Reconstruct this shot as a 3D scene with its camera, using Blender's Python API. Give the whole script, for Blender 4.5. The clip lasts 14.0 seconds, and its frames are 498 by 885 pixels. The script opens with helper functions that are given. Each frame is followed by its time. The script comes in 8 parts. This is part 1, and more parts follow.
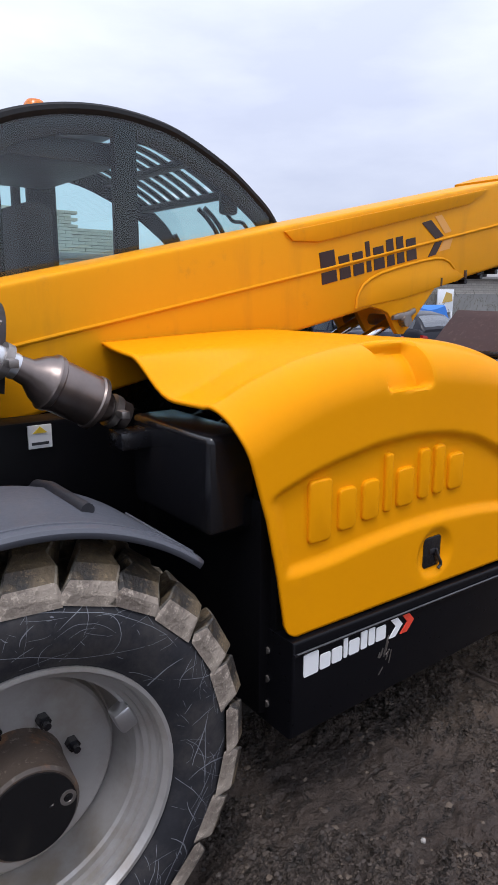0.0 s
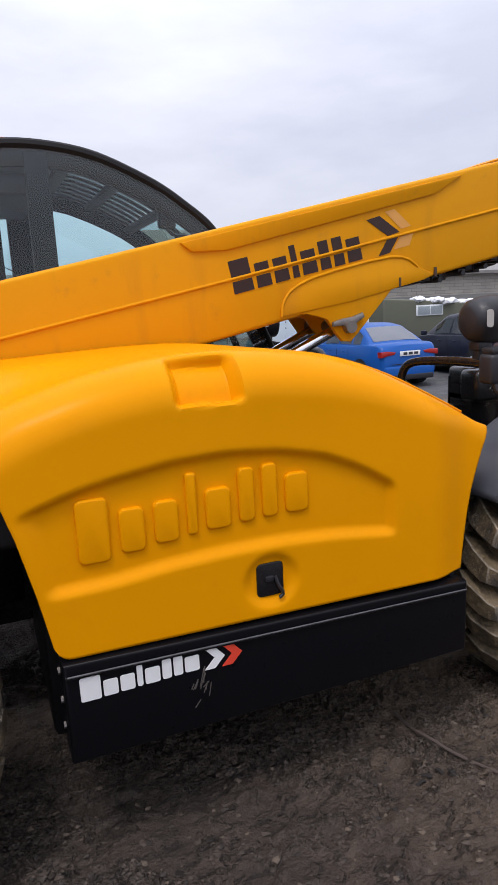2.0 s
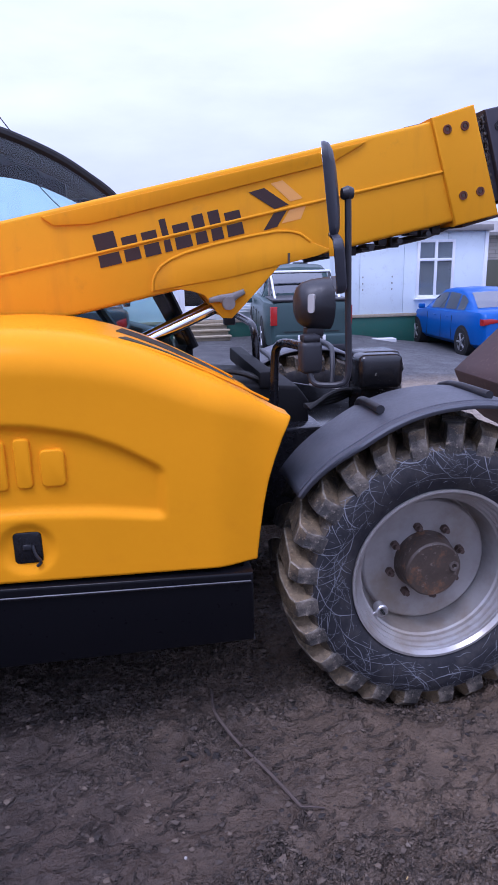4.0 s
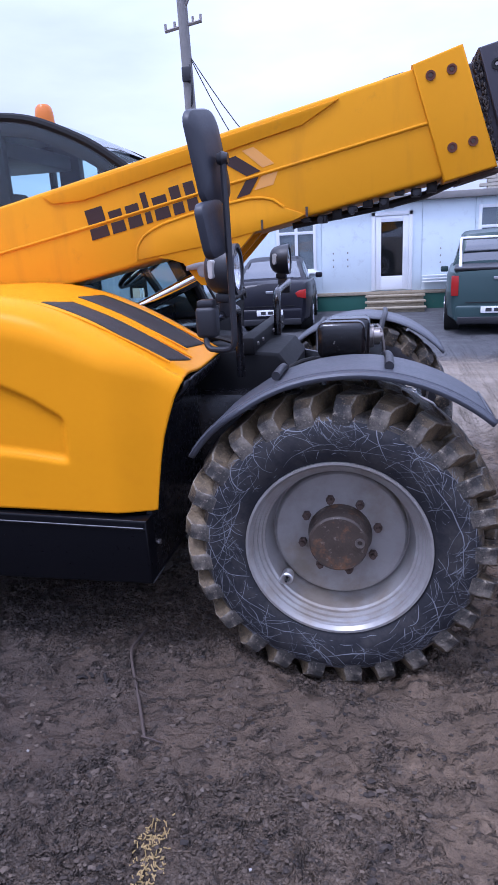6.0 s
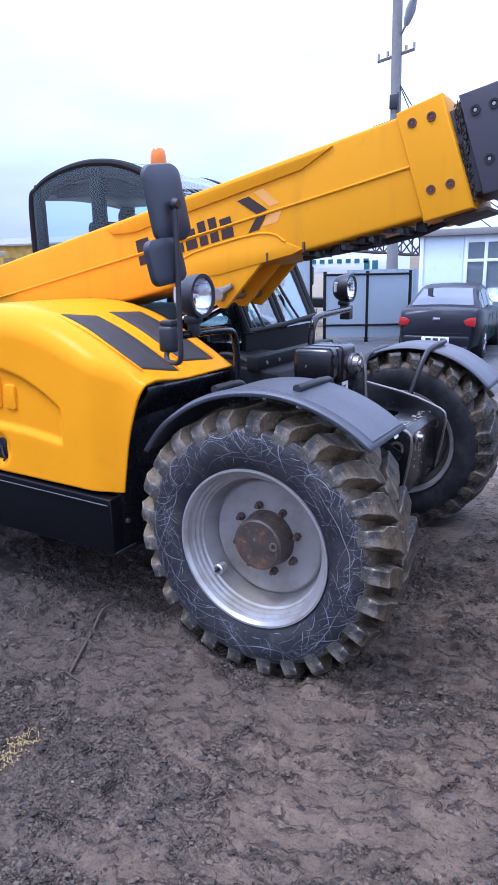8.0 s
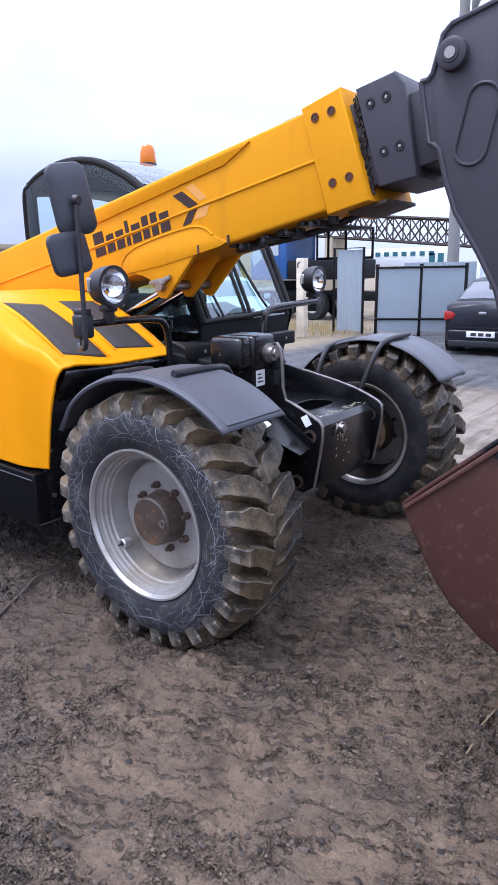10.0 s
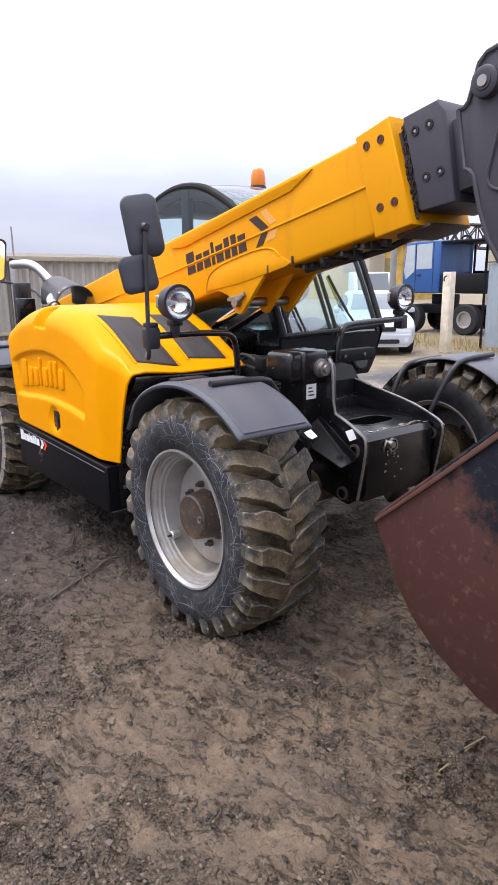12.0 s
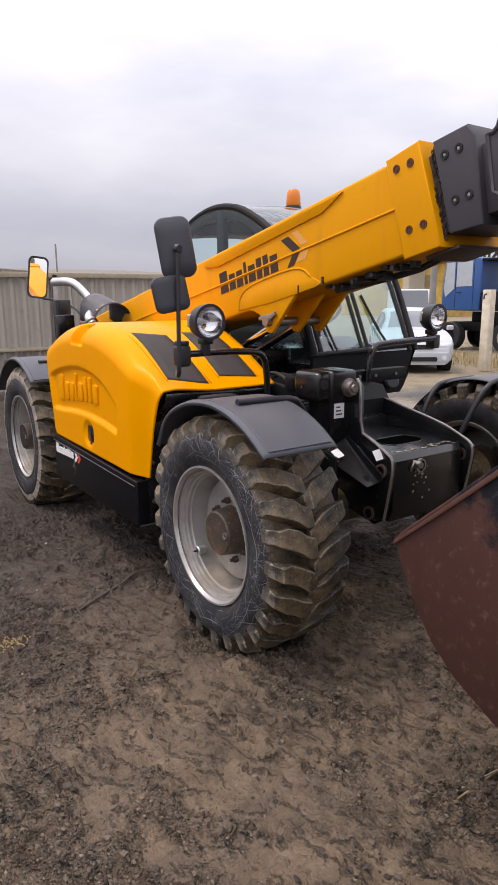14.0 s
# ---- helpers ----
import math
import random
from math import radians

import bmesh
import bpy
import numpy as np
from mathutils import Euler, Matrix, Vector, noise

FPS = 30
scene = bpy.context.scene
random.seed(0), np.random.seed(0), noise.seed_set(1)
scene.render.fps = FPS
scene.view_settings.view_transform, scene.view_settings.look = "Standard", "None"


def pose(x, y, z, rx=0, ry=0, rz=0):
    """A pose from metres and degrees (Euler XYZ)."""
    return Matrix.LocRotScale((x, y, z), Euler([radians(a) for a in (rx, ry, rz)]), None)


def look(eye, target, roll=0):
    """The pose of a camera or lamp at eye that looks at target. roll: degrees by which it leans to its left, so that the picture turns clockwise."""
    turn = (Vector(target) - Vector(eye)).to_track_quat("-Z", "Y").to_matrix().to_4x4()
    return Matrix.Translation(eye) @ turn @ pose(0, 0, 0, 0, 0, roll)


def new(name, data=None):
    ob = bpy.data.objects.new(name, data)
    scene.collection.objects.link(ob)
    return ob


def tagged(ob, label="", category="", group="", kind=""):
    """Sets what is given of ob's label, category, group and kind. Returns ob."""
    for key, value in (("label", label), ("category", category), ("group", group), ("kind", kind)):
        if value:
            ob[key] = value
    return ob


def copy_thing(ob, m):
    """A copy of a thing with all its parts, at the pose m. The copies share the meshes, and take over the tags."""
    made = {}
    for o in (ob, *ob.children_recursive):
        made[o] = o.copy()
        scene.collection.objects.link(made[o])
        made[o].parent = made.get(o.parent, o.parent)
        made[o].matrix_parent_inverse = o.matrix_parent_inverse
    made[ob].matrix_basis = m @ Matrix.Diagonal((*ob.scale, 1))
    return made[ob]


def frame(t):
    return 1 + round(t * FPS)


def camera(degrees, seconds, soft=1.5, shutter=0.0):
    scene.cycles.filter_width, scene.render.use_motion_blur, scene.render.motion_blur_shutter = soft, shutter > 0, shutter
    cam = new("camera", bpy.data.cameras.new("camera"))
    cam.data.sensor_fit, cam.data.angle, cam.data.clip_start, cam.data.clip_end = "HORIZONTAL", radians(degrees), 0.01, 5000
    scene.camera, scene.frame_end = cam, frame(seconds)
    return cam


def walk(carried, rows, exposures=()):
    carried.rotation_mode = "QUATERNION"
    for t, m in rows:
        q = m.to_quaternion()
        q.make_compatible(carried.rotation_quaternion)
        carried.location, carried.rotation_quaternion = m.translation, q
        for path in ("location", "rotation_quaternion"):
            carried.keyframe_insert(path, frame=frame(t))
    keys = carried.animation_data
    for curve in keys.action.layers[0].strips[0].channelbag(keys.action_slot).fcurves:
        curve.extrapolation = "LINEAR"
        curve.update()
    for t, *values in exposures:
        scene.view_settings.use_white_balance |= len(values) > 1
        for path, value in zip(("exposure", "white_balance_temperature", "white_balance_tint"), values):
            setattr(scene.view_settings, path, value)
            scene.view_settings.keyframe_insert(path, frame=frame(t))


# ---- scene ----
cam = camera(41.6, 14.0, 1.2)
PATH = [
    (0, (-3.557, -1.331, 1.765), (-2.373, 0.217, 1.317), 0.5),
    (0.5, (-3.303, -1.359, 1.769), (-2.135, 0.197, 1.306), -0.4),
    (1, (-3.048, -1.529, 1.757), (-2.056, 0.14, 1.276), -2.2),
    (1.5, (-2.794, -1.744, 1.776), (-1.953, 0.003, 1.286), -2.9),
    (2, (-2.486, -1.845, 1.753), (-1.752, -0.031, 1.341), -2.7),
    (2.5, (-2.175, -1.956, 1.775), (-1.487, -0.14, 1.295), -3.6),
    (3, (-1.889, -2.146, 1.787), (-1.357, -0.278, 1.31), -0.9),
    (3.5, (-1.581, -2.209, 1.775), (-1.177, -0.317, 1.268), -0.7),
    (4, (-1.241, -2.206, 1.805), (-0.928, -0.302, 1.278), -1.3),
    (4.2, (-1.113, -2.224, 1.797), (-0.853, -0.316, 1.257), -2.7),
    (6.3, (0.261, -2.345, 1.743), (-0.219, -0.494, 1.158), -1.9),
    (6.5, (0.385, -2.374, 1.765), (-0.141, -0.527, 1.207), -1.0),
    (7, (0.64, -2.319, 1.753), (-0.049, -0.53, 1.183), -0.9),
    (7.5, (0.92, -2.226, 1.768), (0.117, -0.472, 1.242), -2.6),
    (8, (1.247, -2.24, 1.751), (0.259, -0.576, 1.247), -1.1),
    (8.5, (1.5, -2.199, 1.742), (0.48, -0.555, 1.235), -3.1),
    (8.7, (1.558, -2.139, 1.749), (0.522, -0.51, 1.228), -2.5),
    (10.8, (2.293, -1.759, 1.721), (0.968, -0.334, 1.259), 0.0),
    (11, (2.335, -1.717, 1.743), (0.966, -0.324, 1.309), 0.7),
    (11.5, (2.46, -1.662, 1.744), (0.975, -0.392, 1.315), -0.7),
    (12, (2.597, -1.638, 1.766), (1.068, -0.442, 1.284), -0.6),
    (12.5, (2.67, -1.636, 1.776), (1.088, -0.517, 1.282), -0.7),
    (13, (2.676, -1.623, 1.784), (1.082, -0.499, 1.343), -1.0),
    (13.5, (2.663, -1.611, 1.785), (1.059, -0.498, 1.354), -0.5),
    (14, (2.655, -1.615, 1.789), (1.051, -0.503, 1.352), -0.3),
]
EXPOSURES = [(0.0, 0.36, 6150, 13), (2.0, 0.26, 6450, 14), (3.0, 0.23, 6400, 18), (3.5, 0.21, 6400, 21), (4.0, 0.45, 5220, 31), (4.2, 0.48, 5190, 31),
             (6.5, 0.64, 5150, 25), (7.0, 0.70, 5180, 26), (7.5, 1.08, 5100, 21), (8.7, 1.08, 4920, 20), (10.8, 1.08, 6100, 16), (13.0, 1.10, 6650, 14), (13.5, 0.74, 6900, 15), (14.0, 0.65, 6950, 16)]
walk(cam, [(t, look(eye, target, roll)) for t, eye, target, roll in PATH], EXPOSURES)

# ---------- light ----------
world = bpy.data.worlds.new("overcast")
scene.world = world
world.use_nodes = True
wt = world.node_tree
wt.nodes.clear()
w_out = wt.nodes.new("ShaderNodeOutputWorld")
w_bg = wt.nodes.new("ShaderNodeBackground")
w_sky = wt.nodes.new("ShaderNodeTexSky")
w_sky.sky_type = "NISHITA"
w_sky.sun_disc = False
w_sky.sun_elevation = radians(66)
w_sky.sun_rotation = radians(225)
w_scale = wt.nodes.new("ShaderNodeMix")
w_scale.data_type = "RGBA"
w_scale.blend_type = "MULTIPLY"
w_scale.inputs[0].default_value = 1.0
w_scale.inputs[7].default_value = (0.10, 0.10, 0.10, 1)
w_co = wt.nodes.new("ShaderNodeTexCoord")
w_map = wt.nodes.new("ShaderNodeMapping")
w_map.inputs["Scale"].default_value = (1.0, 1.0, 3.2)
w_noise = wt.nodes.new("ShaderNodeTexNoise")
w_noise.inputs["Scale"].default_value = 2.1
w_noise.inputs["Detail"].default_value = 7
w_noise.inputs["Roughness"].default_value = 0.52
w_ramp = wt.nodes.new("ShaderNodeValToRGB")
w_ramp.color_ramp.elements[0].position = 0.32
w_ramp.color_ramp.elements[0].color = (0.64, 0.675, 0.79, 1)
w_ramp.color_ramp.elements[1].position = 0.68
w_ramp.color_ramp.elements[1].color = (0.92, 0.945, 1.0, 1)
w_mix = wt.nodes.new("ShaderNodeMix")
w_mix.data_type = "RGBA"
w_mix.inputs[0].default_value = 0.92
wt.links.new(w_co.outputs["Generated"], w_map.inputs["Vector"])
wt.links.new(w_map.outputs["Vector"], w_noise.inputs["Vector"])
wt.links.new(w_noise.outputs["Fac"], w_ramp.inputs["Fac"])
wt.links.new(w_sky.outputs["Color"], w_scale.inputs[6])
wt.links.new(w_scale.outputs[2], w_mix.inputs[6])
wt.links.new(w_ramp.outputs["Color"], w_mix.inputs[7])
# an overcast sky grows brighter towards the zenith
w_sep = wt.nodes.new("ShaderNodeSeparateXYZ")
w_rise = wt.nodes.new("ShaderNodeValToRGB")
w_rise.color_ramp.elements[0].position = 0.0
w_rise.color_ramp.elements[0].color = (0.66, 0.675, 0.71, 1)
w_rise.color_ramp.elements[1].position = 1.0
w_rise.color_ramp.elements[1].color = (1.75, 1.75, 1.75, 1)
w_low = w_rise.color_ramp.elements.new(0.30)
w_low.color = (0.98, 0.985, 0.99, 1)
w_all = wt.nodes.new("ShaderNodeMix")
w_all.data_type = "RGBA"
w_all.blend_type = "MULTIPLY"
w_all.inputs[0].default_value = 1.0
wt.links.new(w_co.outputs["Generated"], w_sep.inputs[0])
wt.links.new(w_sep.outputs["Z"], w_rise.inputs["Fac"])
wt.links.new(w_mix.outputs[2], w_all.inputs[6])
wt.links.new(w_rise.outputs["Color"], w_all.inputs[7])
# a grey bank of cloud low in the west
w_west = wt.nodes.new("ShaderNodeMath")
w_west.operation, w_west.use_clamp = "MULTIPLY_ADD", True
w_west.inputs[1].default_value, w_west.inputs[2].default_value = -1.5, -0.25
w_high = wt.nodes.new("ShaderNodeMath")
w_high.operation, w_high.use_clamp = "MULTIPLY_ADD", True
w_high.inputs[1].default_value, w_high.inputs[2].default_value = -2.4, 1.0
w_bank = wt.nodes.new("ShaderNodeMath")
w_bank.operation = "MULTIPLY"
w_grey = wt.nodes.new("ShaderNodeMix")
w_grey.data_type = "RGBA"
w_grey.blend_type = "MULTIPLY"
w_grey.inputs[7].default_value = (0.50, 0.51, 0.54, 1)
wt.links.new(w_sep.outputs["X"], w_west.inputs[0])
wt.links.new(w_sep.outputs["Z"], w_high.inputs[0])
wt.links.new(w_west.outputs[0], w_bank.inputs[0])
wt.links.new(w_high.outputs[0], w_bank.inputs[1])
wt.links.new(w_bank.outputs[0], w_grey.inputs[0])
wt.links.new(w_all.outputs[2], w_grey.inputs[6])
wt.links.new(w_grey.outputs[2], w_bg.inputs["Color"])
wt.links.new(w_bg.outputs["Background"], w_out.inputs["Surface"])
w_bg.inputs["Strength"].default_value = 1.0

sun_data = bpy.data.lights.new("sun", "SUN")
sun_data.energy = 1.25
sun_data.angle = radians(16)
sun_data.color = (1.0, 0.97, 0.93)
sun = new("sun", sun_data)
sun.matrix_world = look((-3.0, -3.2, 10), (0, 0, 0))


# ---------- materials ----------
class Nodes:
    """A short way to write node materials."""

    def __init__(self, name):
        self.mat = bpy.data.materials.new(name)
        self.mat.use_nodes = True
        self.t = self.mat.node_tree
        self.t.nodes.clear()
        self.out = self.t.nodes.new("ShaderNodeOutputMaterial")
        self.bsdf = self.t.nodes.new("ShaderNodeBsdfPrincipled")
        self.link(self.bsdf.outputs[0], self.out.inputs["Surface"])
        self.co = self.t.nodes.new("ShaderNodeTexCoord").outputs["Object"]

    def link(self, a, b):
        self.t.links.new(a, b)

    def feed(self, socket, value):
        if hasattr(value, "is_output"):
            self.link(value, socket)
        else:
            socket.default_value = value

    def set(self, **kw):
        names = {"color": "Base Color", "rough": "Roughness", "metal": "Metallic", "coat": "Coat Weight",
                 "coat_rough": "Coat Roughness", "spec": "Specular IOR Level", "trans": "Transmission Weight",
                 "ior": "IOR", "alpha": "Alpha", "normal": "Normal", "emit": "Emission Color", "emit_power": "Emission Strength"}
        for key, value in kw.items():
            if key in ("color", "emit") and isinstance(value, tuple) and len(value) == 3:
                value = (*value, 1)
            self.feed(self.bsdf.inputs[names[key]], value)
        return self

    def noise(self, scale, detail=4, rough=0.55, vector=None, distortion=0.0):
        n = self.t.nodes.new("ShaderNodeTexNoise")
        n.inputs["Scale"].default_value, n.inputs["Detail"].default_value = scale, detail
        n.inputs["Roughness"].default_value, n.inputs["Distortion"].default_value = rough, distortion
        self.link(vector or self.co, n.inputs["Vector"])
        return n.outputs["Fac"]

    def voronoi(self, scale, feature="F1", vector=None):
        n = self.t.nodes.new("ShaderNodeTexVoronoi")
        n.feature = feature
        n.inputs["Scale"].default_value = scale
        self.link(vector or self.co, n.inputs["Vector"])
        return n

    def mapped(self, scale=(1, 1, 1), turn=(0, 0, 0), vector=None):
        n = self.t.nodes.new("ShaderNodeMapping")
        n.inputs["Scale"].default_value = scale
        n.inputs["Rotation"].default_value = turn
        self.link(vector or self.co, n.inputs["Vector"])
        return n.outputs[0]

    def ramp(self, fac, *stops):
        n = self.t.nodes.new("ShaderNodeValToRGB")
        e = n.color_ramp.elements
        while len(e) < len(stops):
            e.new(0.5)
        for el, (p, c) in zip(e, stops):
            el.position = p
            el.color = (*c, 1) if isinstance(c, tuple) else (c, c, c, 1)
        self.link(fac, n.inputs["Fac"])
        return n.outputs["Color"]

    def mix(self, fac, a, b, blend="MIX"):
        n = self.t.nodes.new("ShaderNodeMix")
        n.data_type, n.blend_type = "RGBA", blend
        self.feed(n.inputs[0], fac)
        for s, v in ((n.inputs[6], a), (n.inputs[7], b)):
            if isinstance(v, tuple) and len(v) == 3:
                v = (*v, 1)
            self.feed(s, v)
        return n.outputs[2]

    def math(self, op, a, b=0.0, clamp=False):
        n = self.t.nodes.new("ShaderNodeMath")
        n.operation, n.use_clamp = op, clamp
        self.feed(n.inputs[0], a)
        self.feed(n.inputs[1], b)
        return n.outputs[0]

    def axis(self, name, vector=None):
        n = self.t.nodes.new("ShaderNodeSeparateXYZ")
        self.link(vector or self.co, n.inputs[0])
        return n.outputs[name]

    def world_position(self):
        return self.t.nodes.new("ShaderNodeNewGeometry").outputs["Position"]

    def random(self):
        return self.t.nodes.new("ShaderNodeObjectInfo").outputs["Random"]

    def island(self):
        return self.t.nodes.new("ShaderNodeNewGeometry").outputs["Random Per Island"]

    def bump(self, height, strength=0.3, distance=0.01, normal=None):
        n = self.t.nodes.new("ShaderNodeBump")
        n.inputs["Strength"].default_value, n.inputs["Distance"].default_value = strength, distance
        self.link(height, n.inputs["Height"])
        if normal:
            self.link(normal, n.inputs["Normal"])
        return n.outputs[0]


def paint(name, color, rough=0.35, coat=0.3, dirt=(0.12, 0.095, 0.07), dirt_amount=0.25, metal=0.0, bump=0.02, spec=0.5, chips=0.0):
    m = Nodes(name)
    big = m.noise(1.6, 5)
    fine = m.noise(38, 4)
    tone = m.mix(big, tuple(c * 0.93 for c in color), tuple(min(1, c * 1.05) for c in color))
    spots = m.ramp(m.noise(5.5, 8, 0.7), (0.56, 0.0), (0.78, 1.0))
    tone = m.mix(m.math("MULTIPLY", spots, dirt_amount), tone, dirt)
    if chips > 0:
        chip = m.ramp(m.noise(34, 6, 0.75), (0.66, 0.0), (0.69, 1.0))
        tone = m.mix(m.math("MULTIPLY", chip, chips), tone, (0.32, 0.29, 0.25))
    m.set(color=tone, metal=metal, coat=coat, coat_rough=0.12, spec=spec,
          rough=m.math("ADD", m.math("MULTIPLY", fine, 0.16), rough - 0.08))
    m.set(normal=m.bump(m.noise(9, 3), bump, 0.02))
    return m.mat


def plain(name, color, rough=0.5, metal=0.0, scale=30, vary=0.18, bump=0.1):
    m = Nodes(name)
    n = m.noise(scale, 5)
    m.set(color=m.mix(n, tuple(c * (1 - vary) for c in color), tuple(min(1, c * (1 + vary)) for c in color)),
          metal=metal, rough=m.math("ADD", m.math("MULTIPLY", m.noise(scale * 0.4, 4), 0.2), rough - 0.1))
    m.set(normal=m.bump(n, bump, 0.004))
    return m.mat


M_YELLOW = paint("yellow paint", (0.79, 0.302, 0.0), 0.32, 0.02, dirt_amount=0.04, spec=0.045)


def make_boom_paint():
    """Sun-dulled yellow paint with rain streaks and grime."""
    m = Nodes("boom paint")
    tone = m.mix(m.noise(1.3, 5), (0.68, 0.282, 0.002), (0.77, 0.325, 0.004))
    streak = m.ramp(m.noise(1.0, 6, 0.62, m.mapped((9, 9, 1.6))), (0.52, 0.0), (0.74, 1.0))
    tone = m.mix(m.math("MULTIPLY", streak, 0.22), tone, (0.34, 0.15, 0.03))
    spots = m.ramp(m.noise(7, 8, 0.72), (0.60, 0.0), (0.76, 1.0))
    tone = m.mix(m.math("MULTIPLY", spots, 0.25), tone, (0.22, 0.13, 0.06))
    m.set(color=tone, rough=m.math("ADD", m.math("MULTIPLY", m.noise(20, 4), 0.2), 0.34), spec=0.08, coat=0.02, coat_rough=0.15,
          normal=m.bump(m.noise(7, 4), 0.03, 0.02))
    return m.mat


M_YELLOW_BOOM = make_boom_paint()
M_BLACK = paint("black paint", (0.008, 0.008, 0.010), 0.26, 0.22, dirt=(0.06, 0.052, 0.044), dirt_amount=0.35, spec=0.4)
M_WORN = paint("chipped black paint", (0.007, 0.007, 0.008), 0.24, 0.15, dirt=(0.07, 0.060, 0.048), dirt_amount=0.28, spec=0.5, chips=0.8)
M_SKIRT = paint("black skirt paint", (0.0045, 0.0045, 0.006), 0.3, 0.03, dirt=(0.016, 0.0145, 0.013), dirt_amount=0.12, spec=0.14)
M_BOLT_RED = plain("red-brown bolt", (0.12, 0.036, 0.017), 0.5, 0.3, 60, 0.4)
M_DEEP = paint("clean black steel", (0.003, 0.003, 0.004), 0.45, 0.0, dirt=(0.012, 0.010, 0.009), dirt_amount=0.2, spec=0.15)
M_BLACK_MATT = paint("matt black steel", (0.006, 0.006, 0.007), 0.6, 0.0, dirt=(0.035, 0.03, 0.026), dirt_amount=0.4, spec=0.2)
M_BOOMBLACK = paint("dark grey boom paint", (0.050, 0.046, 0.056), 0.5, 0.0, dirt=(0.12, 0.1, 0.08), dirt_amount=0.3, spec=0.3)
M_PLASTIC = plain("black plastic", (0.017, 0.017, 0.021), 0.45, scale=120, bump=0.12)
M_FENDER = plain("grey-black fender plastic", (0.072, 0.076, 0.091), 0.46, scale=160, bump=0.1, vary=0.1)
M_SHELL = plain("black mirror shell", (0.028, 0.030, 0.040), 0.45, scale=160, bump=0.1, vary=0.1)
M_GRIP = plain("anti-slip mesh", (0.030, 0.026, 0.025), 0.75, scale=400, bump=0.5)
M_CHROME = plain("chromed steel", (0.75, 0.75, 0.77), 0.12, 1.0, 60, 0.05, 0.02)
M_BRIGHT = plain("bright bare steel", (0.62, 0.62, 0.63), 0.32, 0.9, 30, 0.15, 0.1)
M_STEEL = plain("worn steel", (0.32, 0.29, 0.27), 0.42, 0.9, 24, 0.4, 0.15)
M_RUST = plain("brown rusty iron", (0.085, 0.055, 0.042), 0.7, 0.2, 40, 0.5, 0.3)
M_WHITE = plain("white sticker", (0.78, 0.78, 0.78), 0.45, vary=0.04)
M_RED = plain("red sticker", (0.72, 0.06, 0.03), 0.45, vary=0.05)
M_DECAL = plain("dark brown decal", (0.030, 0.010, 0.007), 0.5, vary=0.15)
M_BAR = plain("dark print", (0.03, 0.03, 0.035), 0.6)
M_AMBER = plain("amber plastic", (0.62, 0.165, 0.008), 0.2, vary=0.05)
M_RUBBERSEAL = plain("rubber seal", (0.009, 0.009, 0.010), 0.75)
M_HOSE = plain("dusty black hose", (0.014, 0.013, 0.012), 0.6)


def make_rim():
    m = Nodes("grey painted rim")
    dirt = m.ramp(m.noise(7, 7, 0.65), (0.45, 0.0), (0.75, 1.0))
    tone = m.mix(m.noise(3, 4), (0.34, 0.325, 0.315), (0.48, 0.465, 0.45))
    mud = m.ramp(m.noise(2.6, 6, 0.6, m.mapped((1, 1, 1), (0, 0, 0.4))), (0.52, 0.0), (0.66, 1.0))
    tone = m.mix(m.math("MULTIPLY", mud, 0.5), tone, (0.26, 0.19, 0.10))
    m.set(color=m.mix(m.math("MULTIPLY", dirt, 0.5), tone, (0.20, 0.155, 0.115)), rough=0.34, metal=0.5,
          normal=m.bump(m.noise(50, 4), 0.08, 0.004))
    return m.mat


def make_rubber():
    """Sidewall: black rubber, greyed by dust."""
    m = Nodes("tyre sidewall rubber")
    dust = m.ramp(m.noise(7, 7, 0.7), (0.46, 0.0), (0.76, 1.0))
    base = m.mix(m.noise(30, 5), (0.013, 0.013, 0.016), (0.031, 0.031, 0.036))
    m.set(color=m.mix(m.math("MULTIPLY", dust, 0.40), base, (0.13, 0.115, 0.100)), rough=0.6, spec=0.22,
          normal=m.bump(m.noise(60, 4), 0.25, 0.006))
    return m.mat


def make_tread(name, dark, low, high, cover):
    """Lugs: rubber under dried brown mud."""
    m = Nodes(name)
    r = m.random()
    mud = m.ramp(m.math("ADD", m.noise(9, 7, 0.68), m.math("MULTIPLY", r, 0.12)), (cover, 0.0), (cover + 0.22, 1.0))
    tone = m.mix(m.noise(26, 5), low, high)
    speck = m.ramp(m.noise(60, 6, 0.78), (0.55, 0.0), (0.64, 1.0))
    tone = m.mix(m.math("MULTIPLY", speck, 0.7), m.mix(mud, dark, tone), tuple(min(1, c * 1.25) for c in high))
    m.set(color=tone, rough=m.math("ADD", m.math("MULTIPLY", m.noise(12, 4), 0.4), 0.36),
          normal=m.bump(m.noise(18, 6, 0.65), 0.7, 0.02, m.bump(m.noise(60, 5), 0.5, 0.010)))
    return m.mat


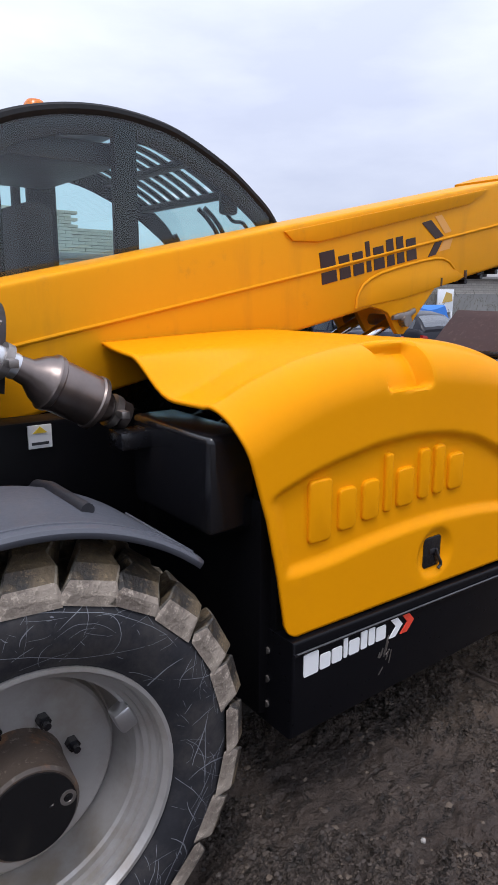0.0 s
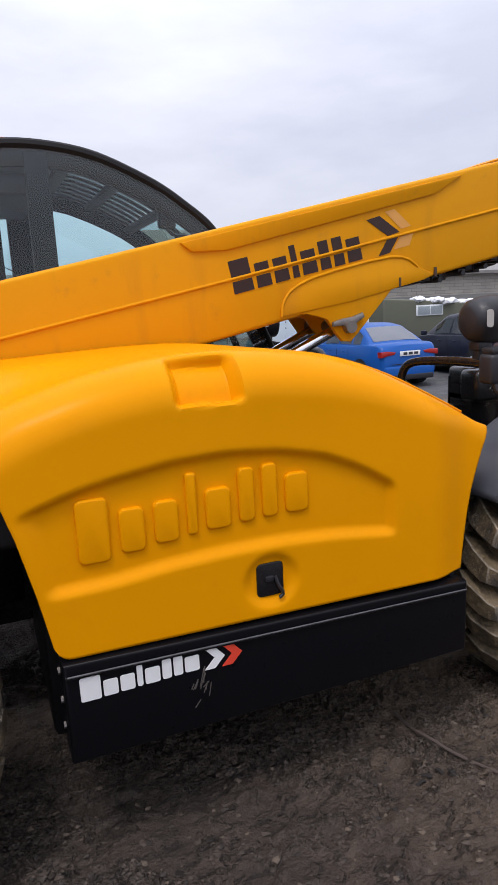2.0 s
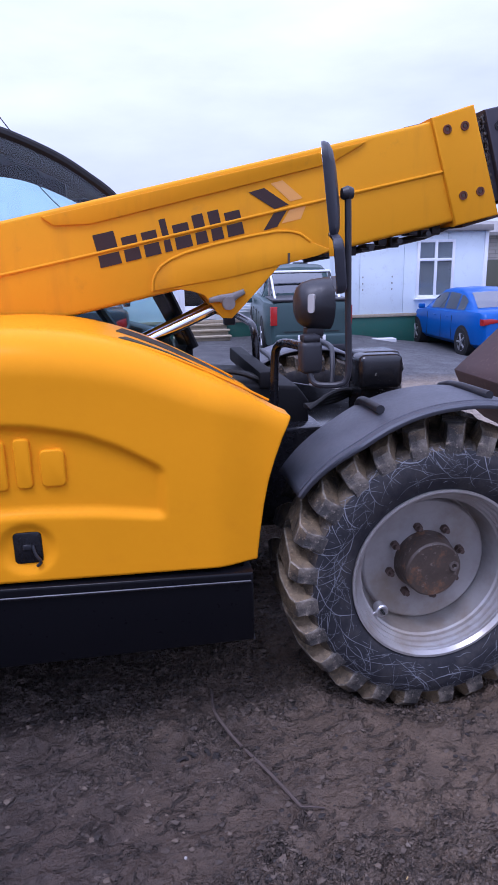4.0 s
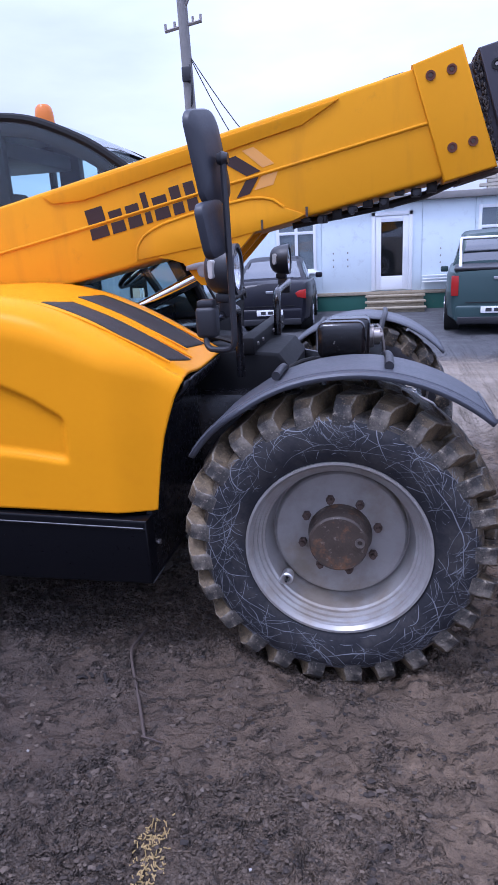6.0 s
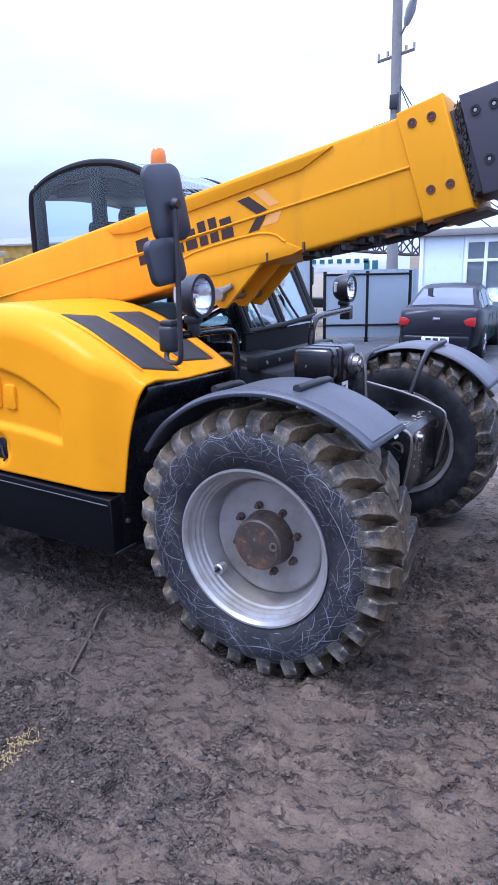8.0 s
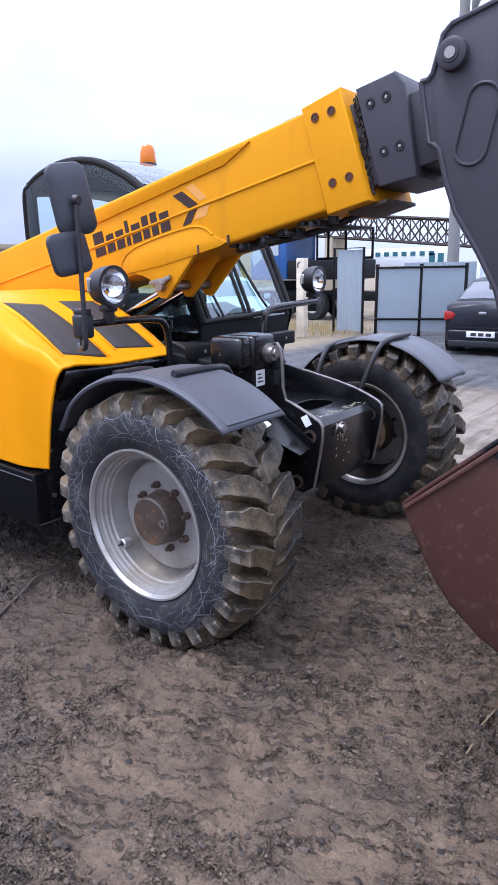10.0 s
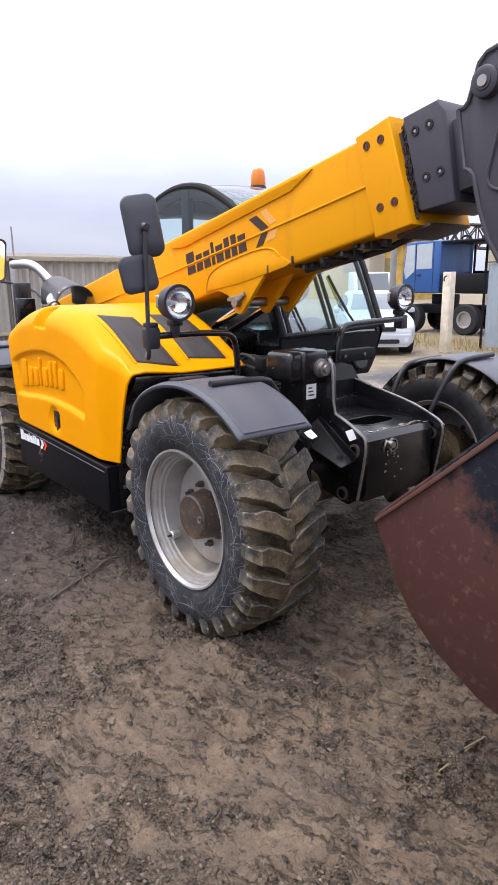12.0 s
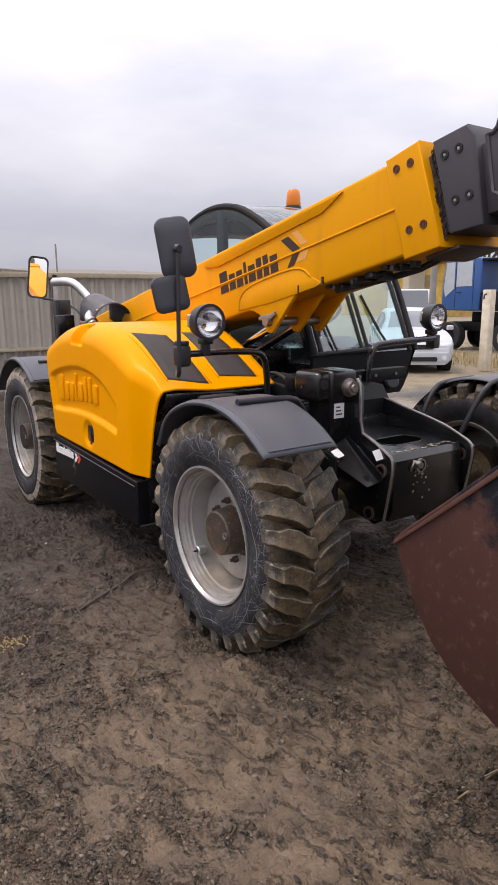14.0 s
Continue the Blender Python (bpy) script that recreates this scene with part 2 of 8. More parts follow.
M_TREAD = make_tread("muddy tread rubber", (0.022, 0.019, 0.016), (0.054, 0.038, 0.021), (0.235, 0.170, 0.095), 0.47)
M_LUG_DRY = make_tread("dry pale mud on the shoulder", (0.16, 0.13, 0.105), (0.24, 0.20, 0.16), (0.44, 0.37, 0.30), 0.40)
M_GROOVE = make_tread("muddy tread groove", (0.018, 0.016, 0.014), (0.045, 0.034, 0.022), (0.16, 0.118, 0.068), 0.46)
M_LUG_EDGE = make_tread("scuffed lug edge", (0.036, 0.032, 0.028), (0.12, 0.098, 0.070), (0.36, 0.305, 0.225), 0.49)
M_SHOULDER = make_tread("scuffed grey shoulder rubber", (0.036, 0.033, 0.030), (0.12, 0.100, 0.078), (0.30, 0.255, 0.20), 0.45)
M_SCUFF = plain("pale rubber scuff", (0.175, 0.18, 0.20), 0.7, scale=14, vary=0.75)


def make_hub():
    """Hub cap: dark oily brown with rubbed grey spots and rust showing through."""
    m = Nodes("rusty muddy hub")
    tone = m.mix(m.noise(16, 6, 0.65), (0.026, 0.018, 0.014), (0.085, 0.062, 0.046))
    tone = m.mix(m.ramp(m.noise(11, 7, 0.7), (0.54, 0.0), (0.66, 0.75)), tone, (0.19, 0.088, 0.036))
    tone = m.mix(m.ramp(m.noise(38, 6, 0.75), (0.58, 0.0), (0.68, 0.6)), tone, (0.26, 0.22, 0.18))
    m.set(color=tone, rough=m.math("ADD", m.math("MULTIPLY", m.noise(20, 4), 0.5), 0.25), normal=m.bump(m.noise(30, 5), 0.5, 0.008))
    return m.mat


M_RIM, M_RUBBER, M_HUB = make_rim(), make_rubber(), make_hub()
# rim barrel in a much darker tone than the rim
M_BARREL = plain("dark rim barrel", (0.030, 0.027, 0.025), 0.7, 0.1, 12, 0.5, 0.3)


def make_glass(name, tint, rough=0.0, alpha=0.25):
    """Thin pane: clear film with a mirror sheen."""
    m = Nodes(name)
    m.t.nodes.remove(m.bsdf)
    clear = m.t.nodes.new("ShaderNodeBsdfTransparent")
    clear.inputs[0].default_value = (*tint, 1)
    gloss = m.t.nodes.new("ShaderNodeBsdfGlossy")
    gloss.inputs["Roughness"].default_value = rough
    gloss.inputs["Color"].default_value = (0.95, 0.97, 1.0, 1)
    facing = m.t.nodes.new("ShaderNodeLayerWeight")
    facing.inputs[0].default_value = 0.5
    fres = m.math("POWER", facing.outputs["Facing"], 4.5)
    mix = m.t.nodes.new("ShaderNodeMixShader")
    m.link(m.math("ADD", m.math("MULTIPLY", fres, 0.9), alpha, True), mix.inputs[0])
    m.link(clear.outputs[0], mix.inputs[1])
    m.link(gloss.outputs[0], mix.inputs[2])
    m.link(mix.outputs[0], m.out.inputs["Surface"])
    return m.mat


M_CABGLASS = make_glass("green tinted cab glass", (0.76, 0.92, 0.92), 0.0, 0.062)
M_SCREEN = make_glass("green tinted windscreen glass", (0.66, 0.84, 0.83), 0.0, 0.17)
M_CARGLASS = make_glass("dark car glass", (0.10, 0.12, 0.13), 0.02, 0.12)
M_CARSCREEN = make_glass("car screen glass", (0.22, 0.25, 0.27), 0.02, 0.20)
M_WINGLASS = make_glass("house window glass", (0.62, 0.66, 0.68), 0.02, 0.06)


def make_mirror():
    m = Nodes("mirror")
    m.set(color=(0.85, 0.86, 0.87), metal=1.0, rough=0.02)
    return m.mat


def make_lens():
    m = Nodes("lamp lens")
    w = m.t.nodes.new("ShaderNodeTexWave")
    w.inputs["Scale"].default_value = 24
    m.link(m.co, w.inputs[0])
    m.set(color=(0.86, 0.87, 0.88), metal=0.35, rough=0.2, normal=m.bump(w.outputs["Fac"], 0.25, 0.01))
    return m.mat


M_MIRROR, M_LENS = make_mirror(), make_lens()
M_LAMPGLASS = make_glass("clear lamp glass", (0.95, 0.96, 0.97), 0.03, 0.06)


def make_ground():
    m = Nodes("muddy gravel yard")
    p = m.world_position()
    y, x = m.axis("Y", p), m.axis("X", p)
    broad = m.noise(0.9, 6, 0.6, p)
    mid = m.noise(6.0, 7, 0.66, p)
    fine = m.noise(46, 6, 0.7, p)
    crumb = m.voronoi(72, "F1", m.mapped((1, 1, 1.6), (0, 0, 0), p))
    small = m.voronoi(130, "F1", p)
    at = m.t.nodes.new("ShaderNodeAttribute")
    at.attribute_name = "gravel"
    loose = at.outputs["Fac"]
    # darker soil beside the machine, paler mud ahead of it
    ahead = m.ramp(m.math("ADD", m.math("MULTIPLY", m.math("ADD", x, 0.60), 0.20), m.math("MULTIPLY", broad, 0.5)), (0.0, 0.0), (0.50, 1.0))
    vary = m.ramp(mid, (0.30, 0.0), (0.70, 1.0))
    dark = m.mix(vary, (0.034, 0.0245, 0.020), (0.070, 0.050, 0.039))
    pale = m.mix(vary, (0.096, 0.066, 0.043), (0.205, 0.144, 0.094))
    damp = m.ramp(m.noise(2.4, 6, 0.62, p), (0.46, 0.0), (0.66, 1.0))
    pale = m.mix(m.math("MULTIPLY", damp, 0.5), pale, (0.074, 0.055, 0.041))
    soil = m.mix(ahead, dark, pale)
    # dark flecks paint the shade of small ridges, drawn out along the tyre tracks
    for turn, scale, cut in ((0.5, 13.0, 0.57), (-0.7, 19.0, 0.58), (1.3, 31.0, 0.57)):
        f = m.noise(1.0, 5, 0.62, m.mapped((scale, scale * 2.6, 1.0), (0, 0, turn), p), 0.6)
        f = m.ramp(f, (cut, 0.0), (cut + 0.07, 1.0))
        soil = m.mix(m.math("MULTIPLY", f, m.math("ADD", m.math("MULTIPLY", loose, 0.55), 0.28)), soil, m.mix(0.82, soil, (0.012, 0.009, 0.008)))
    soil = m.mix(m.math("MULTIPLY", m.ramp(fine, (0.42, 0.0), (0.62, 1.0)), 0.40), soil, m.mix(0.55, soil, (0.022, 0.017, 0.014)))
    # loose crumbs: every lump its own tone, crevice shade painted between them
    lump = m.mix(m.axis("X", crumb.outputs["Color"]), m.mix(0.08, soil, (0.030, 0.025, 0.021)), m.mix(0.20, soil, (0.27, 0.215, 0.165)))
    gap = m.ramp(m.math("ADD", crumb.outputs["Distance"], m.math("MULTIPLY", fine, 0.35)), (0.55, 0.0), (0.72, 1.0))
    lump = m.mix(m.math("MULTIPLY", gap, 0.45), lump, m.mix(0.55, soil, (0.018, 0.014, 0.012)))
    tone = m.mix(m.math("ADD", m.math("MULTIPLY", loose, 0.74), 0.16), soil, lump)
    # short tears left by tyre lugs: crevice shade is painted into their colour
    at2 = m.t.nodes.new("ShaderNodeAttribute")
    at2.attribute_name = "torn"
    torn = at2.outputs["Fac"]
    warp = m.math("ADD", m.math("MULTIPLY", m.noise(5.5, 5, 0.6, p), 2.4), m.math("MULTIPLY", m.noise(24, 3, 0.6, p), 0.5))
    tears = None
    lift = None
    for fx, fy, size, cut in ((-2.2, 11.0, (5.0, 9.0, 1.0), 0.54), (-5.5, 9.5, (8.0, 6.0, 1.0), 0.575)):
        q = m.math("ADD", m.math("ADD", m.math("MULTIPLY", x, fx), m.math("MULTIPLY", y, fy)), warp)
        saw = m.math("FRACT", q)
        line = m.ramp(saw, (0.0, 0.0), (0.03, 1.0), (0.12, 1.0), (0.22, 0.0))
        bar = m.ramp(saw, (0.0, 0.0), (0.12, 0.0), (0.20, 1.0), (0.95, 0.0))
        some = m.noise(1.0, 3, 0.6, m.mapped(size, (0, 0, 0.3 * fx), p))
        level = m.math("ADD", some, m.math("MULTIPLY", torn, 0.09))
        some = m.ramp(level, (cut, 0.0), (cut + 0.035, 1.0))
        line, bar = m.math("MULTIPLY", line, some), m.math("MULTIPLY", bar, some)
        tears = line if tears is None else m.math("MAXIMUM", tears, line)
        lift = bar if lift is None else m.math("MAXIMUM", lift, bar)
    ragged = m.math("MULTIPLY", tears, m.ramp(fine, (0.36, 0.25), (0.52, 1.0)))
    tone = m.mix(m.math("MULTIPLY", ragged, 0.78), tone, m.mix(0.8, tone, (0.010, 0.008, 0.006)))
    # wheel-worn sandy lane, then old asphalt
    edge = m.math("ADD", y, m.math("MULTIPLY", m.math("SUBTRACT", mid, 0.5), 1.6))
    lane = m.math("MULTIPLY", m.ramp(m.math("MULTIPLY", edge, 0.1), (0.32, 0.0), (0.40, 1.0)),
                  m.ramp(m.math("MULTIPLY", edge, 0.1), (0.68, 1.0), (0.76, 0.0)))
    streak = m.noise(1.3, 6, 0.6, m.mapped((0.25, 2.6, 1), (0, 0, 0), p))
    lane_tone = m.mix(streak, (0.14, 0.115, 0.092), (0.42, 0.35, 0.275))
    tone = m.mix(m.math("MULTIPLY", lane, 0.85), tone, lane_tone)
    far = m.ramp(m.math("MULTIPLY", edge, 0.1), (0.70, 0.0), (0.78, 1.0))
    tone = m.mix(far, tone, m.mix(m.noise(2.2, 7, 0.7, p), (0.055, 0.056, 0.061), (0.12, 0.119, 0.121)))
    gate_side = m.math("MULTIPLY", far, m.ramp(m.math("ADD", m.math("MULTIPLY", x, -0.1), m.math("MULTIPLY", mid, 0.12)), (0.60, 0.0), (0.68, 1.0)))
    tone = m.mix(gate_side, tone, m.mix(m.noise(3.4, 7, 0.7, p), (0.15, 0.115, 0.070), (0.31, 0.25, 0.165)))
    wet = m.ramp(m.noise(1.8, 5, 0.6, p), (0.38, 0.0), (0.6, 1.0))
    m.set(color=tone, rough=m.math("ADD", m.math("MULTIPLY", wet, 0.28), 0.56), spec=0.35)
    h0 = m.bump(m.math("SUBTRACT", m.math("MULTIPLY", lift, 0.6), tears), 0.9, 0.022)
    h1 = m.bump(mid, 0.55, 0.024, h0)
    h2 = m.bump(fine, 0.8, 0.014, h1)
    h3 = m.bump(m.math("MULTIPLY", m.math("SUBTRACT", 0.7, crumb.outputs["Distance"]), m.math("ADD", m.math("MULTIPLY", loose, 0.85), 0.15)), 0.9, 0.016, h2)
    m.set(normal=m.bump(m.math("SUBTRACT", 0.7, small.outputs["Distance"]), 0.45, 0.006, h3))
    return m.mat


def make_stone():
    """Crumbs of the same soil, with a few pale stones among them."""
    m = Nodes("loose crumbs and gravel")
    r = m.island()
    ahead = m.ramp(m.math("ADD", m.math("MULTIPLY", m.axis("X", m.world_position()), 0.20), 0.33), (0.0, 0.0), (0.50, 1.0))
    low = m.ramp(r, (0.0, (0.034, 0.027, 0.023)), (0.97, (0.078, 0.060, 0.049)), (1.0, (0.12, 0.10, 0.085)))
    high = m.ramp(r, (0.0, (0.075, 0.054, 0.037)), (0.97, (0.155, 0.114, 0.078)), (1.0, (0.22, 0.18, 0.14)))
    m.set(color=m.mix(ahead, low, high), rough=0.85, normal=m.bump(m.noise(120, 3), 0.4, 0.003))
    return m.mat


def make_clod():
    """Lumps of torn soil, their colour darkened to paint in contact shade."""
    m = Nodes("shade-toned soil clods")
    tone = m.ramp(m.island(), (0.0, (0.016, 0.012, 0.010)), (0.6, (0.056, 0.041, 0.031)), (1.0, (0.125, 0.094, 0.069)))
    m.set(color=tone, rough=0.8, normal=m.bump(m.noise(120, 3), 0.4, 0.003))
    return m.mat


M_GROUND, M_STONE, M_CLOD = make_ground(), make_stone(), make_clod()
M_TWIG = plain("grey twig bark", (0.075, 0.055, 0.046), 0.8, scale=60)
M_BARK = plain("wet dark bark", (0.016, 0.012, 0.010), 0.8, scale=60)
M_STRAW = plain("dry stalk", (0.22, 0.165, 0.10), 0.8, scale=60)
M_BUCKET_EDGE = plain("rusted edge", (0.092, 0.038, 0.026), 0.75, 0.1, 30, 0.4, 0.4)


def make_bucket():
    m = Nodes("worn brown bucket paint")
    x, z = m.axis("X"), m.axis("Z")
    chip = m.noise(9, 8, 0.7)
    s = m.math("ADD", m.math("MULTIPLY", x, 0.62), m.math("MULTIPLY", z, 0.78))
    mask = m.ramp(m.math("ADD", m.math("SUBTRACT", s, 1.67), m.math("MULTIPLY", m.math("SUBTRACT", chip, 0.5), 0.55)), (0.15, 0.0), (0.22, 1.0))
    mask = m.math("MULTIPLY", mask, m.math("LESS_THAN", m.axis("Y"), 0.03))
    brown = m.mix(m.noise(3, 6), (0.042, 0.018, 0.0145), (0.072, 0.030, 0.0235))
    brown = m.mix(m.ramp(m.noise(24, 6, 0.7), (0.55, 0.0), (0.75, 0.6)), brown, (0.16, 0.10, 0.075))
    m.set(color=m.mix(mask, brown, m.mix(m.ramp(m.noise(34, 7, 0.8), (0.55, 0.0), (0.72, 1.0)), (0.006, 0.007, 0.011), (0.05, 0.052, 0.06))), rough=0.55, spec=0.2,
          normal=m.bump(m.noise(30, 5), 0.15, 0.006))
    return m.mat


M_BUCKET = make_bucket()

# ---------- mesh helpers ----------
def finish(name, bm, material, parent=None, label="", smooth=True, angle=35):
    """One bmesh becomes one mesh object."""
    bm.normal_update()
    mesh = bpy.data.meshes.new(name)
    if smooth:
        for f in bm.faces:
            f.smooth = True
        for e in bm.edges:
            if len(e.link_faces) == 2 and e.calc_face_angle(0) > radians(angle):
                e.smooth = False
    bm.to_mesh(mesh)
    bm.free()
    for mat in (material if isinstance(material, (list, tuple)) else [material]):
        mesh.materials.append(mat)
    ob = new(name, mesh)
    if parent is not None:
        ob.parent = parent
    if label:
        tagged(ob, label)
    return ob


def part(name, bm, material, parent, label="", smooth=True):
    return finish(name, bm, material, parent, label, smooth)


def thing(name, label, category, place=None, group="", kind=""):
    """An Empty at a thing's base, under which its parts hang."""
    ob = new(name)
    ob.empty_display_size = 0.2
    if place is not None:
        ob.matrix_world = place
    return tagged(ob, label, category, group, kind)


def box(bm, lo, hi, bevel=0.0, seg=2, m=None):
    r = bmesh.ops.create_cube(bm, size=1)
    vs = r["verts"]
    for v in vs:
        for i in range(3):
            v.co[i] = lo[i] + (v.co[i] + 0.5) * (hi[i] - lo[i])
    if bevel > 0:
        es = list({e for v in vs for e in v.link_edges})
        r2 = bmesh.ops.bevel(bm, geom=es, offset=bevel, segments=seg, affect="EDGES", profile=0.5)
        vs = list({v for v in r2["verts"]} | {v for f in r2["faces"] for v in f.verts})
    if m is not None:
        bmesh.ops.transform(bm, matrix=m, verts=[v for v in vs if v.is_valid])
    return vs


def prism(bm, outline, lo, hi, plane="xz", bevel=0.0, seg=2):
    """A plate: a 2D outline in a plane, from lo to hi along the third axis."""
    def at(a, b, c):
        return {"xz": (a, c, b), "xy": (a, b, c), "yz": (c, a, b)}[plane]
    lower = [bm.verts.new(at(a, b, lo)) for a, b in outline]
    upper = [bm.verts.new(at(a, b, hi)) for a, b in outline]
    n = len(outline)
    faces = [bm.faces.new(lower), bm.faces.new(list(reversed(upper)))]
    for i in range(n):
        faces.append(bm.faces.new((lower[i], upper[i], upper[(i + 1) % n], lower[(i + 1) % n])))
    bmesh.ops.recalc_face_normals(bm, faces=faces)
    if bevel > 0:
        es = list({e for f in faces[:2] for e in f.edges})
        bmesh.ops.bevel(bm, geom=es, offset=bevel, segments=seg, affect="EDGES", profile=0.5)


def cyl(bm, a, b, r0, r1=None, seg=20, caps=True):
    a, b = Vector(a), Vector(b)
    r1 = r0 if r1 is None else r1
    turn = (b - a).to_track_quat("Z", "Y").to_matrix()
    rings = []
    for c, r in ((a, r0), (b, r1)):
        rings.append([bm.verts.new(c + turn @ Vector((r * math.cos(2 * math.pi * i / seg), r * math.sin(2 * math.pi * i / seg), 0))) for i in range(seg)])
    for i in range(seg):
        j = (i + 1) % seg
        bm.faces.new((rings[0][i], rings[0][j], rings[1][j], rings[1][i]))
    if caps:
        bm.faces.new(list(reversed(rings[0])))
        bm.faces.new(rings[1])


def lathe(bm, profile, a, b, seg=32, caps=True):
    """Turns (distance along a-b, radius) pairs about the axis from a to b."""
    a, b = Vector(a), Vector(b)
    d = (b - a).normalized()
    turn = d.to_track_quat("Z", "Y").to_matrix()
    rings = []
    for s, r in profile:
        rings.append([bm.verts.new(a + d * s + turn @ Vector((r * math.cos(2 * math.pi * i / seg), r * math.sin(2 * math.pi * i / seg), 0))) for i in range(seg)])
    for p, q in zip(rings, rings[1:]):
        for i in range(seg):
            j = (i + 1) % seg
            bm.faces.new((p[i], p[j], q[j], q[i]))
    if caps:
        bm.faces.new(list(reversed(rings[0])))
        bm.faces.new(rings[-1])
    bmesh.ops.recalc_face_normals(bm, faces=bm.faces[:])


def tube(bm, pts, r, seg=10, rounds=0):
    """A bent pipe through the points."""
    pts = [Vector(p) for p in pts]
    for _ in range(rounds):
        q = [pts[0]]
        for a, b in zip(pts, pts[1:]):
            q += [a.lerp(b, 0.25), a.lerp(b, 0.75)]
        q.append(pts[-1])
        pts = q
    rings = []
    ref = None
    for i, p in enumerate(pts):
        d = (pts[min(i + 1, len(pts) - 1)] - pts[max(i - 1, 0)]).normalized()
        if ref is None:
            ref = d.orthogonal().normalized()
        u = (ref - d * ref.dot(d)).normalized()
        ref = u
        w = d.cross(u)
        rings.append([bm.verts.new(p + r * (math.cos(2 * math.pi * k / seg) * u + math.sin(2 * math.pi * k / seg) * w)) for k in range(seg)])
    for a, b in zip(rings, rings[1:]):
        for k in range(seg):
            j = (k + 1) % seg
            bm.faces.new((a[k], a[j], b[j], b[k]))
    bm.faces.new(list(reversed(rings[0])))
    bm.faces.new(rings[-1])


def grid(bm, fn, nu, nv):
    """A sheet over (0..1, 0..1)."""
    vs = [[bm.verts.new(fn(i / nu, j / nv)) for j in range(nv + 1)] for i in range(nu + 1)]
    for i in range(nu):
        for j in range(nv):
            bm.faces.new((vs[i][j], vs[i + 1][j], vs[i + 1][j + 1], vs[i][j + 1]))
    return vs


def thicken(ob, amount, offset=-1.0):
    mod = ob.modifiers.new("thickness", "SOLIDIFY")
    mod.thickness, mod.offset = amount, offset
    return ob


def table(x, pairs):
    """Straight-line reading of a table of (x, value)."""
    if x <= pairs[0][0]:
        return pairs[0][1]
    for (a, u), (b, v) in zip(pairs, pairs[1:]):
        if x <= b:
            return u + (v - u) * (x - a) / (b - a)
    return pairs[-1][1]


def smooth(x, a, b):
    """0 at a, 1 at b, eased."""
    t = min(1.0, max(0.0, (x - a) / (b - a)))
    return t * t * (3 - 2 * t)


def rounded(w, h, r, seg=5, cx=0.0, cy=0.0):
    """Outline of a rounded rectangle."""
    pts = []
    for k, (sx, sy) in enumerate(((1, 1), (-1, 1), (-1, -1), (1, -1))):
        for i in range(seg + 1):
            a = math.pi / 2 * (k + i / seg)
            pts.append((cx + sx * (w / 2 - r) + r * math.cos(a), cy + sy * (h / 2 - r) + r * math.sin(a)))
    return pts

# ---------- ground ----------
def perlin(x, y, seed):
    """Gradient noise on arrays, about -1 to 1."""
    xi, yi = np.floor(x).astype(np.int64), np.floor(y).astype(np.int64)
    fx, fy = x - xi, y - yi

    def corner(i, j):
        h = ((xi + i) * 374761393 + (yi + j) * 668265263 + seed * 974634777) & 0xFFFFFFFF
        h = ((h ^ (h >> 13)) * 1274126177) & 0xFFFFFFFF
        a = ((h ^ (h >> 16)) & 0xFFFF) * (2 * math.pi / 65536)
        return np.cos(a) * (fx - i) + np.sin(a) * (fy - j)
    u, v = fx ** 3 * (fx * (fx * 6 - 15) + 10), fy ** 3 * (fy * (fy * 6 - 15) + 10)
    lo = corner(0, 0) * (1 - u) + corner(1, 0) * u
    hi = corner(0, 1) * (1 - u) + corner(1, 1) * u
    return (lo * (1 - v) + hi * v) * 1.5


def ease(x, a, b):
    t = np.clip((x - a) / (b - a), 0, 1)
    return t * t * (3 - 2 * t)


def gravel_patch(x, y):
    """How loose and crumbly the soil is here, 0 to 1."""
    n = 0.8 * perlin(x * 0.9, y * 1.3, 1) + 0.7 * perlin(x * 2.6, y * 3.4, 2) + 0.5 * perlin(x * 7, y * 9, 3) + 0.35 * perlin(x * 19, y * 19, 4)
    n = n + 0.25 * ease(-y, 0.1, 0.9) - 0.06 * ease(x, 0.0, 1.0) + 0.04
    return ease(n, -0.20, 0.42)


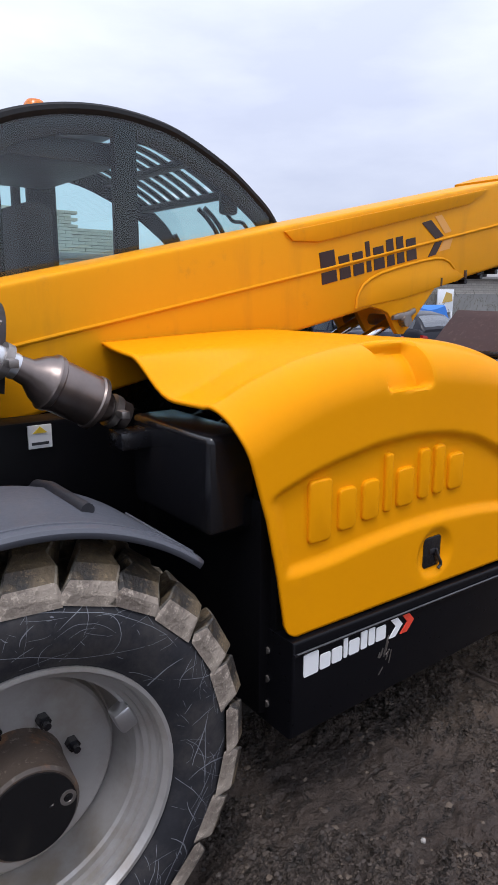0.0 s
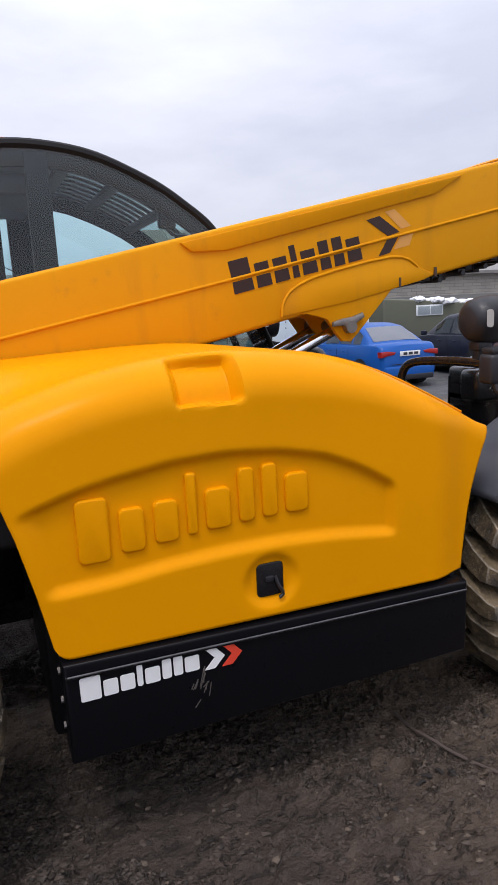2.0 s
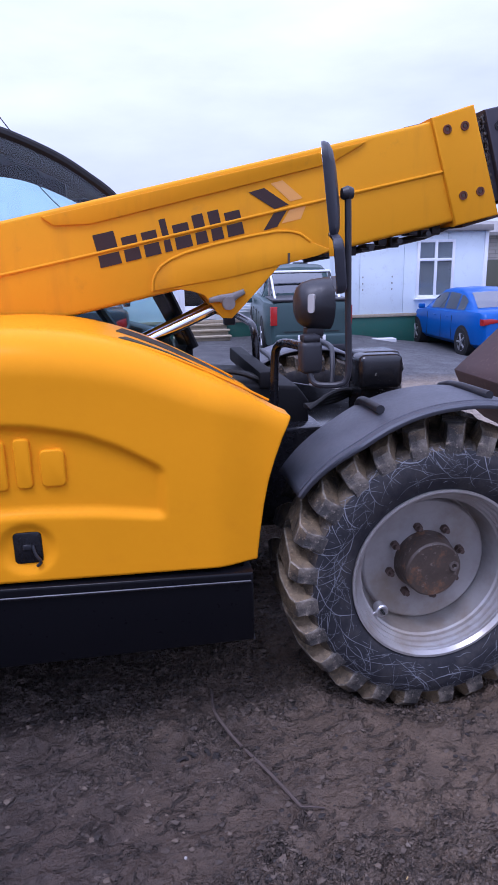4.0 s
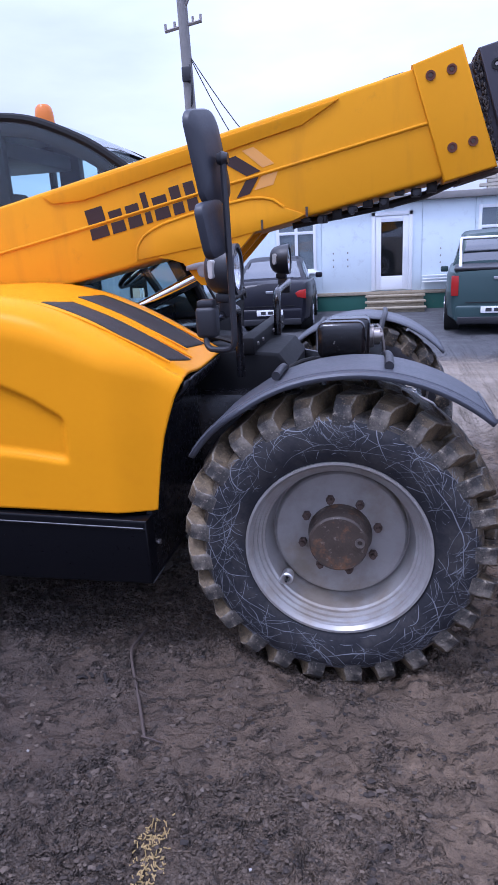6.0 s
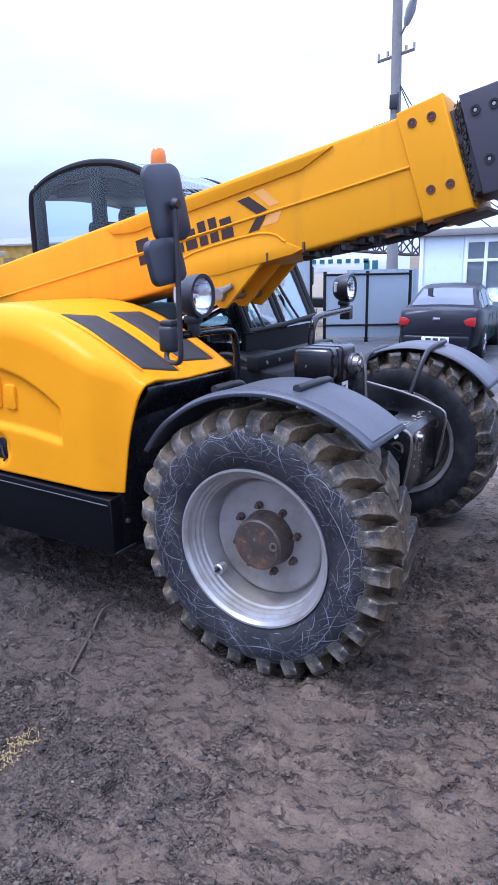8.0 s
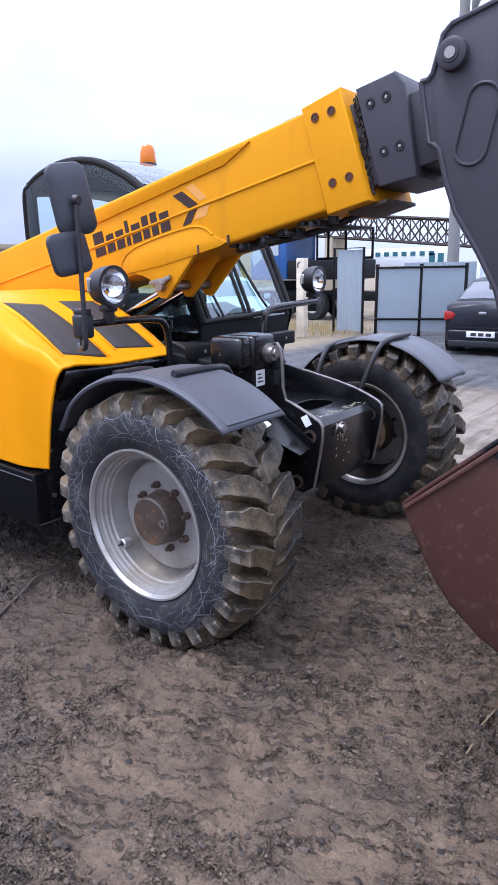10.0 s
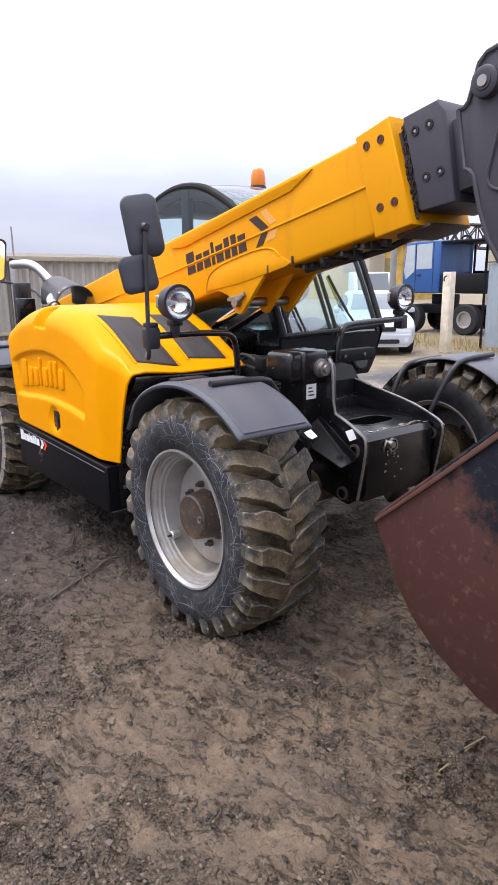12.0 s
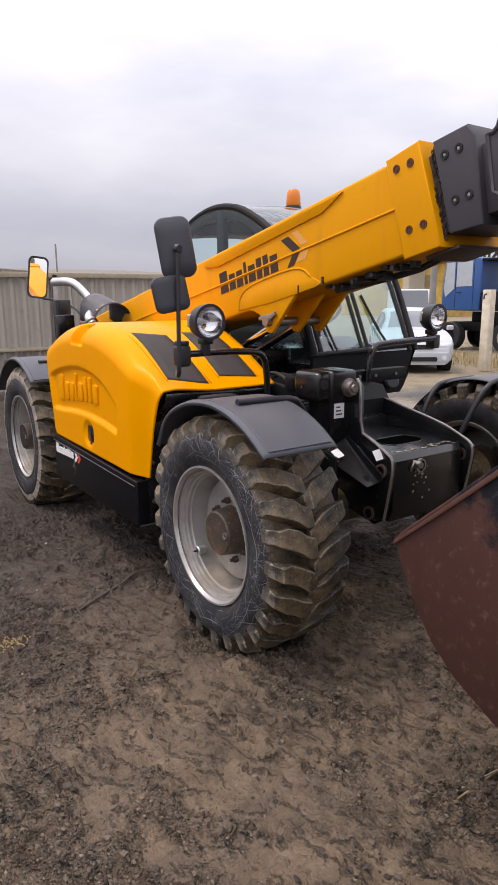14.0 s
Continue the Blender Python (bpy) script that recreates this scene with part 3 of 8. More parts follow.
def ground_relief(x, y):
    """Height of the soil, and how freshly tyres have torn it (0 to 1)."""
    x, y = np.asarray(x, float), np.asarray(y, float)
    near = (np.abs(x) < 9) & (np.abs(y) < 9)
    h = 0.016 * perlin(x * 0.5, y * 0.5, 11) + 0.012 * perlin(x * 1.7, y * 1.7, 12)
    # the parking yard is lowered to fit the cars to the camera's view
    h = h - (0.14 * ease(x, 3.0, 6.0) * ease(y, 6.5, 9.0) + 0.20 * ease(x, 4.0, 6.6) * ease(y, 8.5, 10.9)) * (1 - ease(y, 18.5, 21.0))
    wx, wy = x + 0.06 * perlin(x * 7, y * 7, 13), y + 0.06 * perlin(x * 7, y * 7, 14)
    wy2 = wy + 0.018 * perlin(x * 22, y * 22, 26)
    g = gravel_patch(x, y)
    rough = 0.022 * np.abs(perlin(wx * 11, wy * 13, 15)) + 0.028 * np.abs(perlin(wx * 24, wy * 26, 16)) + 0.016 * np.abs(perlin(x * 44, y * 44, 17))
    d = (0.18 + 0.92 * g) * rough + 0.005 * perlin(x * 6, y * 6, 18)
    tear = np.zeros_like(d)
    # lug prints of tyres that crossed ahead of the machine and beside it: bars torn steep on one side
    for x0, lean, half, lo, hi, amp in ((0.66, 0.03, 0.34, -0.55, 6.0, 0.036), (1.62, -0.10, 0.30, -1.5, 6.0, 0.034), (-0.55, 0.25, 0.26, -1.7, -0.35, 0.020), (0.10, -0.35, 0.24, -2.0, -0.55, 0.020)):
        v = wx - x0 - lean * wy
        k = (1 - ease(np.abs(v), half * 0.75, half * 1.15)) * ease(y, lo, lo + 0.3) * (1 - ease(y, hi - 0.3, hi))
        q = wy2 * 7.6 - wx * 1.3 + 1.6 * np.abs(v) + 0.5 * perlin(wx * 1.6, wy * 1.6, 20)
        saw = q - np.floor(q)
        broken = np.clip(1.7 * perlin(wx * 6.1, wy * 6.0, 21) + 0.60, 0, 1)
        d = d + k * (amp * ease(saw, 0.0, 0.10) * (1 - ease(saw, 0.30, 0.95)) * broken - 0.010)
        tear = np.maximum(tear, k)
    # short tears scattered over the rest, in two directions
    for ax, ay, seed, amp in ((1.6, 11.0, 24, 0.026), (-5.0, 13.0, 34, 0.020)):
        k = ease(perlin(x * 0.9, y * 0.9, seed + 5) + 0.3, 0.0, 0.4)
        q = ax * wx + ay * wy2 + 1.6 * perlin(wx * 1.6, wy * 1.6, seed)
        saw = q - np.floor(q)
        broken = np.clip(2.0 * perlin(wx * 7.1, wy * 9.0, seed + 1) - 0.25, 0, 1)
        d = d + k * amp * ease(saw, 0.0, 0.14) * (1 - ease(saw, 0.25, 1.0)) * broken
        tear = np.maximum(tear, 0.5 * k)
    # ruts with tread marks ahead of the front wheels
    for y0 in (0.27, 2.31):
        e = np.abs(y - y0 - 0.06 * np.sin(x * 0.9))
        k = ease(x, -0.2, 0.3) * (1 - ease(x, 3.5, 5.0)) * (1 - ease(e, 0.18, 0.36))
        wave = np.sin(x * 19 + e * 24 + 3.0 * perlin(x, y, 22))
        d = d + k * (-0.014 + 0.024 * ease(wave, -0.2, 0.6) * (0.3 + 0.7 * np.abs(perlin(x * 2, y * 2, 23)) * 2))
    # the wheels stand a little way into the soft soil
    for wx0, wy0 in ((-0.107, 0.25), (-0.107, 2.33), (-3.17, 0.19), (-3.17, 2.35)):
        e = np.hypot((x - wx0) / 0.34, (y - wy0) / 0.34)
        d = d - 0.058 * (1 - ease(e, 0.55, 1.25)) + 0.014 * ease(e, 0.9, 1.15) * (1 - ease(e, 1.15, 1.6))
    return h + np.where(near, d, 0.0), np.where(near, tear, 0.0)


def ground_height(x, y):
    return ground_relief(x, y)[0]


def spread(fine_lo, fine_hi, step, far):
    xs = list(np.arange(fine_lo, fine_hi + 1e-6, step))
    d, x = step, fine_hi
    right = []
    while x < far:
        d *= 1.16
        x += d
        right.append(x)
    left, x, d = [], fine_lo, step
    while x > -far:
        d *= 1.16
        x -= d
        left.append(x)
    return list(reversed(left)) + xs + right


gx, gy = np.array(spread(-2.4, 2.2, 0.0085, 900)), np.array(spread(-1.7, 1.4, 0.0085, 900))
GX, GY = np.meshgrid(gx, gy, indexing="ij")
GZ, torn_soil = ground_relief(GX, GY)
GZ = np.where((np.abs(GX) < 60) & (np.abs(GY) < 60), GZ, 0.0)
ny = len(gy)
idx = np.arange(len(gx) * ny).reshape(len(gx), ny)
quads = np.stack([idx[:-1, :-1], idx[1:, :-1], idx[1:, 1:], idx[:-1, 1:]], -1).reshape(-1, 4)
mesh = bpy.data.meshes.new("ground")
mesh.vertices.add(GX.size)
mesh.vertices.foreach_set("co", np.stack([GX, GY, GZ], -1).ravel())
mesh.loops.add(quads.size)
mesh.loops.foreach_set("vertex_index", quads.ravel())
mesh.polygons.add(len(quads))
mesh.polygons.foreach_set("loop_start", np.arange(len(quads)) * 4)
mesh.update(calc_edges=True)
mesh.polygons.foreach_set("use_smooth", [True] * len(mesh.polygons))
mesh.materials.append(M_GROUND)
spot = mesh.attributes.new("gravel", "FLOAT", "POINT")
spot.data.foreach_set("value", np.where((np.abs(GX) < 40) & (np.abs(GY) < 40), gravel_patch(GX, GY), 0.3).ravel())
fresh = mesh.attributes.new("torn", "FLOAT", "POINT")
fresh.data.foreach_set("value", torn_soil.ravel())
tagged(new("ground", mesh), "dark brown muddy gravel yard, rutted by tyres", "ground", kind="structure")


def pebble_mesh(name, spots, size_lo, size_hi, mat, even=4):
    """Loose stones, sunk a little into the soil."""
    base = [(1, 0, 0), (0, 1, 0), (-1, 0, 0), (0, -1, 0), (0.7, 0.7, 0.55), (-0.7, 0.6, 0.5), (-0.6, -0.7, 0.6), (0.7, -0.6, 0.5), (0, 0, 0.9)]
    tris = [(0, 4, 7), (0, 1, 4), (1, 5, 4), (1, 2, 5), (2, 6, 5), (2, 3, 6), (3, 7, 6), (3, 0, 7), (4, 5, 8), (5, 6, 8), (6, 7, 8), (7, 4, 8)]
    vs, fs = [], []
    heights = ground_height(spots[:, 0], spots[:, 1])
    for (x, y, _), z0 in zip(spots, heights):
        s = size_lo + (size_hi - size_lo) * random.random() ** even
        a = random.random() * 6.28
        z = float(z0) - 0.25 * s
        n = len(vs)
        for bx, by, bz in base:
            k = s * random.uniform(0.7, 1.25)
            px, py = bx * math.cos(a) - by * math.sin(a), bx * math.sin(a) + by * math.cos(a)
            vs.append((x + k * px, y + k * py * 0.8, z + k * bz * 0.8))
        fs += [tuple(n + i for i in t) for t in tris]
    me = bpy.data.meshes.new(name)
    me.from_pydata(vs, [], fs)
    me.materials.append(mat)
    return new(name, me)


cand = np.array([(random.uniform(-3.6, 2.6), random.uniform(-2.0, 2.2), random.random()) for _ in range(90000)])
keep = (gravel_patch(cand[:, 0], cand[:, 1]) > 0.10 + 0.9 * cand[:, 2]) & ~((cand[:, 0] < -1.0) & (cand[:, 1] > 0.6))
spots = cand[keep][:30000]
cand = np.array([(random.uniform(-3.6, 2.6), random.uniform(-2.0, 2.0), random.random()) for _ in range(110000)])
torn = np.clip(perlin(cand[:, 0] * 4.5, cand[:, 1] * 6.5, 31) + 0.6 * perlin(cand[:, 0] * 11, cand[:, 1] * 15, 32), 0, 1) * (0.25 + 0.75 * gravel_patch(cand[:, 0], cand[:, 1])) + 0.10 * ground_relief(cand[:, 0], cand[:, 1])[1] + 0.006
keep = (torn > cand[:, 2]) & ~((cand[:, 0] < -1.0) & (cand[:, 1] > 0.5))
tagged(pebble_mesh("soil_clods", cand[keep][:26000], 0.0042, 0.0165, M_CLOD, 3), "torn clods of brown soil strewn over the yard", "soil", kind="stuff")
tagged(pebble_mesh("gravel", spots, 0.0030, 0.0110, M_STONE), "loose grey-brown gravel scattered over the mud", "gravel", kind="stuff")


def lie(x, y, up=0.006):
    return (x, y, float(ground_height(x, y)) + up)


bm = bmesh.new()
tube(bm, [lie(-1.025, 0.255), lie(-1.035, 0.12, 0.02), lie(-1.022, 0.03, 0.02), lie(-0.965, -0.085), lie(-0.872, -0.265, 0.015), lie(-0.775, -0.468)], 0.0068, 7, 2)
tube(bm, [lie(-0.80, -0.44), lie(-0.76, -0.45, 0.02), lie(-0.72, -0.44)], 0.0035, 6, 1)
tagged(finish("twig", bm, M_TWIG), "thin bent grey-brown twig lying on the mud", "twig")
scraps = thing("bark_scrap", "small tangle of dark bark scraps on the mud", "debris", pose(-1.10, -0.14, 0))
for k in range(7):
    bm = bmesh.new()
    x, y = random.uniform(-0.06, 0.07), random.uniform(-0.03, 0.03)
    z = lie(-1.10 + x, -0.14 + y, 0.004)[2]
    tube(bm, [(x, y, z - 0.004), (x + random.uniform(-0.03, 0.03), y + random.uniform(-0.02, 0.02), z + 0.012), (x + random.uniform(-0.05, 0.05), y + random.uniform(-0.03, 0.03), z - 0.002)], 0.007, 6, 1)
    part("scrap", bm, M_BARK, scraps)
bm = bmesh.new()
for k in range(2):
    o = 0.02 * k
    tube(bm, [lie(1.395 + o, 0.17 - o), lie(1.41 + o * 0.6, 0.30), lie(1.425 - o, 0.43 + o)], 0.004, 6, 1)
tagged(finish("straw_stalk", bm, M_STRAW), "two dry brown plant stalks on the soil", "straw")
bm = bmesh.new()
for k in range(300):
    s = random.random()
    x, y = -0.62 + 0.05 * s + random.gauss(0, 0.022), -0.79 - 0.34 * s + random.gauss(0, 0.02)
    a = random.random() * 6.28
    tube(bm, [lie(x, y, 0.004), lie(x + 0.010 * math.cos(a), y + 0.010 * math.sin(a), 0.007)], 0.0022, 4)
tagged(finish("spilled_chaff", bm, plain("yellow chaff", (0.33, 0.235, 0.10), 0.85, scale=90, vary=0.5)), "streak of yellow chaff spilled on the gravel", "chaff", kind="stuff")
bm = bmesh.new()
for x, y, s in ((-1.983, -0.242, 0.011), (-1.2, -0.55, 0.006), (-0.3, -0.9, 0.006)):
    r = bmesh.ops.create_icosphere(bm, subdivisions=1, radius=s)
    bmesh.ops.translate(bm, verts=r["verts"], vec=lie(x, y, 0.004))
tagged(finish("white_pebble", bm, plain("white stone", (0.33, 0.31, 0.29), 0.7)), "small white pebbles on the dark gravel", "pebble", kind="stuff")

# ---------- telehandler ----------

machine = thing("telehandler", "yellow and black telehandler with a brown bucket and muddy tyres", "telehandler")

# engine cover
TOP_OUT = [(-2.53, 1.445), (-2.4, 1.505), (-2.2, 1.567), (-2.0, 1.600), (-1.8, 1.613), (-1.6, 1.608), (-1.4, 1.582), (-1.25, 1.543), (-1.1, 1.483), (-0.9, 1.375), (-0.78, 1.305), (-0.68, 1.245)]
TOP_IN = [(-2.53, 1.578), (-2.2, 1.594), (-1.9, 1.606), (-1.7, 1.606), (-1.5, 1.587), (-1.3, 1.531), (-1.1, 1.444), (-0.9, 1.332), (-0.75, 1.234), (-0.68, 1.194)]
REAR = [(0.74, -2.372), (0.95, -2.410), (1.13, -2.450), (1.30, -2.500), (1.39, -2.530), (1.46, -2.545)]
FRONT = [(0.70, -0.845), (0.80, -0.832), (0.93, -0.812), (1.02, -0.793), (1.10, -0.768), (1.18, -0.738), (1.25, -0.702)]
SIDE = 0.02
UPPER = [(-2.50, 1.185), (-2.422, 1.209), (-2.295, 1.249), (-2.163, 1.277), (-1.992, 1.303), (-1.81, 1.311), (-1.617, 1.295), (-1.453, 1.259), (-1.323, 1.204), (-1.174, 1.114), (-1.0, 0.98)]
LOWER = [(-2.45, 0.936), (-2.342, 0.940), (-2.193, 0.943), (-2.017, 0.961), (-1.829, 0.971), (-1.63, 0.971), (-1.416, 0.956), (-1.21, 0.928), (-1.0, 0.90)]


def soft_table(x, pairs, w=0.06):
    return (table(x - w, pairs) + table(x - w / 2, pairs) + table(x, pairs) + table(x + w / 2, pairs) + table(x + w, pairs)) / 5


def roof(x, y):
    """Height of the cover's top."""
    k = min(1.0, max(0.0, (y - 0.15) / 0.78))
    w = smooth(x, -2.45, -1.75)
    k = k + 0.5 * (smooth(y, 0.14, 0.5) - k) * smooth(x, -1.6, -1.2)
    k = k * w + (0.82 * smooth(y, 0.33, 0.58) + 0.18 * k) * (1 - w)
    return soft_table(x, TOP_OUT) * (1 - k) + soft_table(x, TOP_IN) * k


def cover_point(u, v):
    xn = -2.535 + 1.855 * u
    r = 0.15 - 0.07 * smooth(u, 0.75, 1.0)
    zt = soft_table(xn, TOP_OUT)
    zb = 0.742 - 0.032 * u
    lean = 0.012 * smooth(zt - r, 1.0, 1.45)
    # the lower rear corner is rounded
    d = min(1.0, u * 1.55 / 0.045)
    zb += 0.045 * (1 - math.sqrt(1 - (1 - d) ** 2))
    if v < 0.6:
        z = zb + (zt - r - zb) * v / 0.6
        y = SIDE + 0.012 * smooth(z, 1.0, 1.45)
        edge = True
    elif v < 0.8:
        a = (v - 0.6) / 0.2 * math.pi / 2
        z = zt - r + r * math.sin(a)
        y = SIDE + lean + (r + 0.02) * (1 - math.cos(a))
        edge = True
    else:
        k = (v - 0.8) / 0.2
        y0 = SIDE + lean + r + 0.02
        y = y0 + (0.95 - y0) * k
        edge = False
        z = zt
    if edge:
        x0, x1 = table(z, REAR), table(z, FRONT)
    else:
        k = (y - 0.15) / 0.8
        x0, x1 = -2.545 - 0.055 * math.sin(math.pi * min(1, max(0, k))) + 0.04 * k, -0.704 - 0.042 * k
    x = x0 + (x1 - x0) * u
    # the side curves inwards to the front edge
    tuck = 0.064 * smooth(x, -1.02, -0.79)
    if v < 0.6:
        y += tuck
    elif v < 0.8:
        y += tuck * math.cos(a)
    if not edge:
        z = roof(x, y) if y > 0.2 else zt + (roof(x, y) - zt) * smooth(y, 0.14, 0.2)
    # pressed panel
    e = 0.022
    zu, zl = soft_table(x, UPPER, 0.03), soft_table(x, LOWER, 0.03)
    inside = smooth(zu - z, -e * 0.2, e * 1.5) * smooth(z - zl, -e * 0.3, e * 1.4) * (1 - smooth(x, -1.215, -1.17)) * smooth(u, 0.006, 0.05)
    if v < 0.6:
        y += 0.026 * inside
        # dish round the latch
        d = math.hypot((x + 1.672) / 1.05, z - 0.852)
        y += 0.018 * (1 - smooth(d, 0.062, 0.105)) * (1 - inside)
    # grip hollow in the shoulder
    g = smooth(x, -1.962, -1.925) * (1 - smooth(x, -1.765, -1.725)) * smooth(z, 1.455, 1.485) * (1 - smooth(z, 1.585, 1.61))
    if v < 0.85:
        y += 0.056 * g
        z -= 0.026 * g
    return (x, y, z)


bm = bmesh.new()
grid(bm, cover_point, 190, 120)
cover = part("engine_cover", bm, M_YELLOW, machine, "smooth yellow moulded engine cover with a pressed side panel")
thicken(cover, 0.012)

# plain raised blocks where the maker's name is pressed in the panel
x = -2.285
for w, h in ((0.105, 0.20), (0.085, 0.14), (0.085, 0.135), (0.038, 0.20), (0.092, 0.135), (0.060, 0.18), (0.060, 0.18), (0.092, 0.135)):
    k = (x + 2.285) / 0.78
    zb = 1.018 + 0.052 * math.sin(k * 1.75)
    bm = bmesh.new()
    prism(bm, rounded(w * 0.92, h, min(0.02, w * 0.3), 4, x + w / 2, zb + h / 2), SIDE + 0.015, SIDE + 0.06, "xz", 0.008, 3)
    part("raised_block", bm, M_YELLOW, cover)
    x += w + 0.022

bm = bmesh.new()
prism(bm, rounded(0.098, 0.118, 0.016, 4, -1.672, 0.852), SIDE + 0.014, SIDE + 0.05, "xz", 0.004)
latch = part("latch_recess", bm, M_BLACK, cover, "black latch recess with a hanging key")
bm = bmesh.new()
tube(bm, [(-1.655, SIDE + 0.012, 0.862), (-1.648, SIDE + 0.004, 0.83), (-1.628, SIDE + 0.002, 0.80), (-1.645, SIDE + 0.004, 0.785)], 0.006, 8, 1)
box(bm, (-1.69, SIDE + 0.010, 0.845), (-1.66, SIDE + 0.016, 0.865), 0.003)
part("latch_key", bm, M_PLASTIC, cover)

# mesh strips let into the front slope, with raised yellow rails
for y0, y1, x0, x1 in ((0.195, 0.465, -1.31, -0.79), (0.575, 0.85, -1.33, -0.83)):
    bm = bmesh.new()
    grid(bm, lambda u, v: (x0 + (x1 - x0) * u + 0.02 * v, y0 + (y1 - y0) * v + 0.03 * (1 - u) * (0.5 - v), roof(x0 + (x1 - x0) * u + 0.02 * v, y0 + (y1 - y0) * v) + 0.003), 26, 4)
    thicken(part("mesh_strip", bm, M_GRIP, cover, "dark anti-slip mesh strip"), 0.006)
    for yy in (y0 - 0.016, y1 + 0.016):
        bm = bmesh.new()
        tube(bm, [(x0 - 0.02 + (x1 - x0 + 0.04) * i / 16, yy, roof(x0 + (x1 - x0) * i / 16, yy) - 0.003) for i in range(17)], 0.0045, 8)
        part("cover_rail", bm, M_YELLOW, cover)

# black skirt under the cover
bm = bmesh.new()
prism(bm, [(-2.365, 0.402), (-0.872, 0.405), (-0.872, 0.690), (-2.365, 0.735)], 0.0, 0.62, "xz", 0.012, 3)
skirt = part("side_skirt", bm, M_SKIRT, machine, "scuffed black steel side skirt")
bm = bmesh.new()
prism(bm, [(-2.362, 0.690), (-0.88, 0.652), (-0.88, 0.660), (-2.362, 0.698)], -0.008, 0.01, "xz", 0.002)
part("skirt_lip", bm, M_BLACK, skirt)
# dull grey bars along worn skirt edges, toned to paint in their highlight
M_EDGE_HIGHLIGHT = plain("worn grey edge highlight", (0.085, 0.085, 0.092), 0.45, 0.3, 18, 0.7, 0.1)
for run in ([(-2.355, -0.008, 0.699), (-1.6, -0.008, 0.680), (-0.885, -0.008, 0.6615)], [(-0.871, 0.01, 0.408), (-0.871, 0.16, 0.408)]):
    bm = bmesh.new()
    tube(bm, run, 0.0032, 6)
    part("edge_highlight", bm, M_EDGE_HIGHLIGHT, skirt)
for z in (0.47, 0.56, 0.66):
    bm = bmesh.new()
    cyl(bm, (-2.372, 0.12, z), (-2.36, 0.12, z), 0.012, seg=8)
    part("bolt", bm, M_STEEL, skirt)
# plain white blocks and an arrow where the sticker sits
x = -2.322
for w, h in ((0.062, 0.078), (0.045, 0.052), (0.045, 0.052), (0.018, 0.074), (0.048, 0.052), (0.030, 0.066), (0.030, 0.066), (0.048, 0.052)):
    bm = bmesh.new()
    prism(bm, rounded(w, h, 0.007, 3, x + w / 2, 0.606 + 0.0 + h / 2 + 0.012 * (x + 2.322) / 0.39), -0.003, 0.002, "xz")
    part("sticker_block", bm, M_WHITE, skirt, smooth=False)
    x += w + 0.007
for k, (x0, mat) in enumerate(((-1.93, M_WHITE), (-1.87, M_RED))):
    bm = bmesh.new()
    prism(bm, [(x0, 0.606), (x0 + 0.035, 0.606), (x0 + 0.07, 0.643), (x0 + 0.035, 0.682), (x0, 0.682), (x0 + 0.035, 0.643)], -0.003 - 0.001 * k, 0.002, "xz")
    part("sticker_arrow", bm, mat, skirt, "white arrow sticker" if k == 0 else "red arrow sticker", smooth=False)
# pale scratches near the front of the sticker
for k in range(12):
    x0, z0 = -1.95 + random.gauss(0, 0.02), 0.44 + random.random() * 0.14
    bm = bmesh.new()
    tube(bm, [(x0, -0.0015, z0), (x0 + random.uniform(0, 0.02), -0.0015, z0 + random.uniform(0.01, 0.06))], 0.0018, 4)
    part("scratch", bm, M_STEEL, skirt)

# black body behind the covers
bm = bmesh.new()
box(bm, (-2.40, 0.12, 0.43), (-0.98, 0.93, 1.16), 0.02)
part("engine_bay", bm, M_DEEP, machine)
bm = bmesh.new()
prism(bm, [(0.075, 0.42), (0.95, 0.42), (0.95, 1.195), (0.12, 1.20), (0.075, 1.15)], -0.0, 0.03, "yz", 0.008)
liner = part("wheel_arch_panel", bm, M_BLACK, machine, "black steel wheel arch panel with bolts")
liner.matrix_basis = pose(-0.90, 0, 0, 0, 0, 0)
for y, z in ((0.11, 0.55), (0.11, 0.80), (0.12, 1.05), (0.4, 1.14), (0.7, 1.14)):
    bm = bmesh.new()
    cyl(bm, (0.03, y, z), (0.042, y, z), 0.012, seg=8)
    part("bolt", bm, M_STEEL, liner)
# sloping black plate under the cover's front lip
bm = bmesh.new()
grid(bm, lambda u, v: (-0.70 - 0.18 * smooth(u, 0.0, 1.0) - 0.05 * v, 0.135 + 0.795 * v, 1.235 - 0.03 * v - 0.22 * u), 10, 6)
thicken(part("front_lip_plate", bm, M_BLACK, machine), 0.012)
bm = bmesh.new()
box(bm, (-2.553, 0.165, 1.06), (-2.38, 0.64, 1.364), 0.024, 4)
part("filter_box", bm, paint("glossy black plastic", (0.008, 0.008, 0.010), 0.22, 0.2, dirt_amount=0.12, spec=0.5), machine, "glossy black filter box beside the silencer")
bm = bmesh.new()
box(bm, (-2.36, 0.09, 0.42), (-2.30, 0.95, 1.08), 0.01)
part("rear_bay_panel", bm, M_DEEP, machine)
bm = bmesh.new()
box(bm, (-4.05, 0.80, 0.62), (-2.42, 0.93, 1.34), 0.015)
bay = part("engine_side_panel", bm, M_DEEP, machine)
bm = bmesh.new()
box(bm, (-2.852, 0.792, 1.248), (-2.772, 0.803, 1.326))
part("warning_sticker", bm, M_WHITE, bay, "small white and yellow warning sticker", smooth=False)
bm = bmesh.new()
prism(bm, [(-2.836, 1.300), (-2.788, 1.300), (-2.812, 1.322)], 0.788, 0.793, "xz")
part("sticker_sign", bm, plain("yellow print", (0.75, 0.52, 0.03), 0.5), bay, smooth=False)
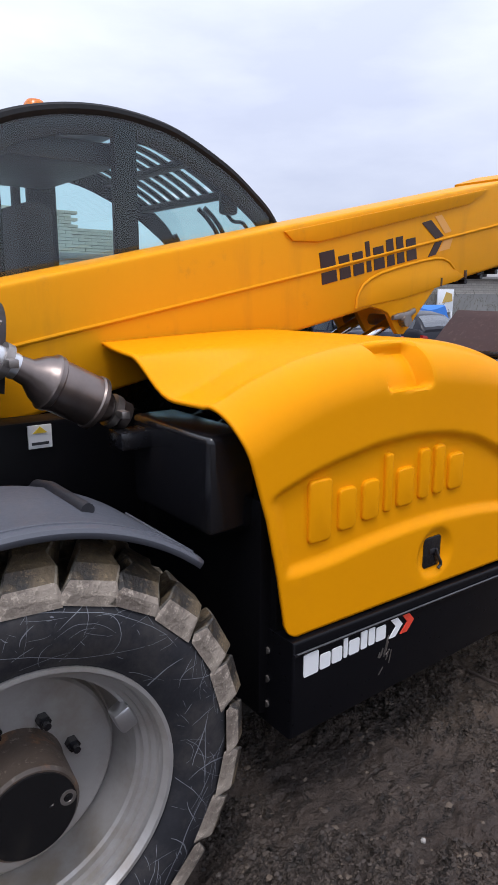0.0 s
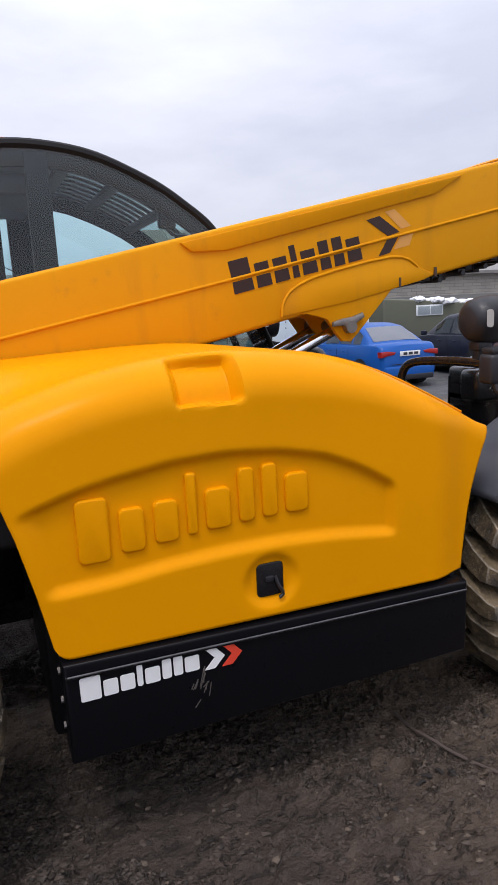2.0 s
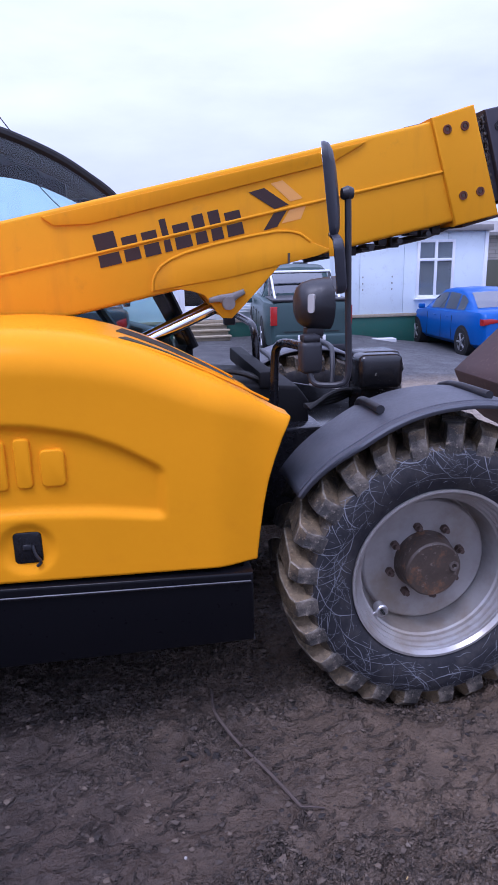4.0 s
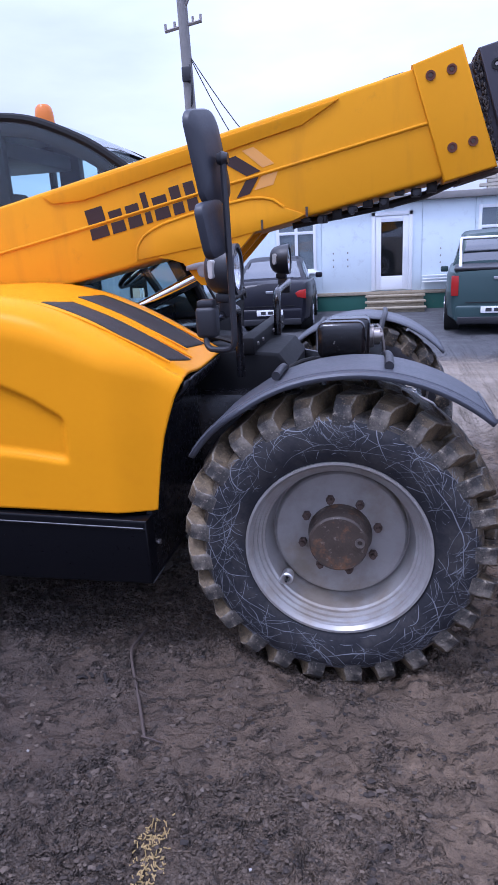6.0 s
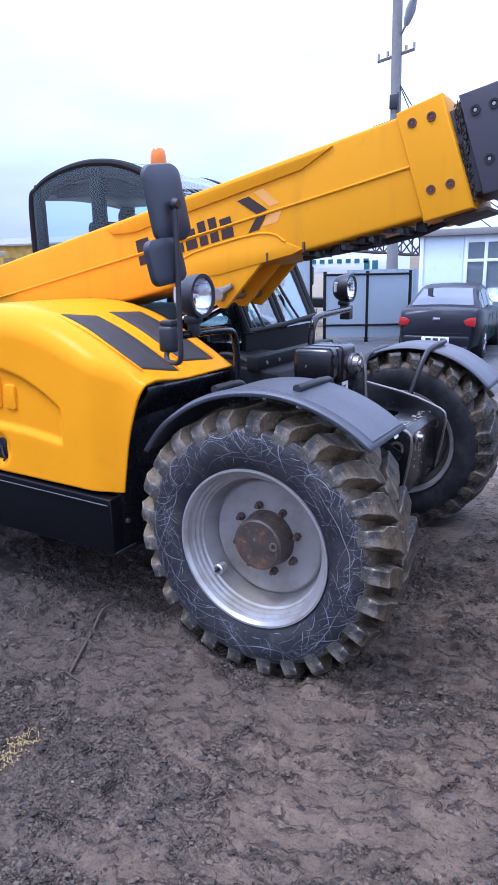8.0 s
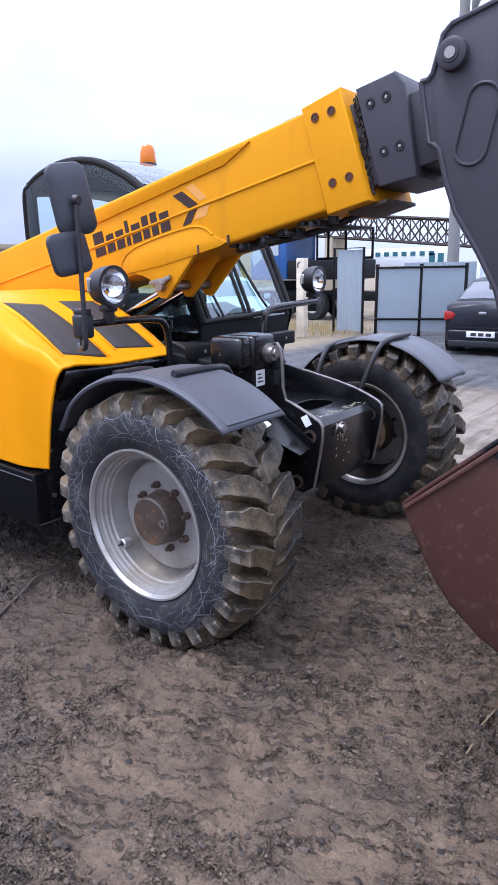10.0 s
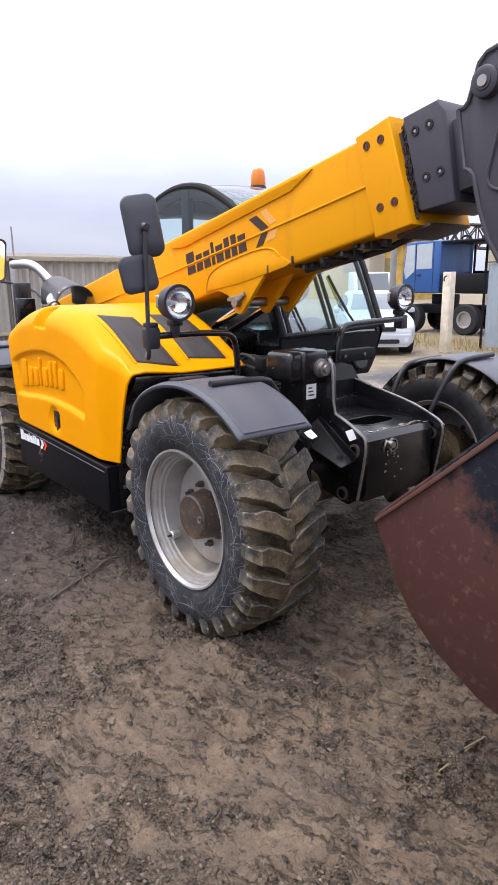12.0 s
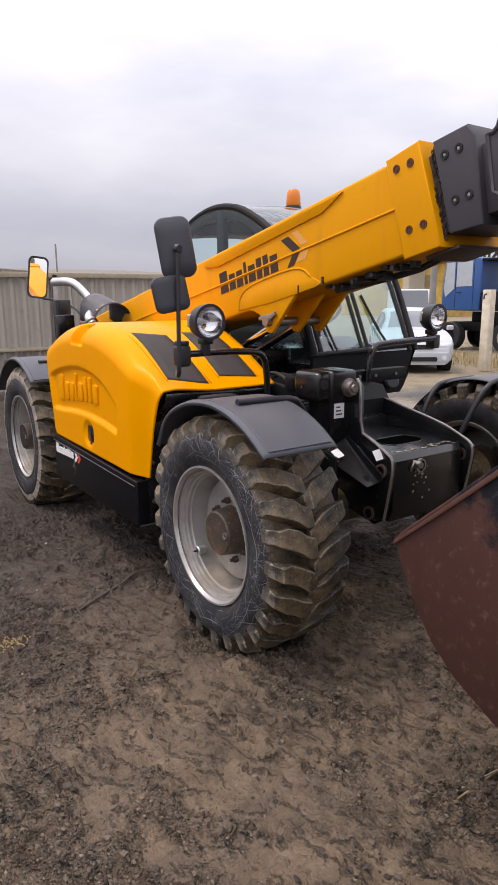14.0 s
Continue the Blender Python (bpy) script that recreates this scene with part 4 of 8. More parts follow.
bm = bmesh.new()
box(bm, (-2.842, 0.788, 1.260), (-2.784, 0.793, 1.269))
part("sticker_bar", bm, M_BAR, bay, smooth=False)

# chassis
bm = bmesh.new()
box(bm, (-4.35, 0.86, 0.50), (-0.35, 1.72, 1.02), 0.03)
chassis = part("chassis", bm, M_BLACK, machine, "black box-section steel chassis")
bm = bmesh.new()
box(bm, (-4.75, 0.25, 0.62), (-4.25, 2.33, 1.15), 0.08, 3)
part("counterweight", bm, M_BLACK_MATT, machine)
for x in (-0.107, -3.17):
    bm = bmesh.new()
    cyl(bm, (x, 0.30, 0.577), (x, 2.28, 0.577), 0.105, seg=24)
    for y in (0.32, 2.26):
        cyl(bm, (x, y - 0.07, 0.577), (x, y + 0.07, 0.577), 0.17, seg=24)
    part("axle", bm, M_TREAD, machine, "axle caked with brown mud")

# added black filler block, closes the see-through gap before the cab
bm = bmesh.new()
prism(bm, [(-0.98, 0.90), (-0.40, 0.90), (-0.40, 1.12), (-0.46, 1.20), (-0.98, 1.25)], 0.98, 1.66, "xz", 0.02, 3)
part("oil_tank", bm, M_BLACK_MATT, machine, "black filler block before the cab")
# nose of the chassis: deck, side plates, tow pin
bm = bmesh.new()
prism(bm, [(-0.42, 0.52), (0.24, 0.55), (0.27, 0.62), (0.27, 0.90), (0.24, 0.935), (-0.42, 0.955)], 1.0, 1.58, "xz", 0.015)
nose = part("chassis_nose", bm, M_WORN, machine, "scuffed black chassis nose with a slotted deck")
# flat black plate on the deck paints the dark of the open slot
bm = bmesh.new()
prism(bm, rounded(0.16, 0.30, 0.07, 6, 0.02, 1.30), 0.93, 0.9448, "xy")
slot = part("deck_slot", bm, paint("slot shade", (0.002, 0.002, 0.002), 1.0, 0.0, dirt_amount=0.0, spec=0.0), nose)
bm = bmesh.new()
ring = rounded(0.17, 0.31, 0.075, 6, 0.02, 1.30)
tube(bm, [(a, b, 0.9425 - 0.03 * (a - 0.02)) for a, b in ring + ring[:1]], 0.0045, 6)
part("slot_rim", bm, M_WORN, slot)
for y in (0.93, 1.60):
    if y < 1:
        top_edge = [(-0.20, 1.335), (0.030, 1.340), (0.060, 1.30), (0.072, 1.045), (0.140, 1.022), (0.295, 0.955)]
    else:
        top_edge = [(-0.62, 1.165), (-0.24, 1.088), (0.09, 1.023), (0.275, 0.955)]
    outline = top_edge + [(0.320, 0.920), (0.316, 0.83), (0.270, 0.585), (0.20, 0.54), (top_edge[0][0], 0.62)]
    bm = bmesh.new()
    prism(bm, outline, y, y + 0.03, "xz", 0.007)
    ear = part("side_plate", bm, M_WORN, machine, "black side plate with a worn bright edge")
    bm = bmesh.new()
    tube(bm, [(a, y + 0.004, b) for a, b in outline[1:-2]], 0.008, 8, 1)
    part("bright_edge", bm, M_STEEL, ear)
    for x, z in ((0.245, 0.86), (0.165, 0.60)):
        bm = bmesh.new()
        lathe(bm, [(-0.012, 0.026), (-0.012, 0.038), (0.045, 0.038), (0.045, 0.026)], (x, y, z), (x, y + 1, z), 18, False)
        part("eye_ring", bm, M_RUST, ear)
bm = bmesh.new()
cyl(bm, (0.262, 1.17, 0.868), (0.312, 1.17, 0.868), 0.020, seg=14)
lathe(bm, [(0.0, 0.030), (0.0, 0.040), (0.016, 0.040), (0.016, 0.030)], (0.268, 1.205, 0.855), (1.268, 1.205, 0.855), 16, False)
tube(bm, [(0.275, 1.15, 0.89), (0.29, 1.13, 0.88), (0.285, 1.12, 0.85), (0.275, 1.13, 0.83)], 0.006, 6, 1)
part("tow_pin", bm, M_STEEL, nose)
# bare worn metal along the front edge of the deck and specks of chipped paint below it
bm = bmesh.new()
for k in range(46):
    if k < 26:
        x, y, z = random.uniform(0.19, 0.238), random.uniform(1.06, 1.54), 0.9385
        vs = [(x + random.uniform(-0.018, 0.018), y + random.uniform(-0.03, 0.03), z) for _ in range(4)]
        cx, cy = sum(v[0] for v in vs) / 4, sum(v[1] for v in vs) / 4
        vs.sort(key=lambda v: math.atan2(v[1] - cy, v[0] - cx))
    else:
        y, z = random.gauss(1.22, 0.05), random.gauss(0.78, 0.05)
        e = random.uniform(0.003, 0.008)
        vs = [(0.2725, y - e, z - e), (0.2725, y + e, z - e * 0.6), (0.2725, y + e * 0.5, z + e), (0.2725, y - e, z + e * 0.7)]
    bm.faces.new([bm.verts.new(v) for v in vs])
chips = part("paint_chip", bm, plain("bare worn paint", (0.42, 0.36, 0.26), 0.45, 0.3, 50, 0.4), nose, smooth=False)
chips["kind"] = "stuff"

# tower with the tilt-cylinder block
bm = bmesh.new()
box(bm, (-0.235, 0.69, 1.215), (-0.018, 0.84, 1.383), 0.034, 4)
box(bm, (-0.20, 0.775, 1.20), (0.0, 0.965, 1.387), 0.024, 3)
tower = part("valve_block", bm, M_WORN, machine, "black rounded valve block with a steel pin")
bm = bmesh.new()
prism(bm, [(0.785, 0.98), (0.96, 0.98), (0.96, 1.26), (0.775, 1.26)], -0.20, -0.012, "yz", 0.012)
part("block_column", bm, M_WORN, tower)
bm = bmesh.new()
lathe(bm, [(0, 0.052), (0.02, 0.052), (0.022, 0.04), (0.05, 0.04), (0.05, 0.024), (0.062, 0.022)], (-0.004, 0.898, 1.290), (1, 0.898, 1.290), 22)
part("pin", bm, M_STEEL, tower)
bm = bmesh.new()
cyl(bm, (-0.024, 0.738, 1.315), (-0.014, 0.738, 1.315), 0.027, seg=18)
part("socket", bm, M_RUBBERSEAL, tower)
bm = bmesh.new()
box(bm, (-0.012, 0.806, 1.122), (-0.008, 0.878, 1.205))
label_white = part("sticker", bm, M_WHITE, tower, "white label with dark print", smooth=False)
for k in range(3):
    bm = bmesh.new()
    box(bm, (-0.0085, 0.818, 1.140 + 0.020 * k), (-0.0065, 0.862 - 0.008 * k, 1.148 + 0.020 * k))
    part("sticker_bar", bm, M_BAR, label_white, smooth=False)
bm = bmesh.new()
grid(bm, lambda u, v: (0.0 + 0.27 * u, 0.70 + 0.20 * v + 0.10 * u, 1.01 - 0.18 * u - 0.07 * (1 - v) * (1 - 0.5 * u)), 4, 3)
prism(bm, [(0.0, 1.02), (0.02, 1.02), (0.29, 0.85), (0.25, 0.80), (0.0, 0.92)], 0.885, 0.90, "xz", 0.004)
prism(bm, [(-0.20, 0.60), (0.10, 0.60), (0.10, 0.93), (-0.20, 1.0)], 0.72, 0.75, "xz", 0.006)
foot = part("tower_foot", bm, M_WORN, machine)
for x, y, z in ((0.070, 0.765, 0.930), (0.235, 0.905, 0.935)):
    bm = bmesh.new()
    box(bm, (-0.029, -0.025, 0.0), (0.029, 0.025, 0.003), m=pose(x, y, z + 0.014, 16, 34 if y < 0.9 else 60, 10))
    part("sticker", bm, M_WHITE, foot, "white label", smooth=False)

# hydraulic hoses along the nose
for k in range(4):
    bm = bmesh.new()
    o = 0.03 * k
    tube(bm, [(-0.45, 0.80 + o, 1.12), (-0.30, 0.86 + o, 1.20 - o), (-0.12, 0.97 + o * 0.4, 1.16), (0.02, 1.0 + o * 0.5, 1.0 - o), (0.16, 0.99 + o * 0.3, 0.80), (0.12, 1.05 + o, 0.62)], 0.012, 8, 2)
    part("hose", bm, M_RUBBERSEAL, machine)
# bolted crossbar before the cab
bm = bmesh.new()
box(bm, (-0.66, 0.96, 1.20), (-0.58, 2.02, 1.285), 0.01)
bar = part("cross_bar", bm, M_BLACK_MATT, machine, "black bolted crossbar")
for y in (1.05, 1.20, 1.55, 1.70, 1.90):
    bm = bmesh.new()
    cyl(bm, (-0.58, y, 1.245), (-0.572, y, 1.245), 0.011, seg=8)
    part("bolt", bm, M_STEEL, bar)
for k in range(3):
    bm = bmesh.new()
    tube(bm, [(-0.98, 0.98 + 0.08 * k, 1.20), (-0.86, 1.0 + 0.07 * k, 1.30 - 0.02 * k), (-0.70, 1.0 + 0.06 * k, 1.27), (-0.52, 1.0 + 0.05 * k, 1.16)], 0.013, 8, 2)
    part("hose", bm, M_HOSE, machine)

# ---------- wheels ----------
def tyre_mesh():
    bm = bmesh.new()
    prof = [(0.012, 0.352), (-0.006, 0.372), (-0.022, 0.41), (-0.030, 0.455), (-0.027, 0.495), (-0.014, 0.528), (0.010, 0.548), (0.045, 0.554), (0.12, 0.556),
            (0.21, 0.557), (0.30, 0.556), (0.375, 0.554), (0.41, 0.548), (0.434, 0.528), (0.447, 0.495), (0.45, 0.455), (0.442, 0.41), (0.426, 0.372), (0.408, 0.352)]
    lathe(bm, prof, (0, 0, 0), (0, 1, 0), 72, False)
    for f in bm.faces:
        c = f.calc_center_median()
        f.material_index = 1 if math.hypot(c.x, c.z) > 0.535 else 0
    return bm


FRONT_SHOULDER = ((-0.020, 0.518, 0.530, 0.028, 0.060), (-0.013, 0.537, 0.594, 0.022, 0.064), (0.014, 0.550, 0.617, 0.005, 0.068), (0.06, 0.554, 0.624, -0.022, 0.086))
REAR_SHOULDER = ((-0.024, 0.540, 0.545, 0.020, 0.114), (-0.016, 0.550, 0.578, 0.020, 0.122), (0.008, 0.552, 0.608, 0.005, 0.112), (0.06, 0.552, 0.620, -0.026, 0.078))
LUG_BODY = ((0.11, 0.556, 0.627, -0.058, 0.094), (0.16, 0.556, 0.627, -0.100, 0.096), (0.205, 0.556, 0.624, -0.138, 0.088), (0.226, 0.556, 0.612, -0.156, 0.066))


def lug_mesh(side, shoulder):
    """One slanted, chipped tread block at angle 0, with worn pale edges; side 1 is the inner half."""
    bm = bmesh.new()
    rows = []
    for yy, r_lo, r_hi, da, w in shoulder + LUG_BODY:
        ring = []
        r_lo += random.gauss(0, 0.0 if shoulder is FRONT_SHOULDER else 0.006)
        da, r_hi = da + random.gauss(0, 0.005 if shoulder is FRONT_SHOULDER else 0.014), r_hi + random.gauss(0, 0.0055)
        for r, ww in ((r_lo - 0.012, w * 1.12), (r_hi, w * (0.86 + random.gauss(0, 0.06))), (r_hi, -w * (0.86 + random.gauss(0, 0.06))), (r_lo - 0.012, -w * 1.12)):
            a = da + ww
            ring.append(bm.verts.new((r * math.cos(a), 0.42 - yy if side else yy, r * math.sin(a))))
        rows.append(ring)
    fs = []
    for p, q in zip(rows, rows[1:]):
        for k in range(3):
            fs.append(bm.faces.new((p[k], p[k + 1], q[k + 1], q[k])))
    ends = [bm.faces.new(rows[0]), bm.faces.new(list(reversed(rows[-1])))]
    bmesh.ops.recalc_face_normals(bm, faces=bm.faces[:])
    crest = [e for e in bm.edges if len(e.link_faces) == 2 and e.calc_face_angle(0) > radians(38)]
    if not side:
        for f in fs[:3] + [ends[0]]:
            f.material_index = 3 if shoulder is FRONT_SHOULDER else 2
    r = bmesh.ops.bevel(bm, geom=crest, offset=0.0045, segments=1, affect="EDGES", profile=0.5)
    for f in r["faces"]:
        f.material_index = 1
    me = bpy.data.meshes.new("lug")
    bm.normal_update()
    bm.to_mesh(me)
    bm.free()
    me.materials.append(M_TREAD)
    me.materials.append(M_LUG_EDGE)
    me.materials.append(M_LUG_DRY)
    me.materials.append(M_SHOULDER)
    return me


def scuff_mesh(count, lengths):
    """A web of thin pale scratches on the sidewall: many short ticks, and long wandering lines among them."""
    wall = [(0.372, -0.006), (0.41, -0.022), (0.455, -0.030), (0.495, -0.027), (0.528, -0.014), (0.546, 0.006)]
    bm = bmesh.new()
    for k in range(count):
        long_one = k % 5 < 3
        a, r = random.uniform(0, 2 * math.pi), 0.385 + 0.155 * random.random() ** 0.75
        p = Vector((r * math.cos(a), r * math.sin(a)))
        t = random.choice((a + 0.5, a - 0.6, a + 1.2, a + 1.57, a + 2.0)) + random.gauss(0, 0.4)
        reach = random.choice(lengths) * random.uniform(0.6, 1.2) * (4.4 if long_one else 1.0)
        steps = 14 if long_one else 4
        w = random.uniform(0.0006, 0.0012) if random.random() < 0.8 else random.uniform(0.0013, 0.0024)
        bend = random.gauss(0, 0.09)
        rows = []
        for i in range(steps):
            t += bend + random.gauss(0, 0.09)
            d = Vector((math.cos(t), math.sin(t)))
            p = p + d * (2 * reach / steps)
            side = Vector((-d.y, d.x))
            e0 = 1.0 - 0.7 * abs(2 * i / (steps - 1) - 1)
            rows.append([(q.x, table(q.length, wall) - 0.0012, q.y) for q in (p - side * (w * e0), p + side * (w * e0))])
        rows = [row for row in rows if all(0.375 < math.hypot(v[0], v[2]) < 0.545 for v in row)]
        vs = [[bm.verts.new(v) for v in row] for row in rows]
        for (p0, p1), (r0, r1) in zip(zip(vs, vs[1:]), zip(rows, rows[1:])):
            if (Vector(r0[0]) - Vector(r1[0])).length < 3 * reach / steps:
                bm.faces.new((p0[0], p0[1], p1[1], p1[0]))
    return bm


LUGS = {sh: [[lug_mesh(s, sh) for k in range(5)] for s in (0, 1)] for sh in (FRONT_SHOULDER, REAR_SHOULDER)}


def make_wheel(valve_turn, cap_label, shoulder, nut_mat, scuffs, lengths, hub_out, guard):
    bm = bmesh.new()
    lathe(bm, [(0.006, 0.345), (-0.012, 0.356), (-0.012, 0.366), (0.004, 0.366), (0.014, 0.350), (0.018, 0.341), (0.030, 0.339), (0.035, 0.327), (0.048, 0.325),
               (0.053, 0.313), (0.068, 0.311), (0.074, 0.302), (0.13, 0.295), (0.160, 0.289), (0.180, 0.282), (0.180, 0.277), (0.156, 0.270), (0.150, 0.262), (0.153, 0.0)], (0, 0, 0), (0, 1, 0), 72, False)
    bmesh.ops.remove_doubles(bm, verts=bm.verts[:], dist=0.0005)
    w = part("wheel", bm, M_RIM, machine, "wheel with a grey steel rim and muddy lugged tyre")
    bm = bmesh.new()
    lathe(bm, [(0.19, 0.284), (0.25, 0.290), (0.34, 0.30), (0.37, 0.318), (0.40, 0.335), (0.412, 0.352), (0.432, 0.358), (0.436, 0.368), (0.420, 0.372)], (0, 0, 0), (0, 1, 0), 60, False)
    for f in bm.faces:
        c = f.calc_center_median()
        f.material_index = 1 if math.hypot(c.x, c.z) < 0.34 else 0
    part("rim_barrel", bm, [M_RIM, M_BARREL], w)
    part("tyre", tyre_mesh(), [M_RUBBER, M_GROOVE], w, "black tyre scuffed and caked with brown mud")
    scuff = part("scuff", scuff_mesh(scuffs, lengths), M_SCUFF, w, smooth=False)
    scuff["kind"] = "stuff"
    for side in (0, 1):
        for i in range(25):
            a = 360 * (i + 0.5 * side) / 25 + random.uniform(-0.9, 0.9)
            lug = new("lug", random.choice(LUGS[shoulder][side]))
            lug.parent = w
            lug.matrix_basis = pose(0, 0, 0, 0, -a, 0) @ Matrix.Diagonal((1 + random.uniform(-0.01, 0.008), 1, 1 + random.uniform(-0.01, 0.008), 1))
    bm = bmesh.new()
    h = hub_out
    lathe(bm, [(0.19, 0.134), (0.15, 0.132), (0.14, 0.128), (0.055 - h, 0.118), (0.048 - h, 0.110), (0.046 - h, 0.0)], (0, 0, 0), (0, 1, 0), 40, False)
    bmesh.ops.remove_doubles(bm, verts=bm.verts[:], dist=0.0005)
    hub = part("hub_cap", bm, M_HUB, w, cap_label)
    if h > 0:
        bm = bmesh.new()
        cyl(bm, (0, 0.05 - h, 0), (0, 0.042 - h, 0), 0.106, seg=36)
        part("hub_plate", bm, M_WORN, hub, "black hub plate")
    bm = bmesh.new()
    lathe(bm, [(0.050 - h, 0.020), (0.040 - h, 0.020), (0.040 - h, 0.012), (0.047 - h, 0.010)], (0.085, 0, 0.01), (0.085, 1, 0.01), 14, False)
    part("drain_plug", bm, M_STEEL, hub)
    for k in range(8):
        a = 2 * math.pi * (k + 0.3) / 8
        bm = bmesh.new()
        p = (0.158 * math.cos(a), 0.16, 0.158 * math.sin(a))
        cyl(bm, p, (p[0], 0.128, p[2]), 0.018, seg=6)
        cyl(bm, (p[0], 0.130, p[2]), (p[0], 0.108, p[2]), 0.010, seg=8)
        part("wheel_nut", bm, nut_mat, w)
    bm = bmesh.new()
    c, s = math.cos(valve_turn), math.sin(valve_turn)
    t = Matrix(((c, 0, -s, 0.0), (0, 1, 0, 0), (s, 0, c, 0.0), (0, 0, 0, 1)))
    if guard:
        box(bm, (0.262, 0.040, -0.034), (0.312, 0.088, 0.034), 0.010, 2)
        bmesh.ops.transform(bm, matrix=t, verts=bm.verts[:])
        part("valve_guard", bm, M_BRIGHT, w, "bare steel valve guard")
    else:
        lathe(bm, [(0.10, 0.024), (0.055, 0.026), (0.050, 0.022), (0.050, 0.014), (0.072, 0.012)], (0.272, 0, 0), (0.272, 1, 0), 16, False)
        box(bm, (0.284, 0.062, -0.012), (0.312, 0.084, 0.012), 0.004)
        bmesh.ops.transform(bm, matrix=t, verts=bm.verts[:])
        valve = part("valve_boss", bm, M_BRIGHT, w, "bare steel valve boss")
        bm = bmesh.new()
        cyl(bm, (0.272, 0.075, 0), (0.272, 0.030, 0), 0.006, 0.005, 10)
        bmesh.ops.transform(bm, matrix=t, verts=bm.verts[:])
        part("valve_stem", bm, M_RUBBERSEAL, valve)
    return w


wheel_front = make_wheel(radians(218), "hub cap caked with brown mud", FRONT_SHOULDER, M_RUST, 600, (0.008, 0.014, 0.02, 0.03, 0.045), 0.0, False)
wheel_front.matrix_basis = pose(-0.107, 0.043, 0.577)
wheel_rear = make_wheel(radians(24), "muddy hub with a black cap", REAR_SHOULDER, M_BLACK, 300, (0.01, 0.02, 0.04, 0.07), 0.044, True)
wheel_rear.matrix_basis = pose(-3.17, -0.015, 0.580, 0, 0, -1)
copy_thing(wheel_front, pose(-0.107, 2.537, 0.577, 0, 40, 180))
copy_thing(wheel_rear, pose(-3.17, 2.56, 0.580, 0, 75, 180))


# ---------- fenders ----------
def fender(cx, cz, y0, y1, a0, a1, radii, flip=1, taper=0.0):
    """Curved mudguard over a wheel; y0 is the outer edge."""
    s = 1 if y1 > y0 else -1
    bm = bmesh.new()
    sec = [(0.0, -0.022), (0.0, -0.008), (0.006 * s, 0.0), (0.03 * s, 0.004), (0.045 * s, 0.0), (0.2 * s, 0.002), (abs(y1 - y0) * s - 0.03 * s, 0.0), (y1 - y0, -0.012)]

    def drawn_in(u):
        return taper * (1 - smooth(u, 0.0, 0.30))

    def fn(u, v):
        a = radians(a0 + (a1 - a0) * u)
        k = v * (len(sec) - 1)
        i = min(int(k), len(sec) - 2)
        yy = sec[i][0] + (sec[i + 1][0] - sec[i][0]) * (k - i)
        rr = sec[i][1] + (sec[i + 1][1] - sec[i][1]) * (k - i)
        r = table(u, radii) + rr
        return (cx + flip * r * math.cos(a), y0 + yy + drawn_in(u) * (1 - v), cz + r * math.sin(a))
    grid(bm, fn, 44, len(sec) - 1)
    f = part("fender", bm, M_FENDER, machine, "curved grey-black plastic fender")
    thicken(f, 0.007)
    n = 40
    inset = 0.034 * s
    line = [(a0 + (a1 - a0) * (0.02 + 0.96 * i / n), y0 + inset + 0.7 * drawn_in(0.02 + 0.96 * i / n)) for i in range(n + 1)]
    end = a0 + (a1 - a0) * 0.98
    line += [(end, y0 + inset + (y1 - y0 - 2 * inset) * i / 6) for i in range(1, 7)]
    bm = bmesh.new()
    tube(bm, [(cx + flip * (table((a - a0) / (a1 - a0), radii) + 0.0035) * math.cos(radians(a)), y, cz + (table((a - a0) / (a1 - a0), radii) + 0.0035) * math.sin(radians(a))) for a, y in line], 0.0042, 6)
    part("fender_bead", bm, M_FENDER, f)
    return f


RADII = [(0.0, 0.690), (0.25, 0.682), (0.55, 0.708), (0.8, 0.742), (1.0, 0.772)]
fender_near = fender(-0.107, 0.577, -0.008, 0.42, 147, 43.4, RADII, 1, 0.07)
fender_far = fender(-0.125, 0.535, 2.588, 2.16, 150, 38, [(0.0, 0.655), (0.25, 0.675), (0.55, 0.70), (0.8, 0.722), (1.0, 0.735)])
fender_rear = fender(-3.17, 0.580, -0.05, 0.38, 150, 49.0, [(0, 0.70), (0.5, 0.695), (1, 0.698)], 1)
fender(-3.17, 0.580, 2.63, 2.20, 150, 46, [(0, 0.70), (0.5, 0.672), (1, 0.66)], 1)


def fender_pipe(owner, pts):
    bm = bmesh.new()
    tube(bm, pts, 0.0175, 12, 1)
    return part("support_pipe", bm, M_PLASTIC, owner)


fender_pipe(fender_near, [(0.085, 0.10, 1.292), (0.085, 0.40, 1.287), (0.06, 0.50, 1.26), (0.02, 0.62, 1.08), (-0.02, 0.68, 0.90)])
fender_pipe(fender_near, [(-0.34, 0.14, 1.252), (-0.34, 0.335, 1.252), (-0.34, 0.39, 1.235), (-0.34, 0.42, 1.19), (-0.34, 0.43, 1.10)])
fender_pipe(fender_far, [(0.07, 2.48, 1.250), (0.07, 2.18, 1.245), (0.05, 2.08, 1.21), (0.02, 1.98, 1.05), (-0.02, 1.92, 0.88)])
fender_pipe(fender_far, [(-0.36, 2.48, 1.195), (-0.36, 2.18, 1.19), (-0.36, 2.07, 1.16), (-0.36, 1.97, 1.02), (-0.36, 1.92, 0.88)])
fender_pipe(fender_rear, [(-2.95, 0.10, 1.248), (-2.95, 0.42, 1.244), (-2.93, 0.6, 1.15), (-2.93, 0.8, 1.0)])

# ---------- boom ----------
SLOPE = radians(12.0)


